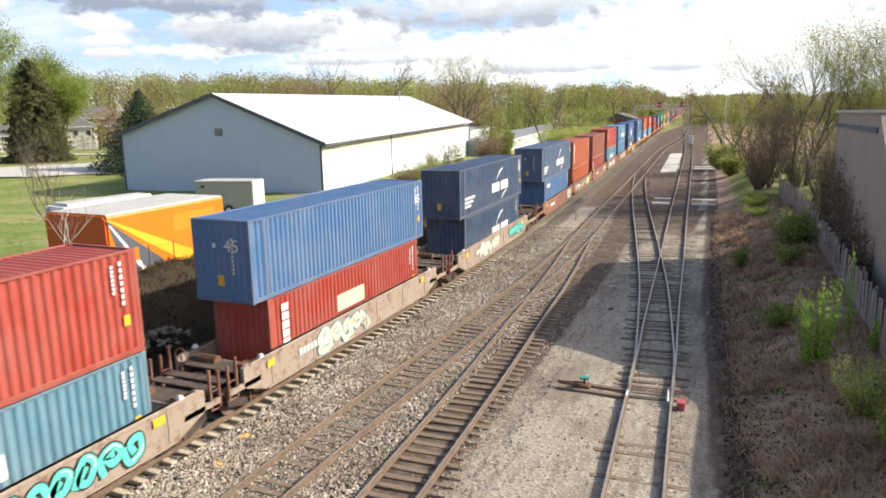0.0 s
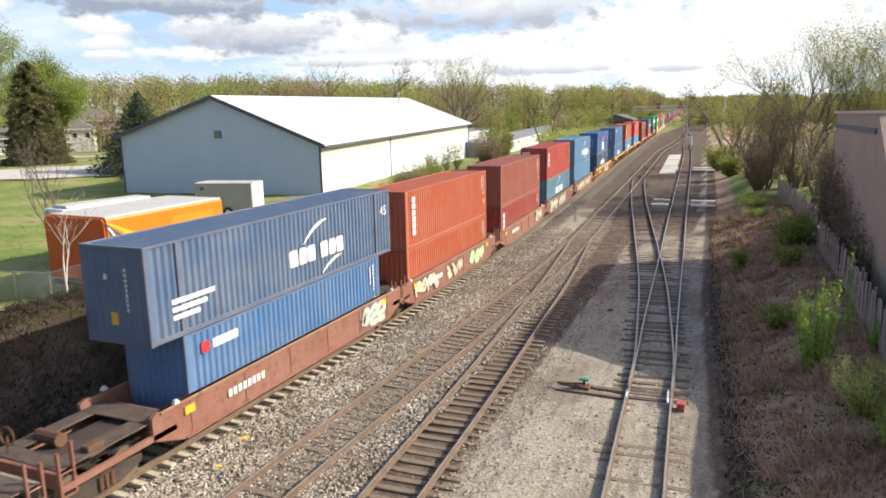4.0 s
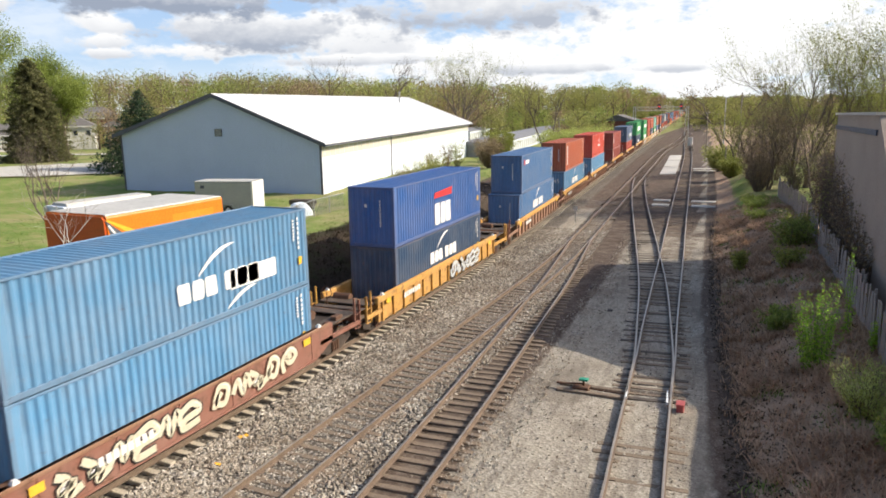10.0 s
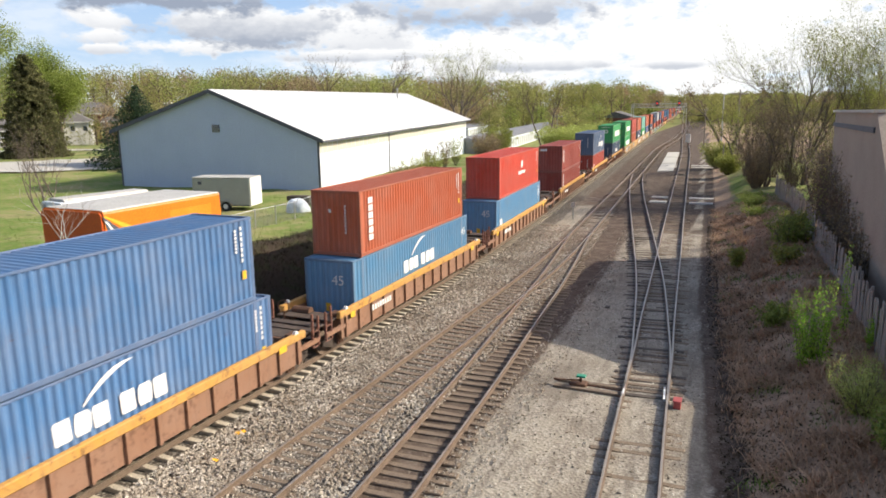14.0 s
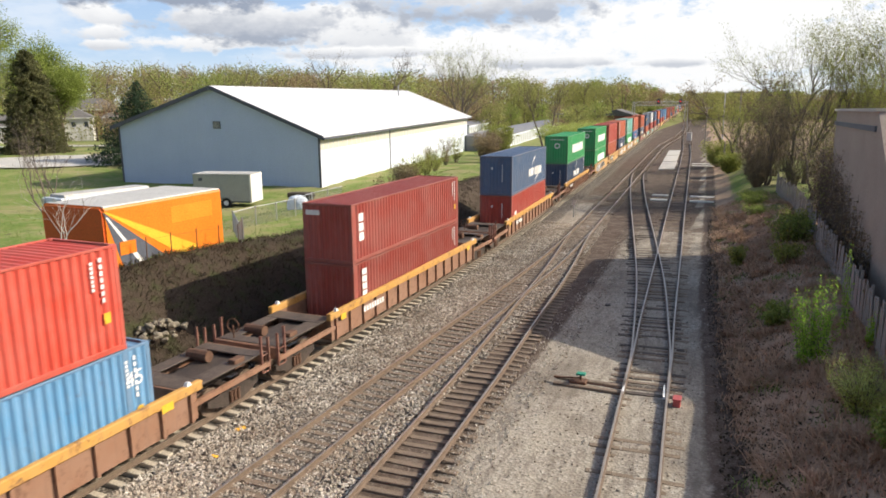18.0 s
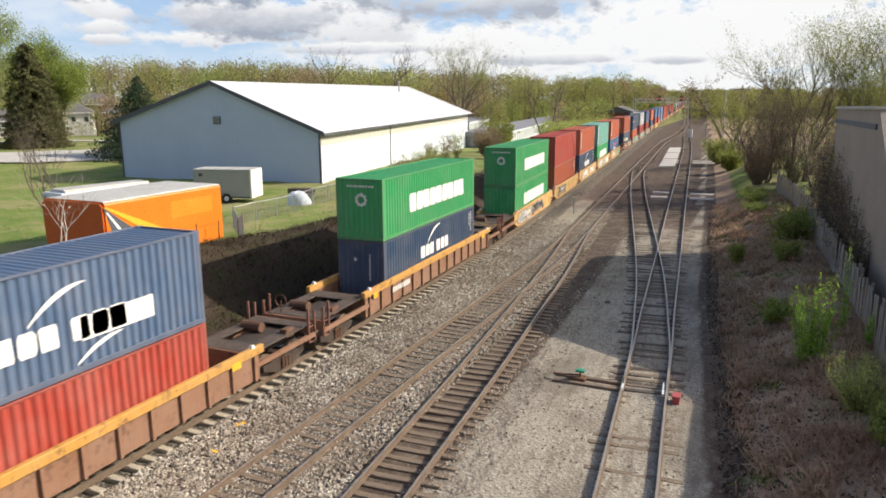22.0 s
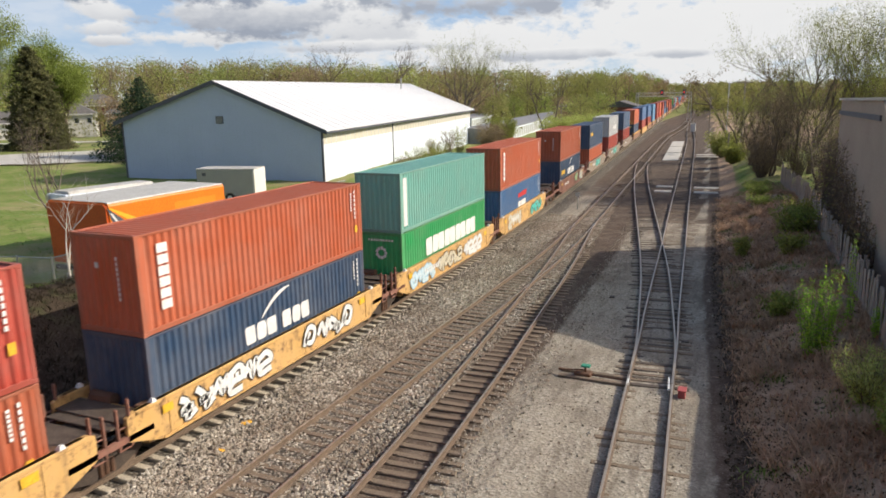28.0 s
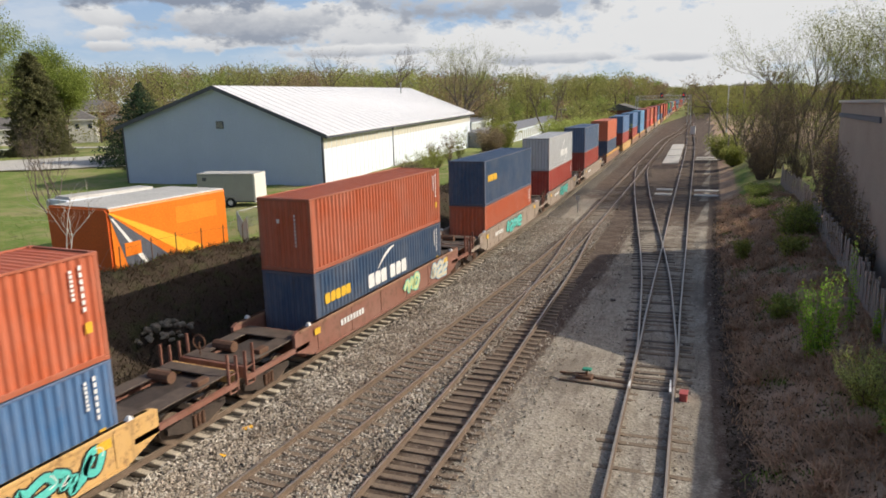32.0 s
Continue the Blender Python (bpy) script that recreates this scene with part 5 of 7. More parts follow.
def box_truck():
    g = ground_z(-9.3, 8.2)
    tk = thing("box_truck", pose(-9.13, 4.52, g, 0, 0, -0.85), "orange box truck with grey roof and dark striped side", "box truck")
    z0, z1, L, W = 2.75 - g, 5.62 - g, 7.4, 3.88
    shape = [(-W, z0), (0, z0), (0, z1 - 0.16), (-0.05, z1 - 0.06), (-0.16, z1 - 0.012), (-W + 0.16, z1 - 0.012), (-W + 0.05, z1 - 0.06), (-W, z1 - 0.16)]
    part("cargo_box", Build().prism(shape, "y", 0.12, L), M["orange"], tk)
    nose = [(-W + 0.12, z0), (-0.12, z0), (-0.06, z0 + 0.3), (-0.06, z1 - 0.22), (-0.2, z1 - 0.08), (-W + 0.2, z1 - 0.08), (-W + 0.06, z1 - 0.22)]
    part("end_panel", Build().prism(nose, "y", 0.0, 0.12), M["orange_shaded"], tk, "end panel coloured deeper red-orange for its shade")
    part("faded_panel", Build().box(0.002, 0.006, 3.9, 6.7, z1 - 1.3, z1 - 0.5), M["orange_faded"], tk, "faded amber name panel")
    part("roof_sheet", Build().box(-W + 0.2, -0.2, 0.16, L - 0.1, z1 - 0.012, z1 + 0.012), M["roof_grey"], tk, "dusty light grey roof sheet")
    part("roof_edge", Build().box(-0.19, -0.06, 0.12, L, z1 - 0.045, z1 + 0.0), M["white"], tk, "white roof edge rail")
    x = 0.002
    h = z1 - z0
    part("side_wedge", Build().prism([(0.04, z0 + h * 0.92), (0.85, z0), (3.5, z0)], "x", x, x + 0.006), M["trim_dark"], tk, "dark wedge-shaped side graphic")
    part("side_stripe", Build().prism([(0.06, z0 + h * 0.92), (0.2, z0 + h * 0.92), (5.6, z0 + h * 0.06), (4.3, z0)], "x", x + 0.006, x + 0.012), M["orange_light"], tk, "amber diagonal stripe")
    part("white_stripe", Build().prism([(0.14, z0 + h * 0.84), (0.24, z0 + h * 0.84), (2.1, z0), (1.8, z0)], "x", x + 0.006, x + 0.012), M["white"], tk)
    part("side_panel", Build().box(x, x + 0.03, 0.72, 1.62, z0 + 0.6, z0 + 1.2), M["orange"], tk)
    part("chassis", Build().box(-W + 0.5, -0.5, 0.3, L - 0.3, z0 - 0.22, z0), M["steel_dark"], tk)
    part("bumper", Build().box(-W + 0.3, -0.3, -0.1, 0.05, z0 - 0.3, z0 - 0.1), M["steel_dark"], tk)
    for y in (1.6, 5.8):
        for xx in (-0.4, -W + 0.4):
            wheel_parts(tk, xx, y, min(0.42, z0 - 0.05), min(0.42, z0 - 0.05))


box_truck()


def white_van():
    g = ground_z(-17, 9)
    v = thing("white_van", pose(-16.25, 8.3, g, 0, 0, -10), "white box van with a pale roof parked beside the truck", "van")
    part("body", Build().prism([(-2.1, 0.4), (0, 0.4), (0, 2.85), (-0.15, 3.1), (-1.95, 3.1), (-2.1, 2.85)], "y", 0.0, 5.6), M["wall_white"], v)
    part("roof", Build().prism([(-1.8, 3.1), (-0.3, 3.1), (-0.4, 3.26), (-1.7, 3.26)], "y", 0.3, 5.3), M["roof_grey"], v, "pale grey roof")
    part("lamp", Build().tube((-1.8, -0.12, 2.9), (-1.8, -0.02, 2.9), 0.16, n=12), M["chrome"], v)
    part("windscreen", Build().box(-1.85, -0.25, -0.015, 0.0, 1.5, 2.4), M["glass"], v)
    for y in (1.1, 4.4):
        for x in (-0.12, -1.98):
            wheel_parts(v, x, y, 0.38, 0.38)


white_van()


def cargo_trailer():
    x0, y0 = -22.25, 31.1
    g = ground_z(x0 - 2, y0 - 1)
    t = thing("cargo_trailer", pose(x0, y0, g, 0, 0, 14), "grey-green enclosed cargo trailer with a white end", "trailer")
    L, h = 5.3, 4.12 - g
    part("body", Build().box(-L, -0.02, 0, 2.3, 0.45, h - 0.06, bev=0.06), M["gray_panel"], t)
    part("roof", Build().box(-L - 0.02, 0.02, -0.03, 2.33, h - 0.06, h, bev=0.02), M["roof_grey"], t)
    part("end_panel", Build().box(-0.02, 0.02, 0.0, 2.3, 0.45, h - 0.06), M["siding"], t, "pale end panel")
    part("corner_post", Build().box(-0.12, 0.03, -0.03, 0.0, 0.42, h - 0.04), M["siding"], t, "pale corner post")
    wheel = part("wheel", Build().tube((-2.3, -0.06, 0.4), (-2.3, 0.22, 0.4), 0.42, n=20), M["rubber"], t)
    part("rim", Build().tube((-2.3, -0.08, 0.4), (-2.3, 0.0, 0.4), 0.22, n=14), M["white"], wheel)
    part("fender", Build().prism([(-2.9, 0.62), (-2.7, 0.92), (-1.9, 0.92), (-1.7, 0.62), (-1.78, 0.62), (-1.95, 0.86), (-2.65, 0.86), (-2.82, 0.62)], "y", -0.14, 0.0), M["gray_panel"], t)
    part("hitch", Build().box(-L - 1.2, -L, 1.0, 1.2, 0.4, 0.52).tube((-L - 1.0, 1.1, 0), (-L - 1.0, 1.1, 0.6), 0.05), M["steel_dark"], t)
    part("side_vent", Build().box(-4.75, -4.4, -0.02, 0.0, h - 0.62, h - 0.36), M["trim_dark"], t)
    part("lower_trim", Build().box(-L + 0.05, -0.05, -0.014, 0, 0.45, 0.56), M["trim_dark"], t)


cargo_trailer()


# ---- fences ----
def chain_fence(points, height, name_label):
    f = thing("chain_link_fence", None, name_label, "fence")
    wires = Build()
    for (ax, ay), (bx, by) in zip(points, points[1:]):
        d = math.hypot(bx - ax, by - ay)
        n = max(1, round(d / 2.4))
        for i in range(n):
            p0 = Vector((ax + (bx - ax) * i / n, ay + (by - ay) * i / n, 0))
            p1 = Vector((ax + (bx - ax) * (i + 1) / n, ay + (by - ay) * (i + 1) / n, 0))
            p0.z, p1.z = ground_z(p0.x, p0.y), ground_z(p1.x, p1.y)
            part("post", Build().tube(p0 - Vector((0, 0, 0.3)), p0 + Vector((0, 0, height + 0.06)), 0.045, n=8), M["chrome"], f)
            part("top_rail", Build().tube(p0 + Vector((0, 0, height)), p1 + Vector((0, 0, height)), 0.025, n=6), M["chrome"], f)
            k = int((p1 - p0).length / 0.11)
            r = int(height / 0.11)
            for j in range(-r, k + 1):
                for s in (1, -1):
                    q = []
                    for m in range(0, r + 1, r):
                        t = (j + (m if s > 0 else r - m)) / max(1, k)
                        q.append((t, m / r))
                    (ta, za), (tb, zb) = q
                    if ta < 0 or tb < 0 or ta > 1 or tb > 1:
                        if min(ta, tb) > 1 or max(ta, tb) < 0:
                            continue
                        for lim in (0.0, 1.0):
                            if (ta - lim) * (tb - lim) < 0:
                                u = (lim - ta) / (tb - ta)
                                zc = za + (zb - za) * u
                                if (ta < lim) == (lim == 0.0):
                                    ta, za = lim, zc
                                else:
                                    tb, zb = lim, zc
                    wires.tube(p0.lerp(p1, ta) + Vector((0, 0, za * height)), p0.lerp(p1, tb) + Vector((0, 0, zb * height)), 0.004, n=3, caps=False)
    tagged(part("wire_mesh", wires, M["chrome"], f, "galvanised diamond wire mesh"), kind="stuff")


chain_fence([(-16.5, 1.2), (-13.2, 3.0), (-9.0, 3.2)], 1.25, "low galvanised chain-link fence beside the truck")
chain_fence([(-8.5, 12.9), (-13.3, 17.9), (-13.4, 24.8), (-13.8, 32.0)], 1.25, "low galvanised chain-link fence along the crest of the bank")


def stake_fence():
    f = thing("stake_fence", None, "thin rusty stakes with a slack wire along the bank's crest", "fence")
    last = None
    for y in (4.3, 6.1, 7.6, 9.3, 10.9, 12.4):
        z = ground_z(-8.45, y)
        part("stake", Build().tube((-8.45, y, z - 0.3), (-8.43, y + 0.02, z + 1.0), 0.028, n=6), M["rust_steel"], f)
        if last:
            part("wire", Build().tube(last, (-8.44, y, z + 0.85), 0.006, n=3), M["rust_steel"], f)
        last = (-8.44, y, z + 0.85)


stake_fence()


def tarp_heap():
    x, y = -14.9, 27.4
    o = thing("tarp_heap", pose(x, y, ground_z(x, y) - 0.05, 0, 0, 12), "lumpy heap under a white tarpaulin behind the fence", "tarpaulin")
    vs, fs, n = [], [], 22
    for j in range(7):
        r = math.cos(j / 6 * math.pi / 2) ** 0.6 if j < 6 else 0.02
        for i in range(n):
            a = 2 * math.pi * i / n
            k = 1 + 0.14 * noise.noise(Vector((math.cos(a) * 2, math.sin(a) * 2, j * 0.4)))
            vs.append((0.95 * r * k * math.cos(a) - 0.12 * j / 6, 0.7 * r * k * math.sin(a), 1.05 * math.sin(j / 6 * math.pi / 2) * (1 + 0.1 * noise.noise(Vector((math.cos(a), math.sin(a), 4))))))
        if j:
            fs += [((j - 1) * n + i, (j - 1) * n + (i + 1) % n, j * n + (i + 1) % n, j * n + i) for i in range(n)]
    fs.append(tuple(range(6 * n, 7 * n)))
    part("tarpaulin", Build().add(vs, fs), M["wall_white"], o, smooth=True)
    rope = Build()
    for i in range(10):
        a, b = math.pi * i / 10, math.pi * (i + 1) / 10
        rope.tube((0.1, -0.72 * math.cos(a), 1.12 * math.sin(a)), (0.1, -0.72 * math.cos(b), 1.12 * math.sin(b)), 0.015, n=5, caps=False)
    part("rope", rope, M["trim_dark"], o)


tarp_heap()


def rubble_heap():
    x, y = RUBBLE
    o = thing("rubble_heap", pose(x, y, ground_z(x, y)), "pale heap of broken rubble at the foot of the bank", "rubble")
    rnd = random.Random(5)
    for i in range(46):
        a, r = rnd.uniform(0, 6.28), rnd.random() ** 0.6
        s = rnd.uniform(0.07, 0.18)
        b = Build().box(-s, s, -s * 0.7, s * 0.7, -s * 0.5, s * 0.5, pose(math.cos(a) * r * 1.0, math.sin(a) * r * 1.6, 0.75 * (1 - r) ** 1.2 * rnd.uniform(0.6, 1.1) + 0.03, rnd.uniform(-40, 40), rnd.uniform(-40, 40), rnd.uniform(0, 180)), bev=s * 0.25)
        part("lump", b, M["rubble"], o)


RUBBLE = (-5.4, 3.3)
rubble_heap()


def timber_stack():
    x, y = -20.6, 36.0
    o = thing("timber_stack", pose(x, y, ground_z(x, y), 0, 0, 10), "dark stack of old timbers on the grass", "timber stack")
    rnd = random.Random(8)
    for j in range(4):
        for i in range(4):
            part("timber", Build().box(-1.0 + rnd.uniform(-0.12, 0.1), 1.0 + rnd.uniform(-0.1, 0.2), i * 0.26 - 0.5, i * 0.26 - 0.28, j * 0.2 - 0.03, j * 0.2 + 0.165, bev=0.015), M["tie_dark"], o)


timber_stack()


def board_fence():
    f = thing("board_fence", None, "weathered grey board fence on the bank beside the yard", "fence")
    rnd = random.Random(4)
    pts = [(19.2, 55), (20.1, 44), (20.4, 36), (20.5, 29), (20.7, 22), (20.8, 14), (20.9, 2)]
    k = 0
    for (ax, ay), (bx, by) in zip(pts, pts[1:]):
        d = math.hypot(bx - ax, by - ay)
        n = int(d / 0.3)
        a = math.degrees(math.atan2(by - ay, bx - ax))
        for i in range(n):
            x, y = ax + (bx - ax) * (i + 0.5) / n, ay + (by - ay) * (i + 0.5) / n
            sag = 0.25 * math.sin(y * 0.35)
            key = ("board", k % 5)
            if key not in PARTS:
                PARTS[key] = Build().box(-0.14, 0.14, -0.012, 0.012, -0.3, 1.62 + 0.05 * (k % 5)).mesh("board", M["fence_wood"])
            part("board", PARTS[key], None, f, at=pose(x, y, ground_z(x, y) + sag * 0.4, rnd.uniform(-3, 3), rnd.uniform(-2, 2), a))
            k += 1
            if i % 8 == 0:
                part("post", Build().box(-0.05, 0.05, 0.02, 0.12, -0.4, 1.8), M["fence_wood"], f, at=pose(x, y, ground_z(x, y), 0, 0, a))


board_fence()


# ---- the low-lying building beyond the bank ----
def shed_building():
    b = thing("concrete_building", None, "tan concrete industrial building with a dark cornice band", "building")
    x0, x1 = 21.6, 44
    # The low end, y below 19.5, is unseen and shaped to cast the yard's shadow.
    prof = [(35.5, 0.2), (35.5, 9.2), (19.5, 9.4), (12.5, 4.9), (10, 4.2), (-2, 4.0), (-2, 0.2)]
    part("wall", Build().prism(prof, "x", x0, x1), M["tan_wall"], b)
    part("cornice", Build().prism([(35.6, 8.3), (35.6, 8.55), (19.5, 8.75), (19.5, 8.5)], "x", x0 - 0.08, x0), M["trim_dark"], b, "dark cornice band")
    part("parapet_cap", Build().prism([(35.65, 9.2), (35.65, 9.34), (19.4, 9.54), (19.4, 9.4)], "x", x0 - 0.15, x0 + 0.4), M["concrete"], b)


shed_building()


# ---- plants ----
def grow(b, p, d, length, r, depth, rnd, tips, up=0.25, spread=0.6, kids=3, bare=False):
    """A limb that forks; the ends of its twigs go to tips."""
    segs = 3 if depth > 1 else 2
    q = p.copy()
    for i in range(segs):
        d = (d + Vector((rnd.gauss(0, 0.12), rnd.gauss(0, 0.12), rnd.gauss(0, 0.08) + up * 0.15))).normalized()
        nxt = q + d * (length / segs)
        r2 = r * (1 - 0.35 / segs)
        b.tube(q, nxt, r, r2, n=6 if depth > 3 else (4 if depth > 1 else 3), caps=False)
        q, r = nxt, r2
        if depth <= 2:
            tips.append((q.copy(), d.copy()))
        if depth > 1 and i > 0:
            side = Vector((rnd.gauss(0, 1), rnd.gauss(0, 1), rnd.gauss(0.2, 0.5))).normalized()
            grow(b, q, (d * (1 - spread) + side * spread).normalized(), length * rnd.uniform(0.45, 0.65), r * 0.55, depth - 2 if depth > 2 else depth - 1, rnd, tips, up, spread, kids)
    if depth > 0:
        n = kids if depth > 1 else 2
        for i in range(n):
            side = Vector((rnd.gauss(0, 1), rnd.gauss(0, 1), rnd.gauss(0.15, 0.5))).normalized()
            grow(b, q, (d * (1 - spread * 0.8) + side * spread * 0.8).normalized(), length * rnd.uniform(0.6, 0.85), r * 0.68, depth - 1, rnd, tips, up, spread, kids)


def leaves(b, centre, radius, n, size, rnd):
    """A cloud of small diamond-shaped leaves round a centre."""
    if n >= 8:
        g = np.random.default_rng(rnd.getrandbits(32))
        o = g.normal(size=(n, 3)) * (1, 1, 0.8)
        far = np.linalg.norm(o, axis=1, keepdims=True)
        c = np.array(centre) + o / far * np.minimum(far, 1.5) * radius
        u = g.normal(size=(n, 3))
        u /= np.linalg.norm(u, axis=1, keepdims=True)
        v = np.cross(u, g.normal(size=(n, 3)))
        v /= np.linalg.norm(v, axis=1, keepdims=True)
        s = size * g.uniform(0.6, 1.3, (n, 1))
        at = len(b.v)
        b.v += np.stack((c - u * s, c + v * s * 0.45, c + u * s, c - v * s * 0.45), 1).reshape(-1, 3).tolist()
        b.f += [(k, k + 1, k + 2, k + 3) for k in range(at, at + 4 * n, 4)]
        return
    for _ in range(n):
        o = Vector((rnd.gauss(0, 1), rnd.gauss(0, 1), rnd.gauss(0, 0.8)))
        c = centre + o.normalized() * min(o.length, 1.5) * radius
        u = Vector((rnd.gauss(0, 1), rnd.gauss(0, 1), rnd.gauss(0, 1))).normalized()
        v = u.cross(Vector((rnd.gauss(0, 1), rnd.gauss(0, 1), rnd.gauss(0, 1)))).normalized()
        s = size * rnd.uniform(0.6, 1.3)
        b.add([c - u * s, c + v * s * 0.45, c + u * s, c - v * s * 0.45], [(0, 1, 2, 3)])


def tree(x, y, height, label, leaf="leaf_spring", per_tip=3, size=0.16, trunk=0.24, depth=4, spread=0.55, up=0.3, seed=0, bark="bark", stems=1, fill=0.5, first=0.3, kids=3, puff=0.28, lean=None):
    rnd = random.Random(seed)
    z = ground_z(x, y)
    t = thing("tree", pose(x, y, z - 0.1), label, "tree", "trees round the yard")
    b, tips = Build(), []
    tilt = lean if lean is not None else 0.1 + 0.16 * (stems > 1)
    for s in range(stems):
        way = Vector((rnd.gauss(0, tilt), rnd.gauss(0, tilt), 1)).normalized()
        p = Vector((rnd.gauss(0, 0.2), rnd.gauss(0, 0.2), 0)) * (stems > 1)
        k = first
        b.tube(p, p + way * height * k, trunk * 1.25, trunk, n=8, caps=False)
        grow(b, p + way * height * k, way, height * 0.3, trunk, depth, rnd, tips, up, spread, kids)
    top = max(q.z for q, d in tips)
    f = height / top
    b.v = [(vx * f, vy * f, vz * f) for vx, vy, vz in b.v]
    part("trunk", b, M[bark], t)
    lb = Build()
    for q, d in tips:
        if rnd.random() < fill:
            leaves(lb, q * f, puff, per_tip, size, rnd)
    if lb.v:
        part("crown", lb, M[leaf], t)
    return t


def conifer(x, y, height, width, label, seed, leaf="leaf_dark", thick=1.0, taper=0.75, size=0.2):
    rnd = random.Random(seed)
    t = thing("tree", pose(x, y, ground_z(x, y) - 0.1), label, "tree", "trees round the yard")
    b, lb = Build().tube((0, 0, 0), (0, 0, height * 0.97), height * 0.022, 0.02, n=7), Build()
    n = int(height * 5)
    for i in range(n):
        k = i / n
        z = height * (0.06 + 0.93 * k)
        reach = width / 2 * (1 - k) ** taper * rnd.uniform(0.75, 1.12) + 0.15
        m = max(5, int(9 * (1 - k)) + 3)
        for j in range(m):
            a = 2 * math.pi * (j + rnd.random()) / m
            e = Vector((math.cos(a) * reach, math.sin(a) * reach, z - reach * 0.22))
            b.tube((0, 0, z), e, 0.025, 0.008, n=3, caps=False)
            for s in range(max(2, int(reach / 0.28))):
                w = (s + 0.6) / max(2, int(reach / 0.28))
                leaves(lb, Vector((0, 0, z)).lerp(e, w), 0.2, int(3 * thick), size, rnd)
    part("trunk", b, M["bark"], t)
    part("crown", lb, M[leaf], t)


def shrub(x, y, height, width, label, leaf, seed, n=60, size=0.09, stems=16, bark="bark", zoff=0.0):
    rnd = random.Random(seed)
    t = thing("shrub", pose(x, y, ground_z(x, y) - 0.05 + zoff), label, "shrub", "shrubs on the banks")
    b, lb = Build(), Build()
    for s in range(stems):
        a, r = rnd.uniform(0, 6.28), rnd.random() ** 0.6 * width / 2
        top = Vector((math.cos(a) * r, math.sin(a) * r, height * rnd.uniform(0.55, 1.0)))
        base = top * 0.18
        base.z = 0
        q = base
        for i in range(4):
            nx = base.lerp(top, (i + 1) / 4) + Vector((rnd.gauss(0, 0.05), rnd.gauss(0, 0.05), 0)) * height * 0.5
            b.tube(q, nx, 0.02 * (1 - i * 0.2), 0.02 * (0.8 - i * 0.2) + 0.002, n=3, caps=False)
            q = nx
            if n:
                leaves(lb, q, 0.12 * width ** 0.5, max(1, n // 4), size, rnd)
            for _ in range(2):
                e = q + Vector((rnd.gauss(0, 0.2), rnd.gauss(0, 0.2), rnd.uniform(0.05, 0.3))) * height * 0.5
                b.tube(q, e, 0.008, 0.003, n=3, caps=False)
                if n:
                    leaves(lb, e, 0.1 * width ** 0.5, max(1, n // 8), size, rnd)
    tagged(part("branchwork", b, M[bark], t), kind="stuff")
    if lb.v:
        part("foliage", lb, M[leaf], t)
    return t


SAPLING = (-8.5, 1.9)


def shoots(x, y, height, width, label, leaf, seed, stems, size=0.055, fan=0.16):
    """Upright shoots with small leaves close along each stem."""
    rnd = random.Random(seed)
    t = thing("shrub", pose(x, y, ground_z(x, y) - 0.05), label, "shrub", "shrubs on the banks")
    b, lb = Build(), Build()
    for s in range(stems):
        a, r = rnd.uniform(0, 6.28), rnd.random() ** 0.6 * width / 2
        h = height * rnd.uniform(0.5, 1.0) * (1 - 0.35 * r / width)
        base = Vector((math.cos(a) * r * (1 - fan), math.sin(a) * r * (1 - fan), 0)) * 0.6
        q, n = base, 9
        for i in range(n):
            k = (i + 1) / n
            nx = base + Vector((math.cos(a) * r * k * (0.4 + fan) + rnd.gauss(0, 0.03), math.sin(a) * r * k * (0.4 + fan) + rnd.gauss(0, 0.03), h * k))
            b.tube(q, nx, 0.014 * (1.1 - k), 0.014 * (1.0 - k) + 0.002, n=3, caps=False)
            if leaf != "leaf_bud" or rnd.random() < 0.2:
                for j in range(3):
                    leaves(lb, q.lerp(nx, j / 3), 0.075, 5 if stems < 40 else 4, size * (1.25 - 0.5 * k), rnd)
            q = nx
    tagged(part("branchwork", b, M["bark"], t), kind="stuff")
    if lb.v:
        part("foliage", lb, M[leaf], t)


tree(-36.8, 116, 23.0, "tall spring tree with a wide thinly leafed crown", "leaf_spring", 4, 0.1, 0.34, 6, 0.5, 0.4, 9, stems=3, fill=0.45, first=0.12, kids=2, puff=0.5)
tree(-20.0, 118, 17, "bare slender tree with a few yellow-green buds", "leaf_spring", 3, 0.1, 0.24, 5, 0.34, 0.6, 8, stems=2, fill=0.25, kids=2, puff=0.35)
tree(-77, 165, 25, "leafless grey tree beyond the warehouse", "leaf_bud", 1, 0.16, 0.4, 4, 0.55, 0.4, 12, fill=0.3)
tree(-97, 160, 25, "leafless grey tree beyond the warehouse", "leaf_bud", 1, 0.16, 0.4, 4, 0.5, 0.5, 13, fill=0.3)
tree(-112, 145, 23, "leafless grey tree beyond the warehouse", "leaf_bud", 1, 0.16, 0.4, 4, 0.6, 0.4, 14, fill=0.3)
for az, far, h, seed in ((53.4, 150, 21.0, 21), (56.8, 146, 24.0, 22), (51.2, 152, 15.5, 23)):
    tree(EYE[0] - math.sin(radians(az)) * far, EYE[1] + math.cos(radians(az)) * far, h, "broad fresh-green spring tree behind the houses", "leaf_green", 24, 0.15, 0.4, 5, 0.5, 0.3, seed, fill=0.7, first=0.08, puff=0.85)
conifer(-95.6, 67.0, 17.5, 11.0, "tall bronze-green evergreen with dense boughs", 31, "leaf_juniper", 2.6, 0.5, 0.2)
conifer(-104.0, 60.0, 16.5, 9.0, "tall bronze-green evergreen with dense boughs", 33, "leaf_juniper", 2.4, 0.5, 0.22)
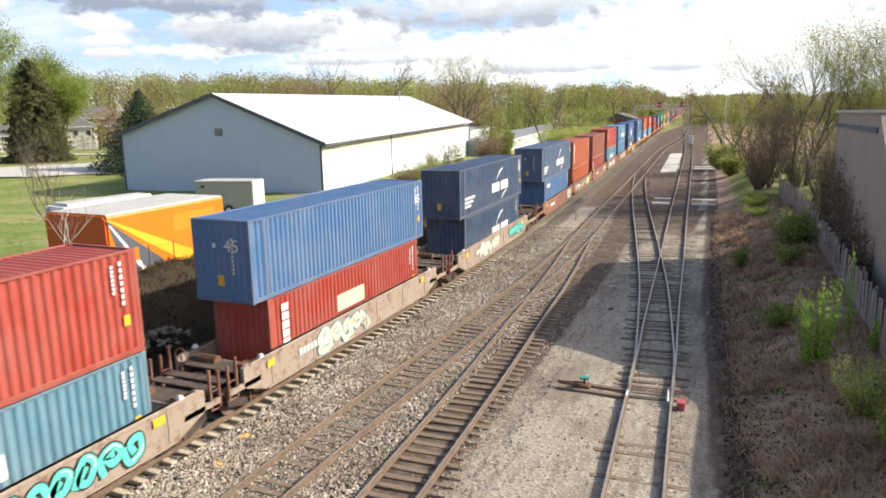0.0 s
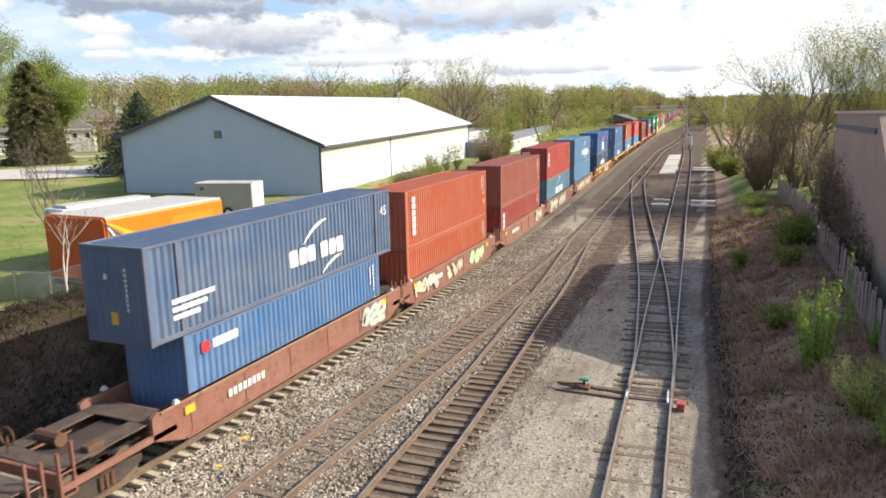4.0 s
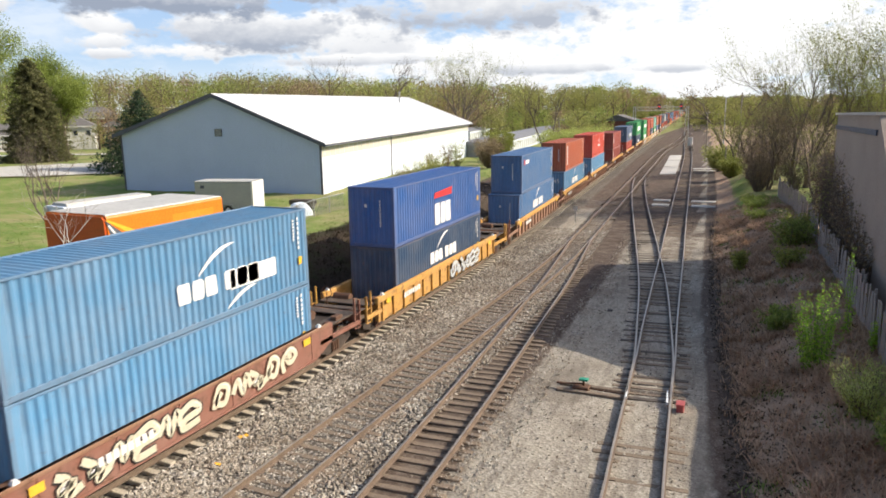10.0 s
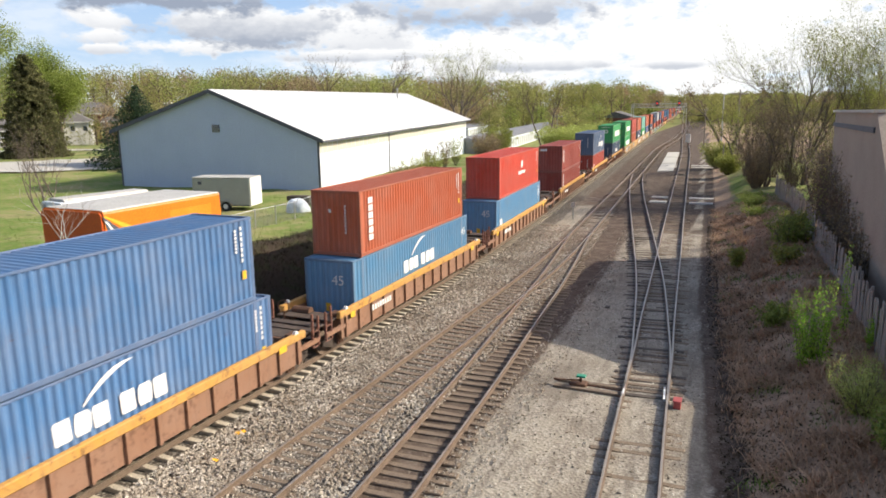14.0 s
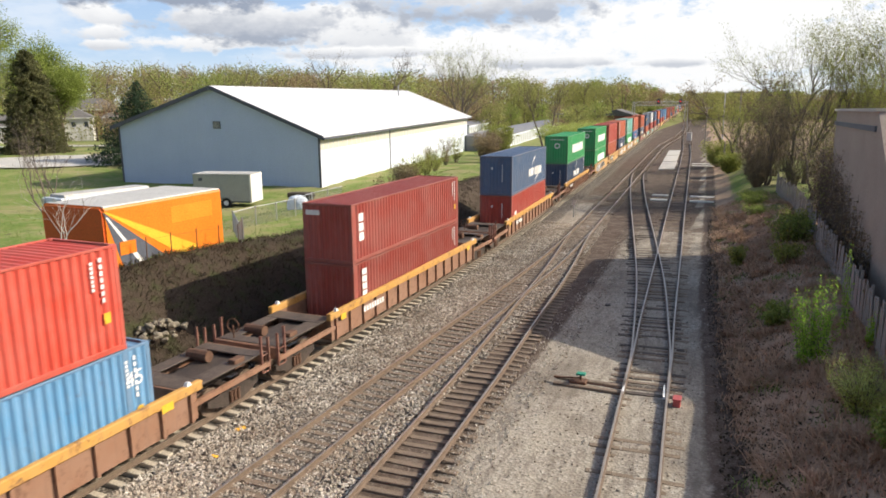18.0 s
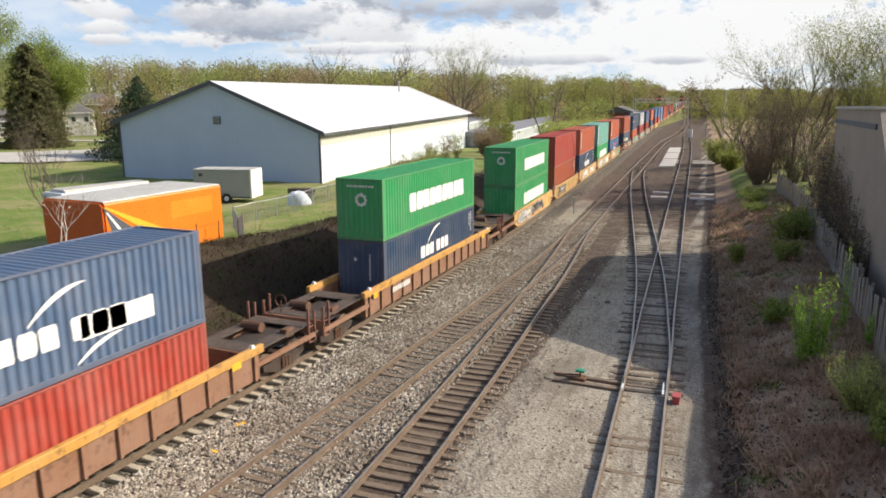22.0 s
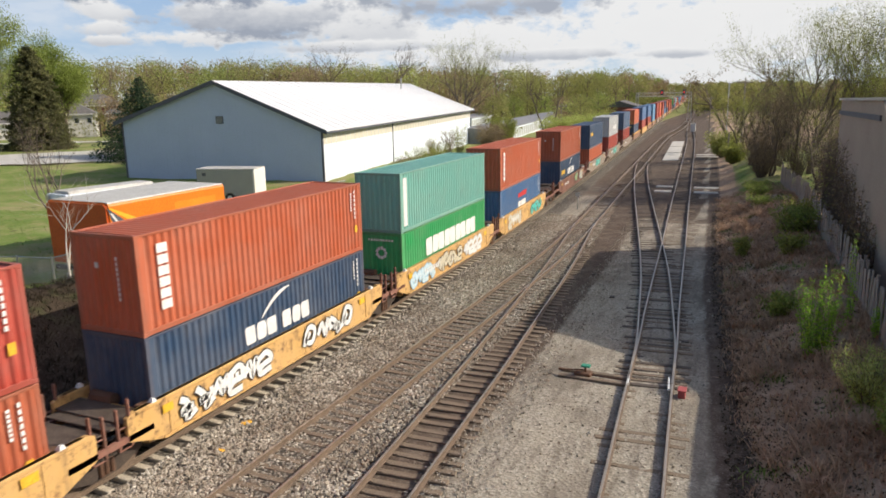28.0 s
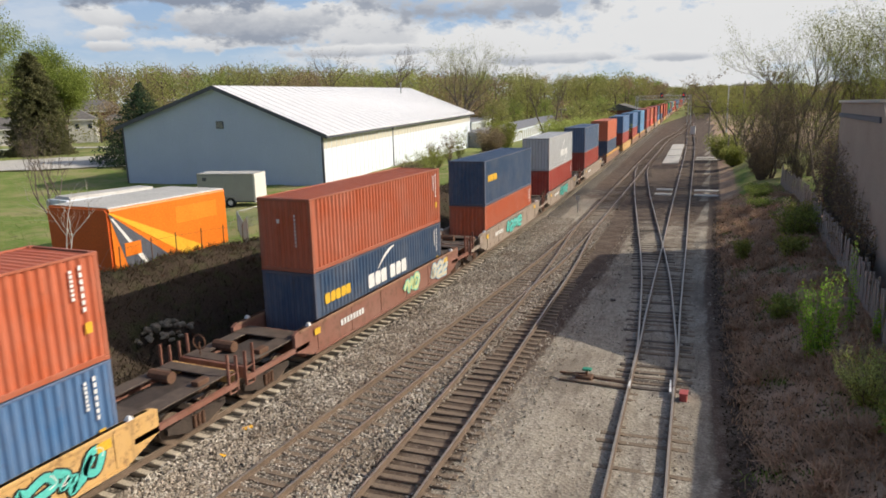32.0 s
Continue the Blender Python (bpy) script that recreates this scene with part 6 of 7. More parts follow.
conifer(-65.0, 60.6, 12.0, 17.0, "dark green spruce with a pointed top", 32, thick=1.6, taper=0.9, size=0.17)
tree(-18.9, 9.9, 8.2, "small bare tree with grey-brown twigs on the grass", "leaf_bud", 1, 0.05, 0.07, 5, 0.45, 0.4, 41, bark="bark", stems=3, fill=0.15, first=0.1, kids=2)
tree(SAPLING[0], SAPLING[1], 4.6, "bare pale sapling on the bank beside the fence", "leaf_bud", 0, 0.05, 0.042, 4, 0.5, 0.4, 44, bark="bark_white", stems=2, fill=0, first=0.16, kids=2)
tree(20.9, 67.0, 17.2, "tall thinly leafed spring tree on the bank", "leaf_spring", 5, 0.07, 0.26, 6, 0.42, 0.5, 51, stems=2, lean=0.12, fill=0.5, first=0.12, kids=2, puff=0.4)
tree(22.0, 63.0, 16.5, "tall leaning spring tree with thin new leaves", "leaf_spring", 5, 0.07, 0.2, 6, 0.42, 0.45, 52, stems=3, lean=0.12, fill=0.5, first=0.12, kids=2, puff=0.4)
tree(27.4, 64.0, 18.5, "tall thinly leafed spring tree on the bank", "leaf_spring", 5, 0.07, 0.2, 6, 0.42, 0.45, 53, stems=3, lean=0.12, fill=0.5, first=0.12, kids=2, puff=0.4)
tree(18.6, 60, 9.8, "brown twiggy tree with budding branches", "leaf_bud", 3, 0.07, 0.12, 5, 0.5, 0.25, 54, stems=3, fill=0.4, first=0.1)
tree(24.2, 58, 12.0, "yellow-green spring tree on the bank", "leaf_spring", 5, 0.07, 0.14, 5, 0.5, 0.4, 55, stems=3, fill=0.5, first=0.1, puff=0.4)
tree(21.8, 50, 8.0, "twiggy spring tree with yellow-green buds", "leaf_spring", 4, 0.06, 0.1, 4, 0.55, 0.3, 59, stems=3, fill=0.4, first=0.1, puff=0.35)
for _x, _y, _h, _w, _leaf, _n in ((19.3, 71, 9.0, 5.5, "leaf_bud", 171), (23.2, 71, 9.0, 7.0, "leaf_spring", 172), (28.0, 69, 10.0, 8.0, "leaf_spring", 173), (25.0, 60, 7.0, 5.0, "leaf_bud", 174), (22.6, 46, 5.0, 3.6, "leaf_bud", 175), (33.0, 76, 11.0, 9.0, "leaf_bud", 176), (21.0, 78, 9.5, 7.0, "leaf_bud", 178), (26.0, 80, 10.0, 8.0, "leaf_spring", 179), (20.8, 60, 5.5, 4.0, "leaf_spring", 180), (24.5, 49, 5.5, 4.5, "leaf_spring", 181), (17.6, 80, 6.0, 5.0, "leaf_bud", 177)):
    shrub(_x, _y, _h, _w, "tall tangled brown and yellow-green thicket behind the fence", _leaf, _n, n=9, size=0.06, stems=80)
tree(13.9, 112, 15.0, "bare spreading tree beside the line", "leaf_bud", 2, 0.2, 0.25, 4, 0.55, 0.4, 56, stems=2, fill=0.4)
tree(17.4, 70, 8.6, "low leaning tree with budding branches", "leaf_spring", 5, 0.08, 0.14, 5, 0.6, 0.15, 58, stems=2, fill=0.4, first=0.14, kids=2, puff=0.35)
tree(15.4, 92, 9.5, "thinly leafed spring tree beside the line", "leaf_spring", 5, 0.1, 0.16, 5, 0.5, 0.35, 61, stems=2, fill=0.4, first=0.12, kids=2, puff=0.4)
tree(19.5, 98, 12.5, "thinly leafed spring tree beside the line", "leaf_spring", 5, 0.1, 0.2, 5, 0.5, 0.35, 62, stems=2, fill=0.4, first=0.12, kids=2, puff=0.4)
tree(16.5, 75, 8.5, "low leaning tree with budding branches", "leaf_spring", 5, 0.08, 0.14, 4, 0.65, 0.1, 57, stems=2, fill=0.6, first=0.16, puff=0.35)
for i, (x, y, h, w, lf, lab) in enumerate([
        (18.95, 9.6, 3.9, 1.7, "leaf_bright", "tall bright lime-green leafy shrub"), (20.2, 12.0, 3.7, 0.5, "leaf_bright", "slender bright green shoot on the bank"), (20.9, 12.4, 2.2, 0.3, "leaf_bud", "slender brown sapling on the bank"), (20.7, 9.8, 1.7, 0.3, "leaf_bright", "slender bright green shoot on the bank"),
        (19.95, 4.7, 1.9, 2.1, "leaf_pale", "low rounded soft-green shrub"), (20.3, 2.4, 0.7, 1.6, "leaf_green", "low green weed clump on the bank"),
        (17.9, 14.5, 0.9, 1.6, "leaf_green", "low green weed clump on the bank"), (18.6, 24.0, 1.0, 1.8, "leaf_spring", "low green weed clump on the bank"),
        (16.3, 27.0, 1.2, 0.9, "leaf_spring", "small yellow-green shrub on the bank"), (19.5, 30.0, 1.7, 2.4, "leaf_green", "leafy shrub on the bank"),
        
        
        (19.0, 29.5, 1.8, 2.6, "leaf_green", "low green weed clump on the bank"), (19.8, 34.5, 1.4, 2.4, "leaf_spring", "low green weed clump on the bank"), (17.3, 48.0, 0.9, 2.6, "leaf_green", "low green weed clump on the bank"), (17.6, 43.0, 0.8, 2.6, "leaf_green", "low green weed clump on the bank"), (17.0, 53.0, 0.8, 2.8, "leaf_green", "low green weed clump on the bank"),
        (21.2, 17.5, 2.6, 1.0, "leaf_bud", "dense brown brush between fence and wall"), (21.2, 20.0, 3.2, 1.0, "leaf_bud", "dense brown brush between fence and wall"), (21.2, 22.5, 3.6, 1.0, "leaf_bud", "dense brown brush between fence and wall"), (21.2, 25.0, 4.2, 1.0, "leaf_bud", "dense brown brush between fence and wall"), (21.2, 27.5, 4.6, 1.0, "leaf_bud", "dense brown brush between fence and wall"), (21.2, 30.0, 5.0, 1.0, "leaf_bud", "dense brown brush between fence and wall"), (21.2, 32.5, 5.2, 1.0, "leaf_spring", "dense brown brush between fence and wall"), (21.2, 35.0, 5.4, 1.0, "leaf_bud", "dense brown brush between fence and wall"), (21.8, 38.0, 4.2, 2.6, "weeds", "dark brown brush behind the board fence"),
        (25.5, 44.0, 3.6, 4.4, "weeds", "dark brown brush behind the board fence"), (23.0, 40.0, 3.2, 3.6, "weeds", "dark brown brush behind the board fence"), (24.0, 51.0, 3.8, 4.6, "weeds", "dark brown brush behind the board fence"),
        (17.6, 60, 4.4, 4.6, "leaf_bud", "brown twiggy thicket on the bank"), (18.0, 67, 5.0, 5.0, "leaf_bud", "yellow-green thicket beside the line"),
        (14.6, 84, 2.6, 4.0, "leaf_spring", "yellow-green thicket beside the line"), (12.6, 98, 3.6, 5.0, "leaf_spring", "yellow-green thicket beside the line"),
        (-9.5, 110, 5.6, 9.0, "leaf_pale", "rounded yellow-green bushes beside the line"), (-13.5, 103, 4.6, 8.0, "leaf_pale", "rounded yellow-green bushes beside the line"), (-10.0, 124, 5.6, 9.0, "leaf_pale", "rounded yellow-green bushes beside the line"),
        (-22.4, 92, 4.4, 5.0, "leaf_bud", "pale spring brush on the bank"), (-19.5, 84, 3.8, 4.5, "leaf_bud", "pale spring brush on the bank"), (-23.5, 101, 5.0, 5.0, "leaf_spring", "pale spring brush on the bank"), (-23.2, 76, 3.6, 2.0, "leaf_bud", "brown brush against the white wall"), (-24.0, 82, 4.4, 2.2, "leaf_spring", "brown brush against the white wall"), (-23.0, 70, 3.0, 2.2, "leaf_bud", "brown brush against the white wall"),
        (-19.0, 60, 2.6, 3.0, "leaf_spring", "pale spring brush on the bank"), (-16.5, 52, 2.4, 3.0, "leaf_spring", "pale spring brush on the bank"), (-14.0, 44, 2.0, 3.2, "leaf_bud", "pale spring brush on the bank"),
        (-10.5, 34, 1.8, 3.0, "leaf_bud", "pale spring brush on the bank"), (-20.5, 66, 2.6, 3.0, "leaf_spring", "pale spring brush on the bank")]):
    big = w > 3
    slim = lf == "leaf_bright" and not big
    if slim or "sapling" in lab:
        shoots(x, y, h, w, lab, lf, 100 + i, 26 if w > 1 else 3)
        continue
    if "soft-green" in lab:
        shoots(x, y, h, w, lab, lf, 100 + i, 90, 0.035, 0.5)
        continue
    shrub(x, y, h, w, lab, lf, 100 + i, n=(26 if lf in ("leaf_bud", "weeds") else (60 if x > 0 else 170)) if big else (6 if "between fence" in lab else 40), size=(0.06 if y < 70 else 0.12) if big else 0.075, stems=(110 if lf in ("leaf_bud", "weeds") else 60) if big else (34 if "between fence" in lab else 22))


SKYLINE = [(-14, 0.7), (0, 0.75), (4.8, 0.95), (7, 1.5), (9, 1.8), (13.5, 1.75), (18, 2.2), (31, 2.65), (38, 3.05), (48, 3.05), (62, 3.1)]


def woods():
    """Far tree belts round the place, one object for each colour of crown."""
    rnd = random.Random(77)
    crowns = {k: Build() for k in ("wood_olive", "wood_green", "wood_brown", "leaf_rust", "leaf_pale")}
    trunks = Build()

    def crown(x, y, h, w, kind, count, size):
        z = ground_z(x, y)
        trunks.tube((x, y, z - 0.3), (x, y, z + h * 0.85), 0.3, 0.06, n=5, caps=False)
        for _ in range(6):
            t, an = rnd.uniform(0.25, 0.7), rnd.uniform(0, 6.28)
            trunks.tube((x, y, z + h * t), (x + math.cos(an) * w * 0.8, y + math.sin(an) * w * 0.8, z + h * min(0.97, t + 0.28)), 0.13, 0.03, n=3, caps=False)
        lobes = [(Vector((rnd.gauss(0, 0.42) * w, rnd.gauss(0, 0.42) * w, h * rnd.uniform(0.1, 0.84))), w * rnd.uniform(0.4, 0.66)) for _ in range(9)] + [(Vector((0, 0, h * 0.8)), w * 0.5)]
        for c, r in lobes:
            r = min(r, h - c.z)
            leaves(crowns[kind], Vector((x, y, z)) + c, r * 0.72, count // 10, size, rnd)
    for i in range(640):
        az = rnd.uniform(-13, 61)
        row = i % 7
        far = (215, 250, 290, 330, 380, 440, 520)[row] * rnd.uniform(0.93, 1.07)
        if az < 8 and far < 300:
            far += 160
        if 14 < az < 24 and far < 235:
            continue
        a = radians(az)
        x, y = EYE[0] - math.sin(a) * far, EYE[1] + math.cos(a) * far
        if (-7 if far > 350 else -12) < x - main_x(y) < (9 if far > 350 else 15):
            continue
        top = EYE[2] + far * math.tan(radians(interp(az, SKYLINE)))
        h = (top - ground_z(x, y)) * rnd.uniform(*((0.28, 0.6) if row < 2 else (0.82, 1.06)))
        if az < 3:
            h = min(h, 15)
        tint = noise.noise(Vector((az * 0.16, row * 0.7, 2.0)))
        kind = "wood_brown" if tint < -0.12 else ("wood_green" if tint > 0.2 else "wood_olive")
        kind = rnd.choices([kind, "wood_olive", "leaf_rust", "leaf_pale"], (7, 2, 0.25, 0.5))[0]
        crown(x, y, h, max(4.5, h * rnd.uniform(0.27, 0.37)), kind, 950, 0.0013 * far)
    for i in range(60):
        a, far = radians(-3 + 13 * i / 60), rnd.uniform(900, 1500)
        x, y = EYE[0] - math.sin(a) * far, EYE[1] + math.cos(a) * far
        if abs(x - main_x(y)) > 5:
            crown(x, y, 10 + far * 0.012 * rnd.uniform(0.6, 1.0), 9.0, "wood_olive", 260, 1.6)
    for i in range(150):
        a = radians(rnd.uniform(64, 344))
        far = rnd.uniform(160, 330)
        h = rnd.uniform(14, 20)
        crown(EYE[0] - math.sin(a) * far, EYE[1] + math.cos(a) * far, h, h * 0.34, "wood_olive", 110, 0.6)
    tagged(new("woods", trunks.mesh("woods", M["bark"])), "grey trunks and limbs of distant woods", "woods", kind="stuff")
    for k, b in crowns.items():
        words = {"wood_olive": "olive yellow-green", "wood_green": "fresh green", "wood_brown": "brown budding", "leaf_rust": "rust-red budding", "leaf_pale": "pale green"}[k]
        tagged(new("woods", b.mesh("woods", M[k])), f"{words} crowns of distant spring woods", "woods", kind="stuff")


woods()


# ---- houses and far buildings ----
def house(az, far, w, d, eave, ridge, turn, wall, label, windows=3, base=None):
    """A hip-roofed house seen across the grass, placed by its bearing and distance from the bridge."""
    a = radians(az)
    x, y = EYE[0] - math.sin(a) * far, EYE[1] + math.cos(a) * far
    z = ground_z(x, y) if base is None else base
    o = thing("house", pose(x, y, z, 0, 0, turn), label, "house", "houses beyond the grass")
    h, r = eave - z, ridge - z
    part("wall", Build().box(-w / 2, w / 2, -d / 2, d / 2, -2.0, h), M[wall], o)
    e, k = 0.6, min(w, d) / 2 * 0.9
    ra = (w / 2 - k, 0) if w > d else (0, d / 2 - k)
    p = [(-w / 2 - e, -d / 2 - e, h), (w / 2 + e, -d / 2 - e, h), (w / 2 + e, d / 2 + e, h), (-w / 2 - e, d / 2 + e, h), (-ra[0], -ra[1], r), (ra[0], ra[1], r)]
    if w > d:
        f = [(0, 1, 5, 4), (1, 2, 5), (2, 3, 4, 5), (3, 0, 4), (3, 2, 1, 0)]
    else:
        f = [(0, 1, 4), (1, 2, 5, 4), (2, 3, 5), (3, 0, 4, 5), (3, 2, 1, 0)]
    part("roof", Build().add(p, f), M["shingle"], o, "dark grey shingle hip roof")
    part("fascia", Build().box(-w / 2 - e, w / 2 + e, -d / 2 - e - 0.05, -d / 2 - e, h - 0.25, h + 0.06), M["siding"], o)
    for i in range(windows):
        xx = -w / 2 + w * (i + 0.5) / windows
        win = part("window", Build().box(xx - 0.6, xx + 0.6, -d / 2 - 0.06, -d / 2, h - 2.4, h - 1.0), M["siding"], o)
        part("pane", Build().box(xx - 0.5, xx + 0.5, -d / 2 - 0.075, -d / 2 - 0.06, h - 2.3, h - 1.1), M["glass"], win)
        yy = -d / 2 + d * (i + 0.5) / windows
        win = part("window", Build().box(w / 2, w / 2 + 0.06, yy - 0.6, yy + 0.6, h - 2.4, h - 1.0), M["siding"], o)
        part("pane", Build().box(w / 2 + 0.06, w / 2 + 0.075, yy - 0.5, yy + 0.5, h - 2.3, h - 1.1), M["glass"], win)
    part("door", Build().box(-w / 2 + 0.5, -w / 2 + 1.5, -d / 2 - 0.05, -d / 2, -0.2, 2.0), M["trim_dark"], o)


house(50.4, 215, 9.0, 9.0, 6.75, 9.6, 45, "siding", "white house with a dark grey hip roof beyond the street")
house(48.0, 228, 5.5, 7.0, 6.6, 8.0, 50, "gray_panel", "small grey-green house with a dark garage door", 1)
house(49.2, 262, 17.0, 12.0, 8.6, 12.2, 48, "brick_red", "dark brick house with a broad grey roof")
house(55.5, 200, 14.0, 9.0, 5.2, 8.0, 48, "siding", "white house with a dark grey hip roof beyond the street")


def storage_rows():
    for x, y, ln, turn in ((-28.8, 112, 118, 7.3), (-62.0, 186, 60, 8.8)):
        z = ground_z(x, y)
        h = 3.0 - z
        o = thing("storage_building", pose(x, y, z, 0, 0, turn), "long low white storage building with grey roof and doors", "storage building", "storage buildings beyond the warehouse")
        part("wall", Build().box(-9.5, 0, 0, ln, -1.5, h - 0.1), M["roof_old"], o)
        part("front_wall", Build().box(0.004, 0.03, 0, ln, -1.5, h - 0.1), M["wall_white"], o, "white front wall")
        part("fascia", Build().box(0.02, 0.3, -0.3, ln + 0.3, h - 0.45, h - 0.1), M["wall_white"], o)
        part("roof", Build().prism([(-9.8, h - 0.1), (0.35, h - 0.1), (0.35, h + 0.02), (-4.8, h + 0.65), (-9.8, h + 0.02)], "y", -0.3, ln + 0.3), M["roof_old"], o, "weathered grey metal roof")
        for i in range(int(ln / 3)):
            part("roller_door", PARTS.setdefault("rollerdoor", Build().box(0.03, 0.06, -0.95, 0.95, -0.1, 2.1).mesh("roller_door", M["gray_panel"])), None, o, at=pose(0, 1.6 + i * 3, 0))


storage_rows()


def signal_gantry():
    g = thing("signal_gantry", pose(-19.5, 232, ground_z(-19.5, 232), 0, 0, 3), "grey steel signal gantry across the line with red signals", "signal gantry")
    for x in (0.0, 17.0):
        part("tower", Build().tube((x - 0.6, 0, -0.5), (x - 0.25, 0, 9.3), 0.14, n=6).tube((x + 0.6, 0, -0.5), (x + 0.25, 0, 9.3), 0.14, n=6), M["chrome"], g)
    truss = Build()
    for z in (8.2, 9.4):
        for y in (-0.5, 0.5):
            truss.tube((-0.5, y, z), (17.5, y, z), 0.09, n=5)
    for i in range(12):
        x = 17 * i / 12
        truss.tube((x, -0.5, 8.2), (x + 17 / 12, -0.5, 9.4), 0.06, n=4).tube((x, 0.5, 9.4), (x + 17 / 12, 0.5, 8.2), 0.06, n=4)
    part("truss", truss, M["chrome"], g)
    lamp = nodes_of("red_signal_lamp")[0]
    bs = lamp.node_tree.nodes["Principled BSDF"]
    bs.inputs["Base Color"].default_value = (0.6, 0.03, 0.02, 1)
    bs.inputs["Emission Color"].default_value = (1, 0.05, 0.02, 1)
    bs.inputs["Emission Strength"].default_value = 1.5
    for x in (8.0, 15.0):
        head = part("signal_head", Build().box(x - 0.5, x + 0.5, -0.75, -0.55, 8.6, 10.4, bev=0.05), M["trim_dark"], g)
        part("signal_lamp", Build().tube((x, -0.9, 9.5), (x, -0.75, 9.5), 0.2, n=12), lamp, head)


signal_gantry()


def brick_block():
    o = thing("brick_building", pose(-30, 226, -3.5, 0, 0, 4), "dark red brick building beside the line", "building")
    part("wall", Build().box(0, 11, 0, 22, -1, 8.5), M["brick_red"], o)
    part("roof", Build().prism([(-0.3, 8.5), (11.3, 8.5), (11.3, 8.8), (5.5, 10.6), (-0.3, 8.8)], "y", -0.3, 22.3), M["shingle"], o)
    for i in range(4):
        for z in (1.2, 4.6):
            w = part("window", Build().box(1.2 + i * 2.5, 2.4 + i * 2.5, -0.08, 0.0, z, z + 1.8), M["siding"], o)
            part("pane", Build().box(1.3 + i * 2.5, 2.3 + i * 2.5, -0.1, -0.08, z + 0.1, z + 1.7), M["glass"], w)


brick_block()


def pole(x, y, h, label, lamp=False, arms=True):
    o = thing("street_lamp" if lamp else "utility_pole", pose(x, y, ground_z(x, y)), label, "street lamp" if lamp else "utility pole")
    part("pole", Build().tube((0, 0, -0.5), (0, 0, h), 0.16, 0.1, n=8), M["bark_pale"] if not lamp else M["chrome"], o)
    if arms:
        part("crossarm", Build().box(-1.1, 1.1, -0.06, 0.06, h - 0.7, h - 0.55), M["bark_pale"], o)
        for x2 in (-1.0, -0.4, 0.4, 1.0):
            part("insulator", Build().tube((x2, 0, h - 0.55), (x2, 0, h - 0.35), 0.06, n=6), M["siding"], o)
    if lamp:
        part("arm", Build().tube((0, 0, h - 0.2), (1.5, 0, h + 0.15), 0.05, n=6), M["chrome"], o)
        part("lamp_head", Build().box(1.2, 1.9, -0.16, 0.16, h + 0.08, h + 0.24, bev=0.04), M["siding"], o)


pole(12.3, 123, 11.3, "pale metal street lamp beside the line", True, False)
pole(15.2, 96, 11.0, "weathered wooden utility pole beside the line")
pole(-61, 63, 9.8, "weathered wooden utility pole behind the warehouse")
pole(13.6, 90.8, 4.0, "short pale signpost at the edge of the yard", False, False)
pole(-20.5, 131, 7.5, "weathered wooden utility pole behind the bushes")
pole(8.0, 150, 9.0, "weathered wooden utility pole beside the line")


# ---- yard details ----
def pads():
    p = thing("concrete_pad", None, "pale concrete pad between the tracks", "concrete pad")
    cs = [(4.55, 92), (6.75, 93), (4.1, 136), (1.9, 135)]
    n = 3
    for i in range(n):
        a = [Vector((*cs[0], 0)).lerp(Vector((*cs[3], 0)), (i + 0.02) / n), Vector((*cs[1], 0)).lerp(Vector((*cs[2], 0)), (i + 0.02) / n),
             Vector((*cs[1], 0)).lerp(Vector((*cs[2], 0)), (i + 0.98) / n), Vector((*cs[0], 0)).lerp(Vector((*cs[3], 0)), (i + 0.98) / n)]
        vs = [(v.x, v.y, -0.3) for v in a] + [(v.x, v.y, -0.1) for v in a]
        part("slab", Build().add(vs, [(3, 2, 1, 0), (4, 5, 6, 7), (0, 1, 5, 4), (1, 2, 6, 5), (2, 3, 7, 6), (3, 0, 4, 7)]), M["concrete"], p)
    c = thing("crossing_planks", None, "pale concrete crossing panels beside the yard track", "crossing")
    for y in (58.2, 62.0, 100.5, 104.0):
        e = interp(y, EDGE)
        x = interp(y, [(q, p) for p, q in FOURTH_R])
        part("panel", Build().box(x + 1.1, e + 1.5, y - 0.6, y + 0.6, BED - 0.1, BED + 0.09, bev=0.02), M["concrete"], c)
        part("panel", Build().box(x - 2.8, x - 1.1, y - 0.6, y + 0.6, BED - 0.1, BED + 0.09, bev=0.02), M["concrete"], c)


pads()


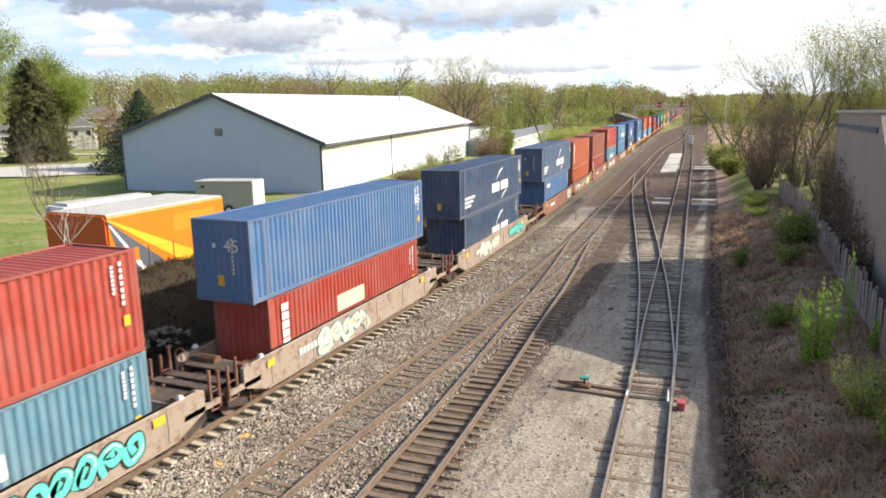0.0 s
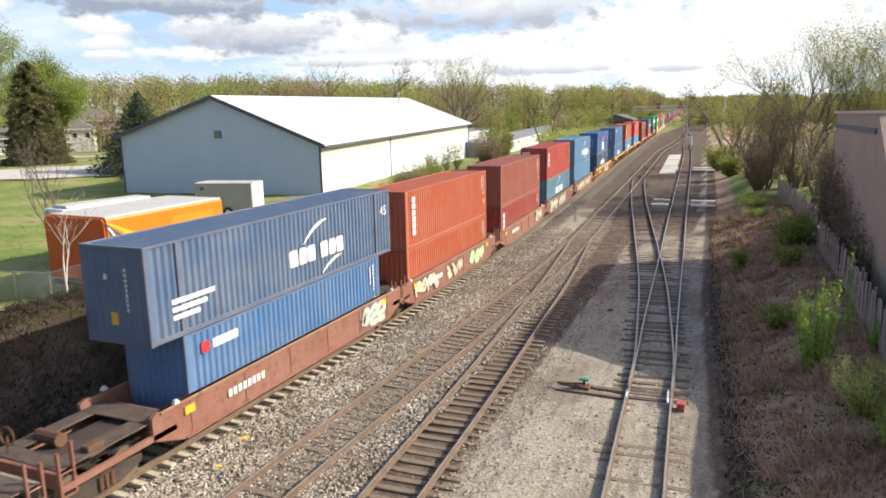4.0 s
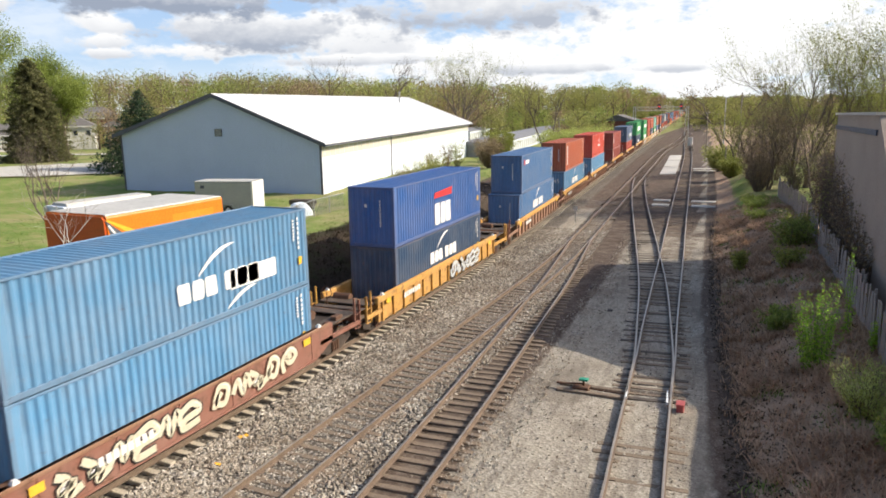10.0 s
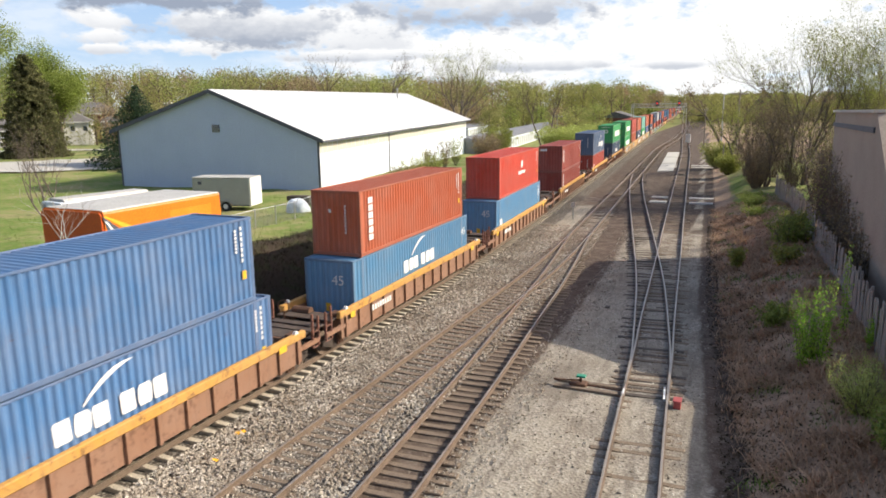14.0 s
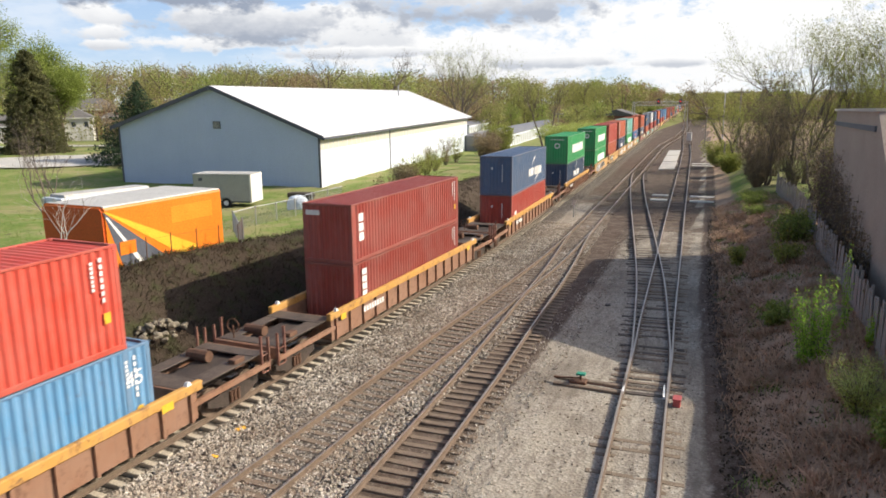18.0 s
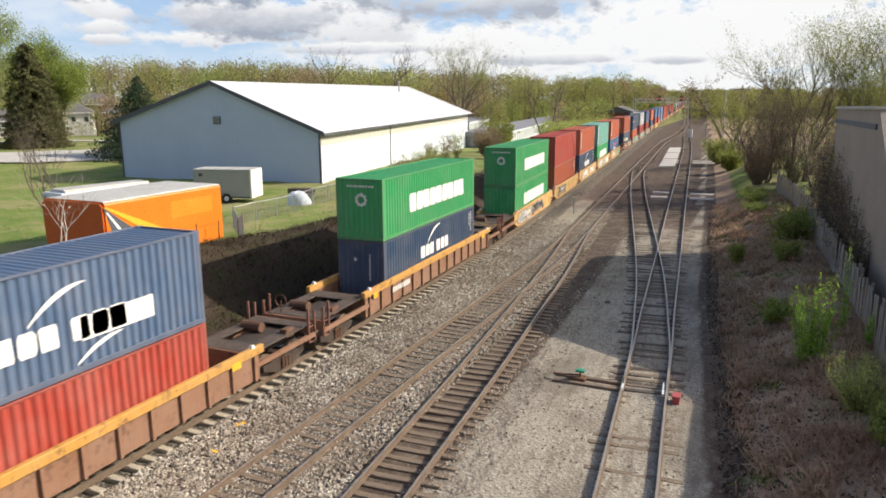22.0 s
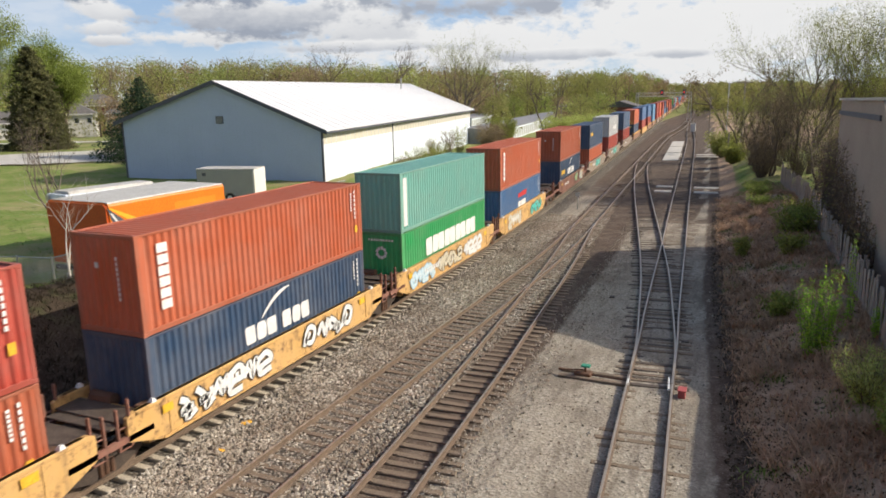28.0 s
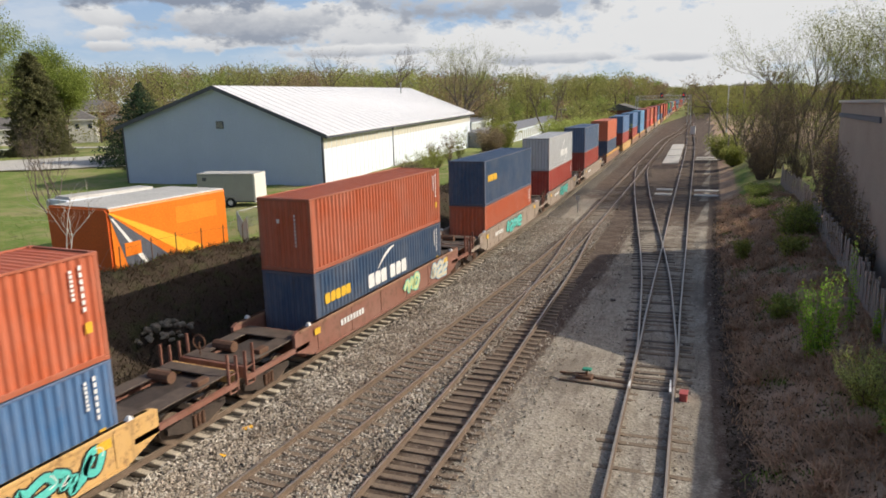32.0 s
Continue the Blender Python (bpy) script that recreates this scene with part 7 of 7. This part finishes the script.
def switch_stand():
    s = thing("switch_stand", pose(11.26, 6.82, BED), "low rusty switch stand with a green target", "switch stand")
    part("base", Build().box(-0.3, 0.3, -0.22, 0.22, 0.0, 0.2, bev=0.03), M["rust_steel"], s)
    part("throw_lever", Build().tube((-0.75, -0.05, 0.2), (0.1, 0.0, 0.28), 0.03, n=6).box(-0.9, -0.7, -0.08, 0.0, 0.17, 0.24), M["rust_steel"], s)
    part("spindle", Build().tube((0.08, 0, 0.18), (0.08, 0, 0.42), 0.04, n=8), M["rust_steel"], s)
    part("target", Build().box(-0.08, 0.26, -0.13, 0.13, 0.4, 0.47, bev=0.03), M["green_mark"], s, "small green target")
    part("head_tie", Build().box(-0.85, 1.6, 0.18, 0.4, -0.06, 0.1, bev=0.02), M["tie"], s)
    part("head_tie", Build().box(-0.85, 1.6, -0.4, -0.18, -0.06, 0.1, bev=0.02), M["tie"], s)
    part("connecting_rod", Build().tube((0.2, 0.0, 0.12), (1.7, -0.1, 0.12), 0.025, n=6), M["rust_steel"], s)
    b = thing("switch_machine", pose(14.75, 6.25, BED), "small faded red box beside the turnout rail", "switch box")
    part("box", Build().box(-0.12, 0.12, -0.2, 0.2, 0.0, 0.26, bev=0.02), M["red_box"], b)
    part("lid", Build().box(-0.14, 0.14, -0.22, 0.22, 0.26, 0.3, bev=0.012), M["red_box"], b)
    r = thing("relay_cabinet", pose(2.9, 175, BED), "small white relay cabinet beside the turnout", "cabinet")
    part("body", Build().box(-0.6, 0.6, -0.5, 0.5, 0, 2.0, bev=0.04), M["siding"], r)
    part("roof", Build().box(-0.7, 0.7, -0.6, 0.6, 2.0, 2.1, bev=0.03), M["roof_grey"], r)
    g = thing("signal_post", pose(2.55, 44.5, BED), "short grey marker post beside the main line", "marker post")
    part("post", Build().tube((0, 0, 0), (0, 0, 1.5), 0.06, n=8), M["chrome"], g)
    part("plate", Build().box(-0.2, 0.2, -0.08, -0.06, 1.1, 1.5), M["roof_grey"], g)


switch_stand()


def litter():
    rnd = random.Random(3)
    for x, y, s, mat, lab in ((2.13, -0.87, 0.2, "orange_light", "small yellowish scrap of board on the ballast"), (2.6, -2.6, 0.12, "orange_light", "small yellowish scrap of board on the ballast"),
                              (18.2, 4.9, 0.16, "white", "scrap of white litter on the bank"), (21.0, 5.3, 0.2, "white", "scrap of white litter on the bank"), (15.9, 31.0, 0.16, "white", "scrap of white litter on the bank"),
                              (16.3, 31.6, 0.2, "white", "scrap of white litter on the bank"), (8.6, 22.0, 0.3, "steel_dark", "rusty scrap of iron on the gravel"), (10.4, 17.5, 0.25, "steel_dark", "rusty scrap of iron on the gravel")):
        o = thing("scrap", pose(x, y, ground_z(x, y) + 0.01, rnd.uniform(-8, 8), rnd.uniform(-8, 8), rnd.uniform(0, 180)), lab, "scrap")
        part("piece", Build().prism([(-s, -s * 0.5), (s * 0.8, -s * 0.6), (s, s * 0.3), (-s * 0.6, s * 0.55)], "z", 0, 0.03), M[mat], o)


litter()


def ballast_stones():
    """Loose broken stone on the beds of the near tracks."""
    rnd = random.Random(9)
    b = Build()
    oct_f = [(0, 2, 4), (2, 1, 4), (1, 3, 4), (3, 0, 4), (2, 0, 5), (1, 2, 5), (3, 1, 5), (0, 3, 5)]
    placed = 0
    while placed < 46000:
        y = -7 + 48 * rnd.random() ** 1.9
        band = rnd.random()
        xr = rnd.uniform(1.35, 4.2) if band < 0.5 else (rnd.uniform(5.5, 7.2) if band < 0.76 else (rnd.uniform(4.2, 6.0) if band < 0.88 else (rnd.uniform(8.6, 10.2) if band < 0.95 else rnd.uniform(9, 15.5))))
        x = xr + main_x(y)
        s = rnd.uniform(0.022, 0.055) * (1.15 if band < 0.68 else 0.85)
        z = max(ground_z(x, y), BED) + s * 0.4
        c = [Vector((rnd.gauss(0, 0.3), rnd.gauss(0, 0.3), rnd.gauss(0, 0.3))) for _ in range(6)]
        base = [(s, 0, 0), (-s, 0, 0), (0, s, 0), (0, -s, 0), (0, 0, s * 0.7), (0, 0, -s * 0.7)]
        b.add([(x + p[0] + q.x * s, y + p[1] + q.y * s, z + p[2] + q.z * s) for p, q in zip(base, c)], oct_f)
        placed += 1
    tagged(new("ballast_stones", b.mesh("ballast_stones", M["stones"])), "loose broken grey and tan ballast stones", "ballast", kind="stuff")


ballast_stones()


def grasses():
    rnd = random.Random(21)
    dry, green, weeds = Build(), Build(), Build()

    def blade(b, x, y, h, lean):
        z = ground_z(x, y) - 0.02
        a = rnd.uniform(0, 6.28)
        dx, dy = math.cos(a), math.sin(a)
        w = h * 0.045 + 0.006
        k = lean * h
        b.add([(x - dy * w, y + dx * w, z), (x + dy * w, y - dx * w, z), (x + dx * k * 0.4 + dy * w * 0.7, y + dy * k * 0.4 - dx * w * 0.7, z + h * 0.6), (x + dx * k * 0.4 - dy * w * 0.7, y + dy * k * 0.4 + dx * w * 0.7, z + h * 0.6),
               (x + dx * k, y + dy * k, z + h * 0.8)], [(0, 1, 2, 3), (3, 2, 4)])
    for _ in range(6500):
        y = -8 + 62 * rnd.random() ** 1.5
        e = interp(y, EDGE)
        x = e + rnd.uniform(0.5, 7.0)
        n = noise.noise(Vector((x * 0.6, y * 0.4, 5)))
        b = green if n > 0.28 else dry
        for _ in range(5):
            blade(b, x + rnd.gauss(0, 0.12), y + rnd.gauss(0, 0.12), rnd.uniform(0.1, 0.34) * (1.0 if b is dry else 0.7), rnd.uniform(0.3, 1.3))
    for _ in range(420):
        y = -8 + 60 * rnd.random() ** 1.5
        x = interp(y, EDGE) + rnd.uniform(0.8, 6.5)
        for _ in range(26):
            blade(dry, x + rnd.gauss(0, 0.16), y + rnd.gauss(0, 0.16), rnd.uniform(0.2, 0.55), rnd.uniform(0.6, 2.0))
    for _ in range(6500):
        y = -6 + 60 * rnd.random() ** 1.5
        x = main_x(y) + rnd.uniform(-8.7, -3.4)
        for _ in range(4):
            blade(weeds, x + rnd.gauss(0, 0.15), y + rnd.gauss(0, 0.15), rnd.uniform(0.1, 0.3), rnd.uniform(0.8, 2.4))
    for _ in range(5000):
        y = -4 + 70 * rnd.random() ** 1.2
        x = main_x(y) - 8.3 - 30 * rnd.random() ** 1.5
        for _ in range(3):
            blade(green, x + rnd.gauss(0, 0.2), y + rnd.gauss(0, 0.2), rnd.uniform(0.08, 0.22), rnd.uniform(0.2, 0.9))
    dead = Build()
    for _ in range(15000):
        y = -8 + 55 * rnd.random() ** 1.5
        x = interp(y, EDGE) + 0.15 + abs(rnd.gauss(0.8, 2.2))
        leaves(dead, Vector((x, y, ground_z(x, y) + 0.03)), 0.03, 1, rnd.uniform(0.03, 0.08), rnd)
    tagged(new("dead_leaves", dead.mesh("dead_leaves", M["weeds"])), "scattered dark dead leaves on the bank", "dead leaves", kind="stuff")
    tagged(new("dry_grass", dry.mesh("dry_grass", M["dry_grass"])), "matted dry straw-coloured grass on the banks", "dry grass", kind="stuff")
    tagged(new("weeds", weeds.mesh("weeds", M["weeds"])), "dark brown dead weeds on the bank behind the train, darkened for its shade", "weeds", kind="stuff")
    tagged(new("grass", green.mesh("grass", M["green_grass"])), "short fresh green grass and weeds", "grass", kind="stuff")


grasses()


def street():
    """Pale street and driveway beyond the grass."""
    for pts, k0, k1, nm, lab in (([(-128, -10), (-110, 20), (-92, 42), (-85, 53), (-79, 62), (-68, 80), (-60, 96)], -15.0, 3.5, "road", "pale dusty concrete street beyond the grass"),
                                 ([(-150, 40), (-120, 78), (-108, 90), (-92, 108), (-80, 122)], -3.0, 3.0, "driveway", "pale concrete driveway before the houses")):
        line = [p.to_2d() for p in resample(pts, 2.0)]
        vs, fs = [], []
        for i, p in enumerate(line):
            d = (line[min(i + 1, len(line) - 1)] - line[max(i - 1, 0)]).normalized()
            n = Vector((-d.y, d.x))
            for k in range(5):
                q = p + n * (k0 + (k1 - k0) * k / 4 + (0.8 * noise.noise(Vector((p.x * 0.2, p.y * 0.2, k))) if k in (0, 4) else 0))
                vs.append((q.x, q.y, ground_z(q.x, q.y) + 0.14))
            if i:
                fs += [(5 * i - 5 + k, 5 * i - 4 + k, 5 * i + k + 1, 5 * i + k) for k in range(4)]
        tagged(new(nm, mesh_from(nm, vs, fs, M["concrete"])), lab, "road", kind="structure")


street()


def motions():
    """The train rolls towards the bridge at a steady pace."""
    lo, hi = CURVE_FROM, CURVE_FROM + CURVE_MAX / CURVE_RATE
    for ob, mid, z in TRAIN:
        times = {0.0, 32.0}
        for k in range(9):
            t = (mid - (lo - 4 + (hi - lo + 8) * k / 8)) / SPEED
            if 0 < t < 32:
                times.add(round(t * FPS) / FPS)
        rows = []
        for t in sorted(times):
            x, y, h = line_at(mid - SPEED * t)
            rows.append((t, pose(x, y, z, 0, 0, math.degrees(h))))
        walk(ob, rows)


motions()
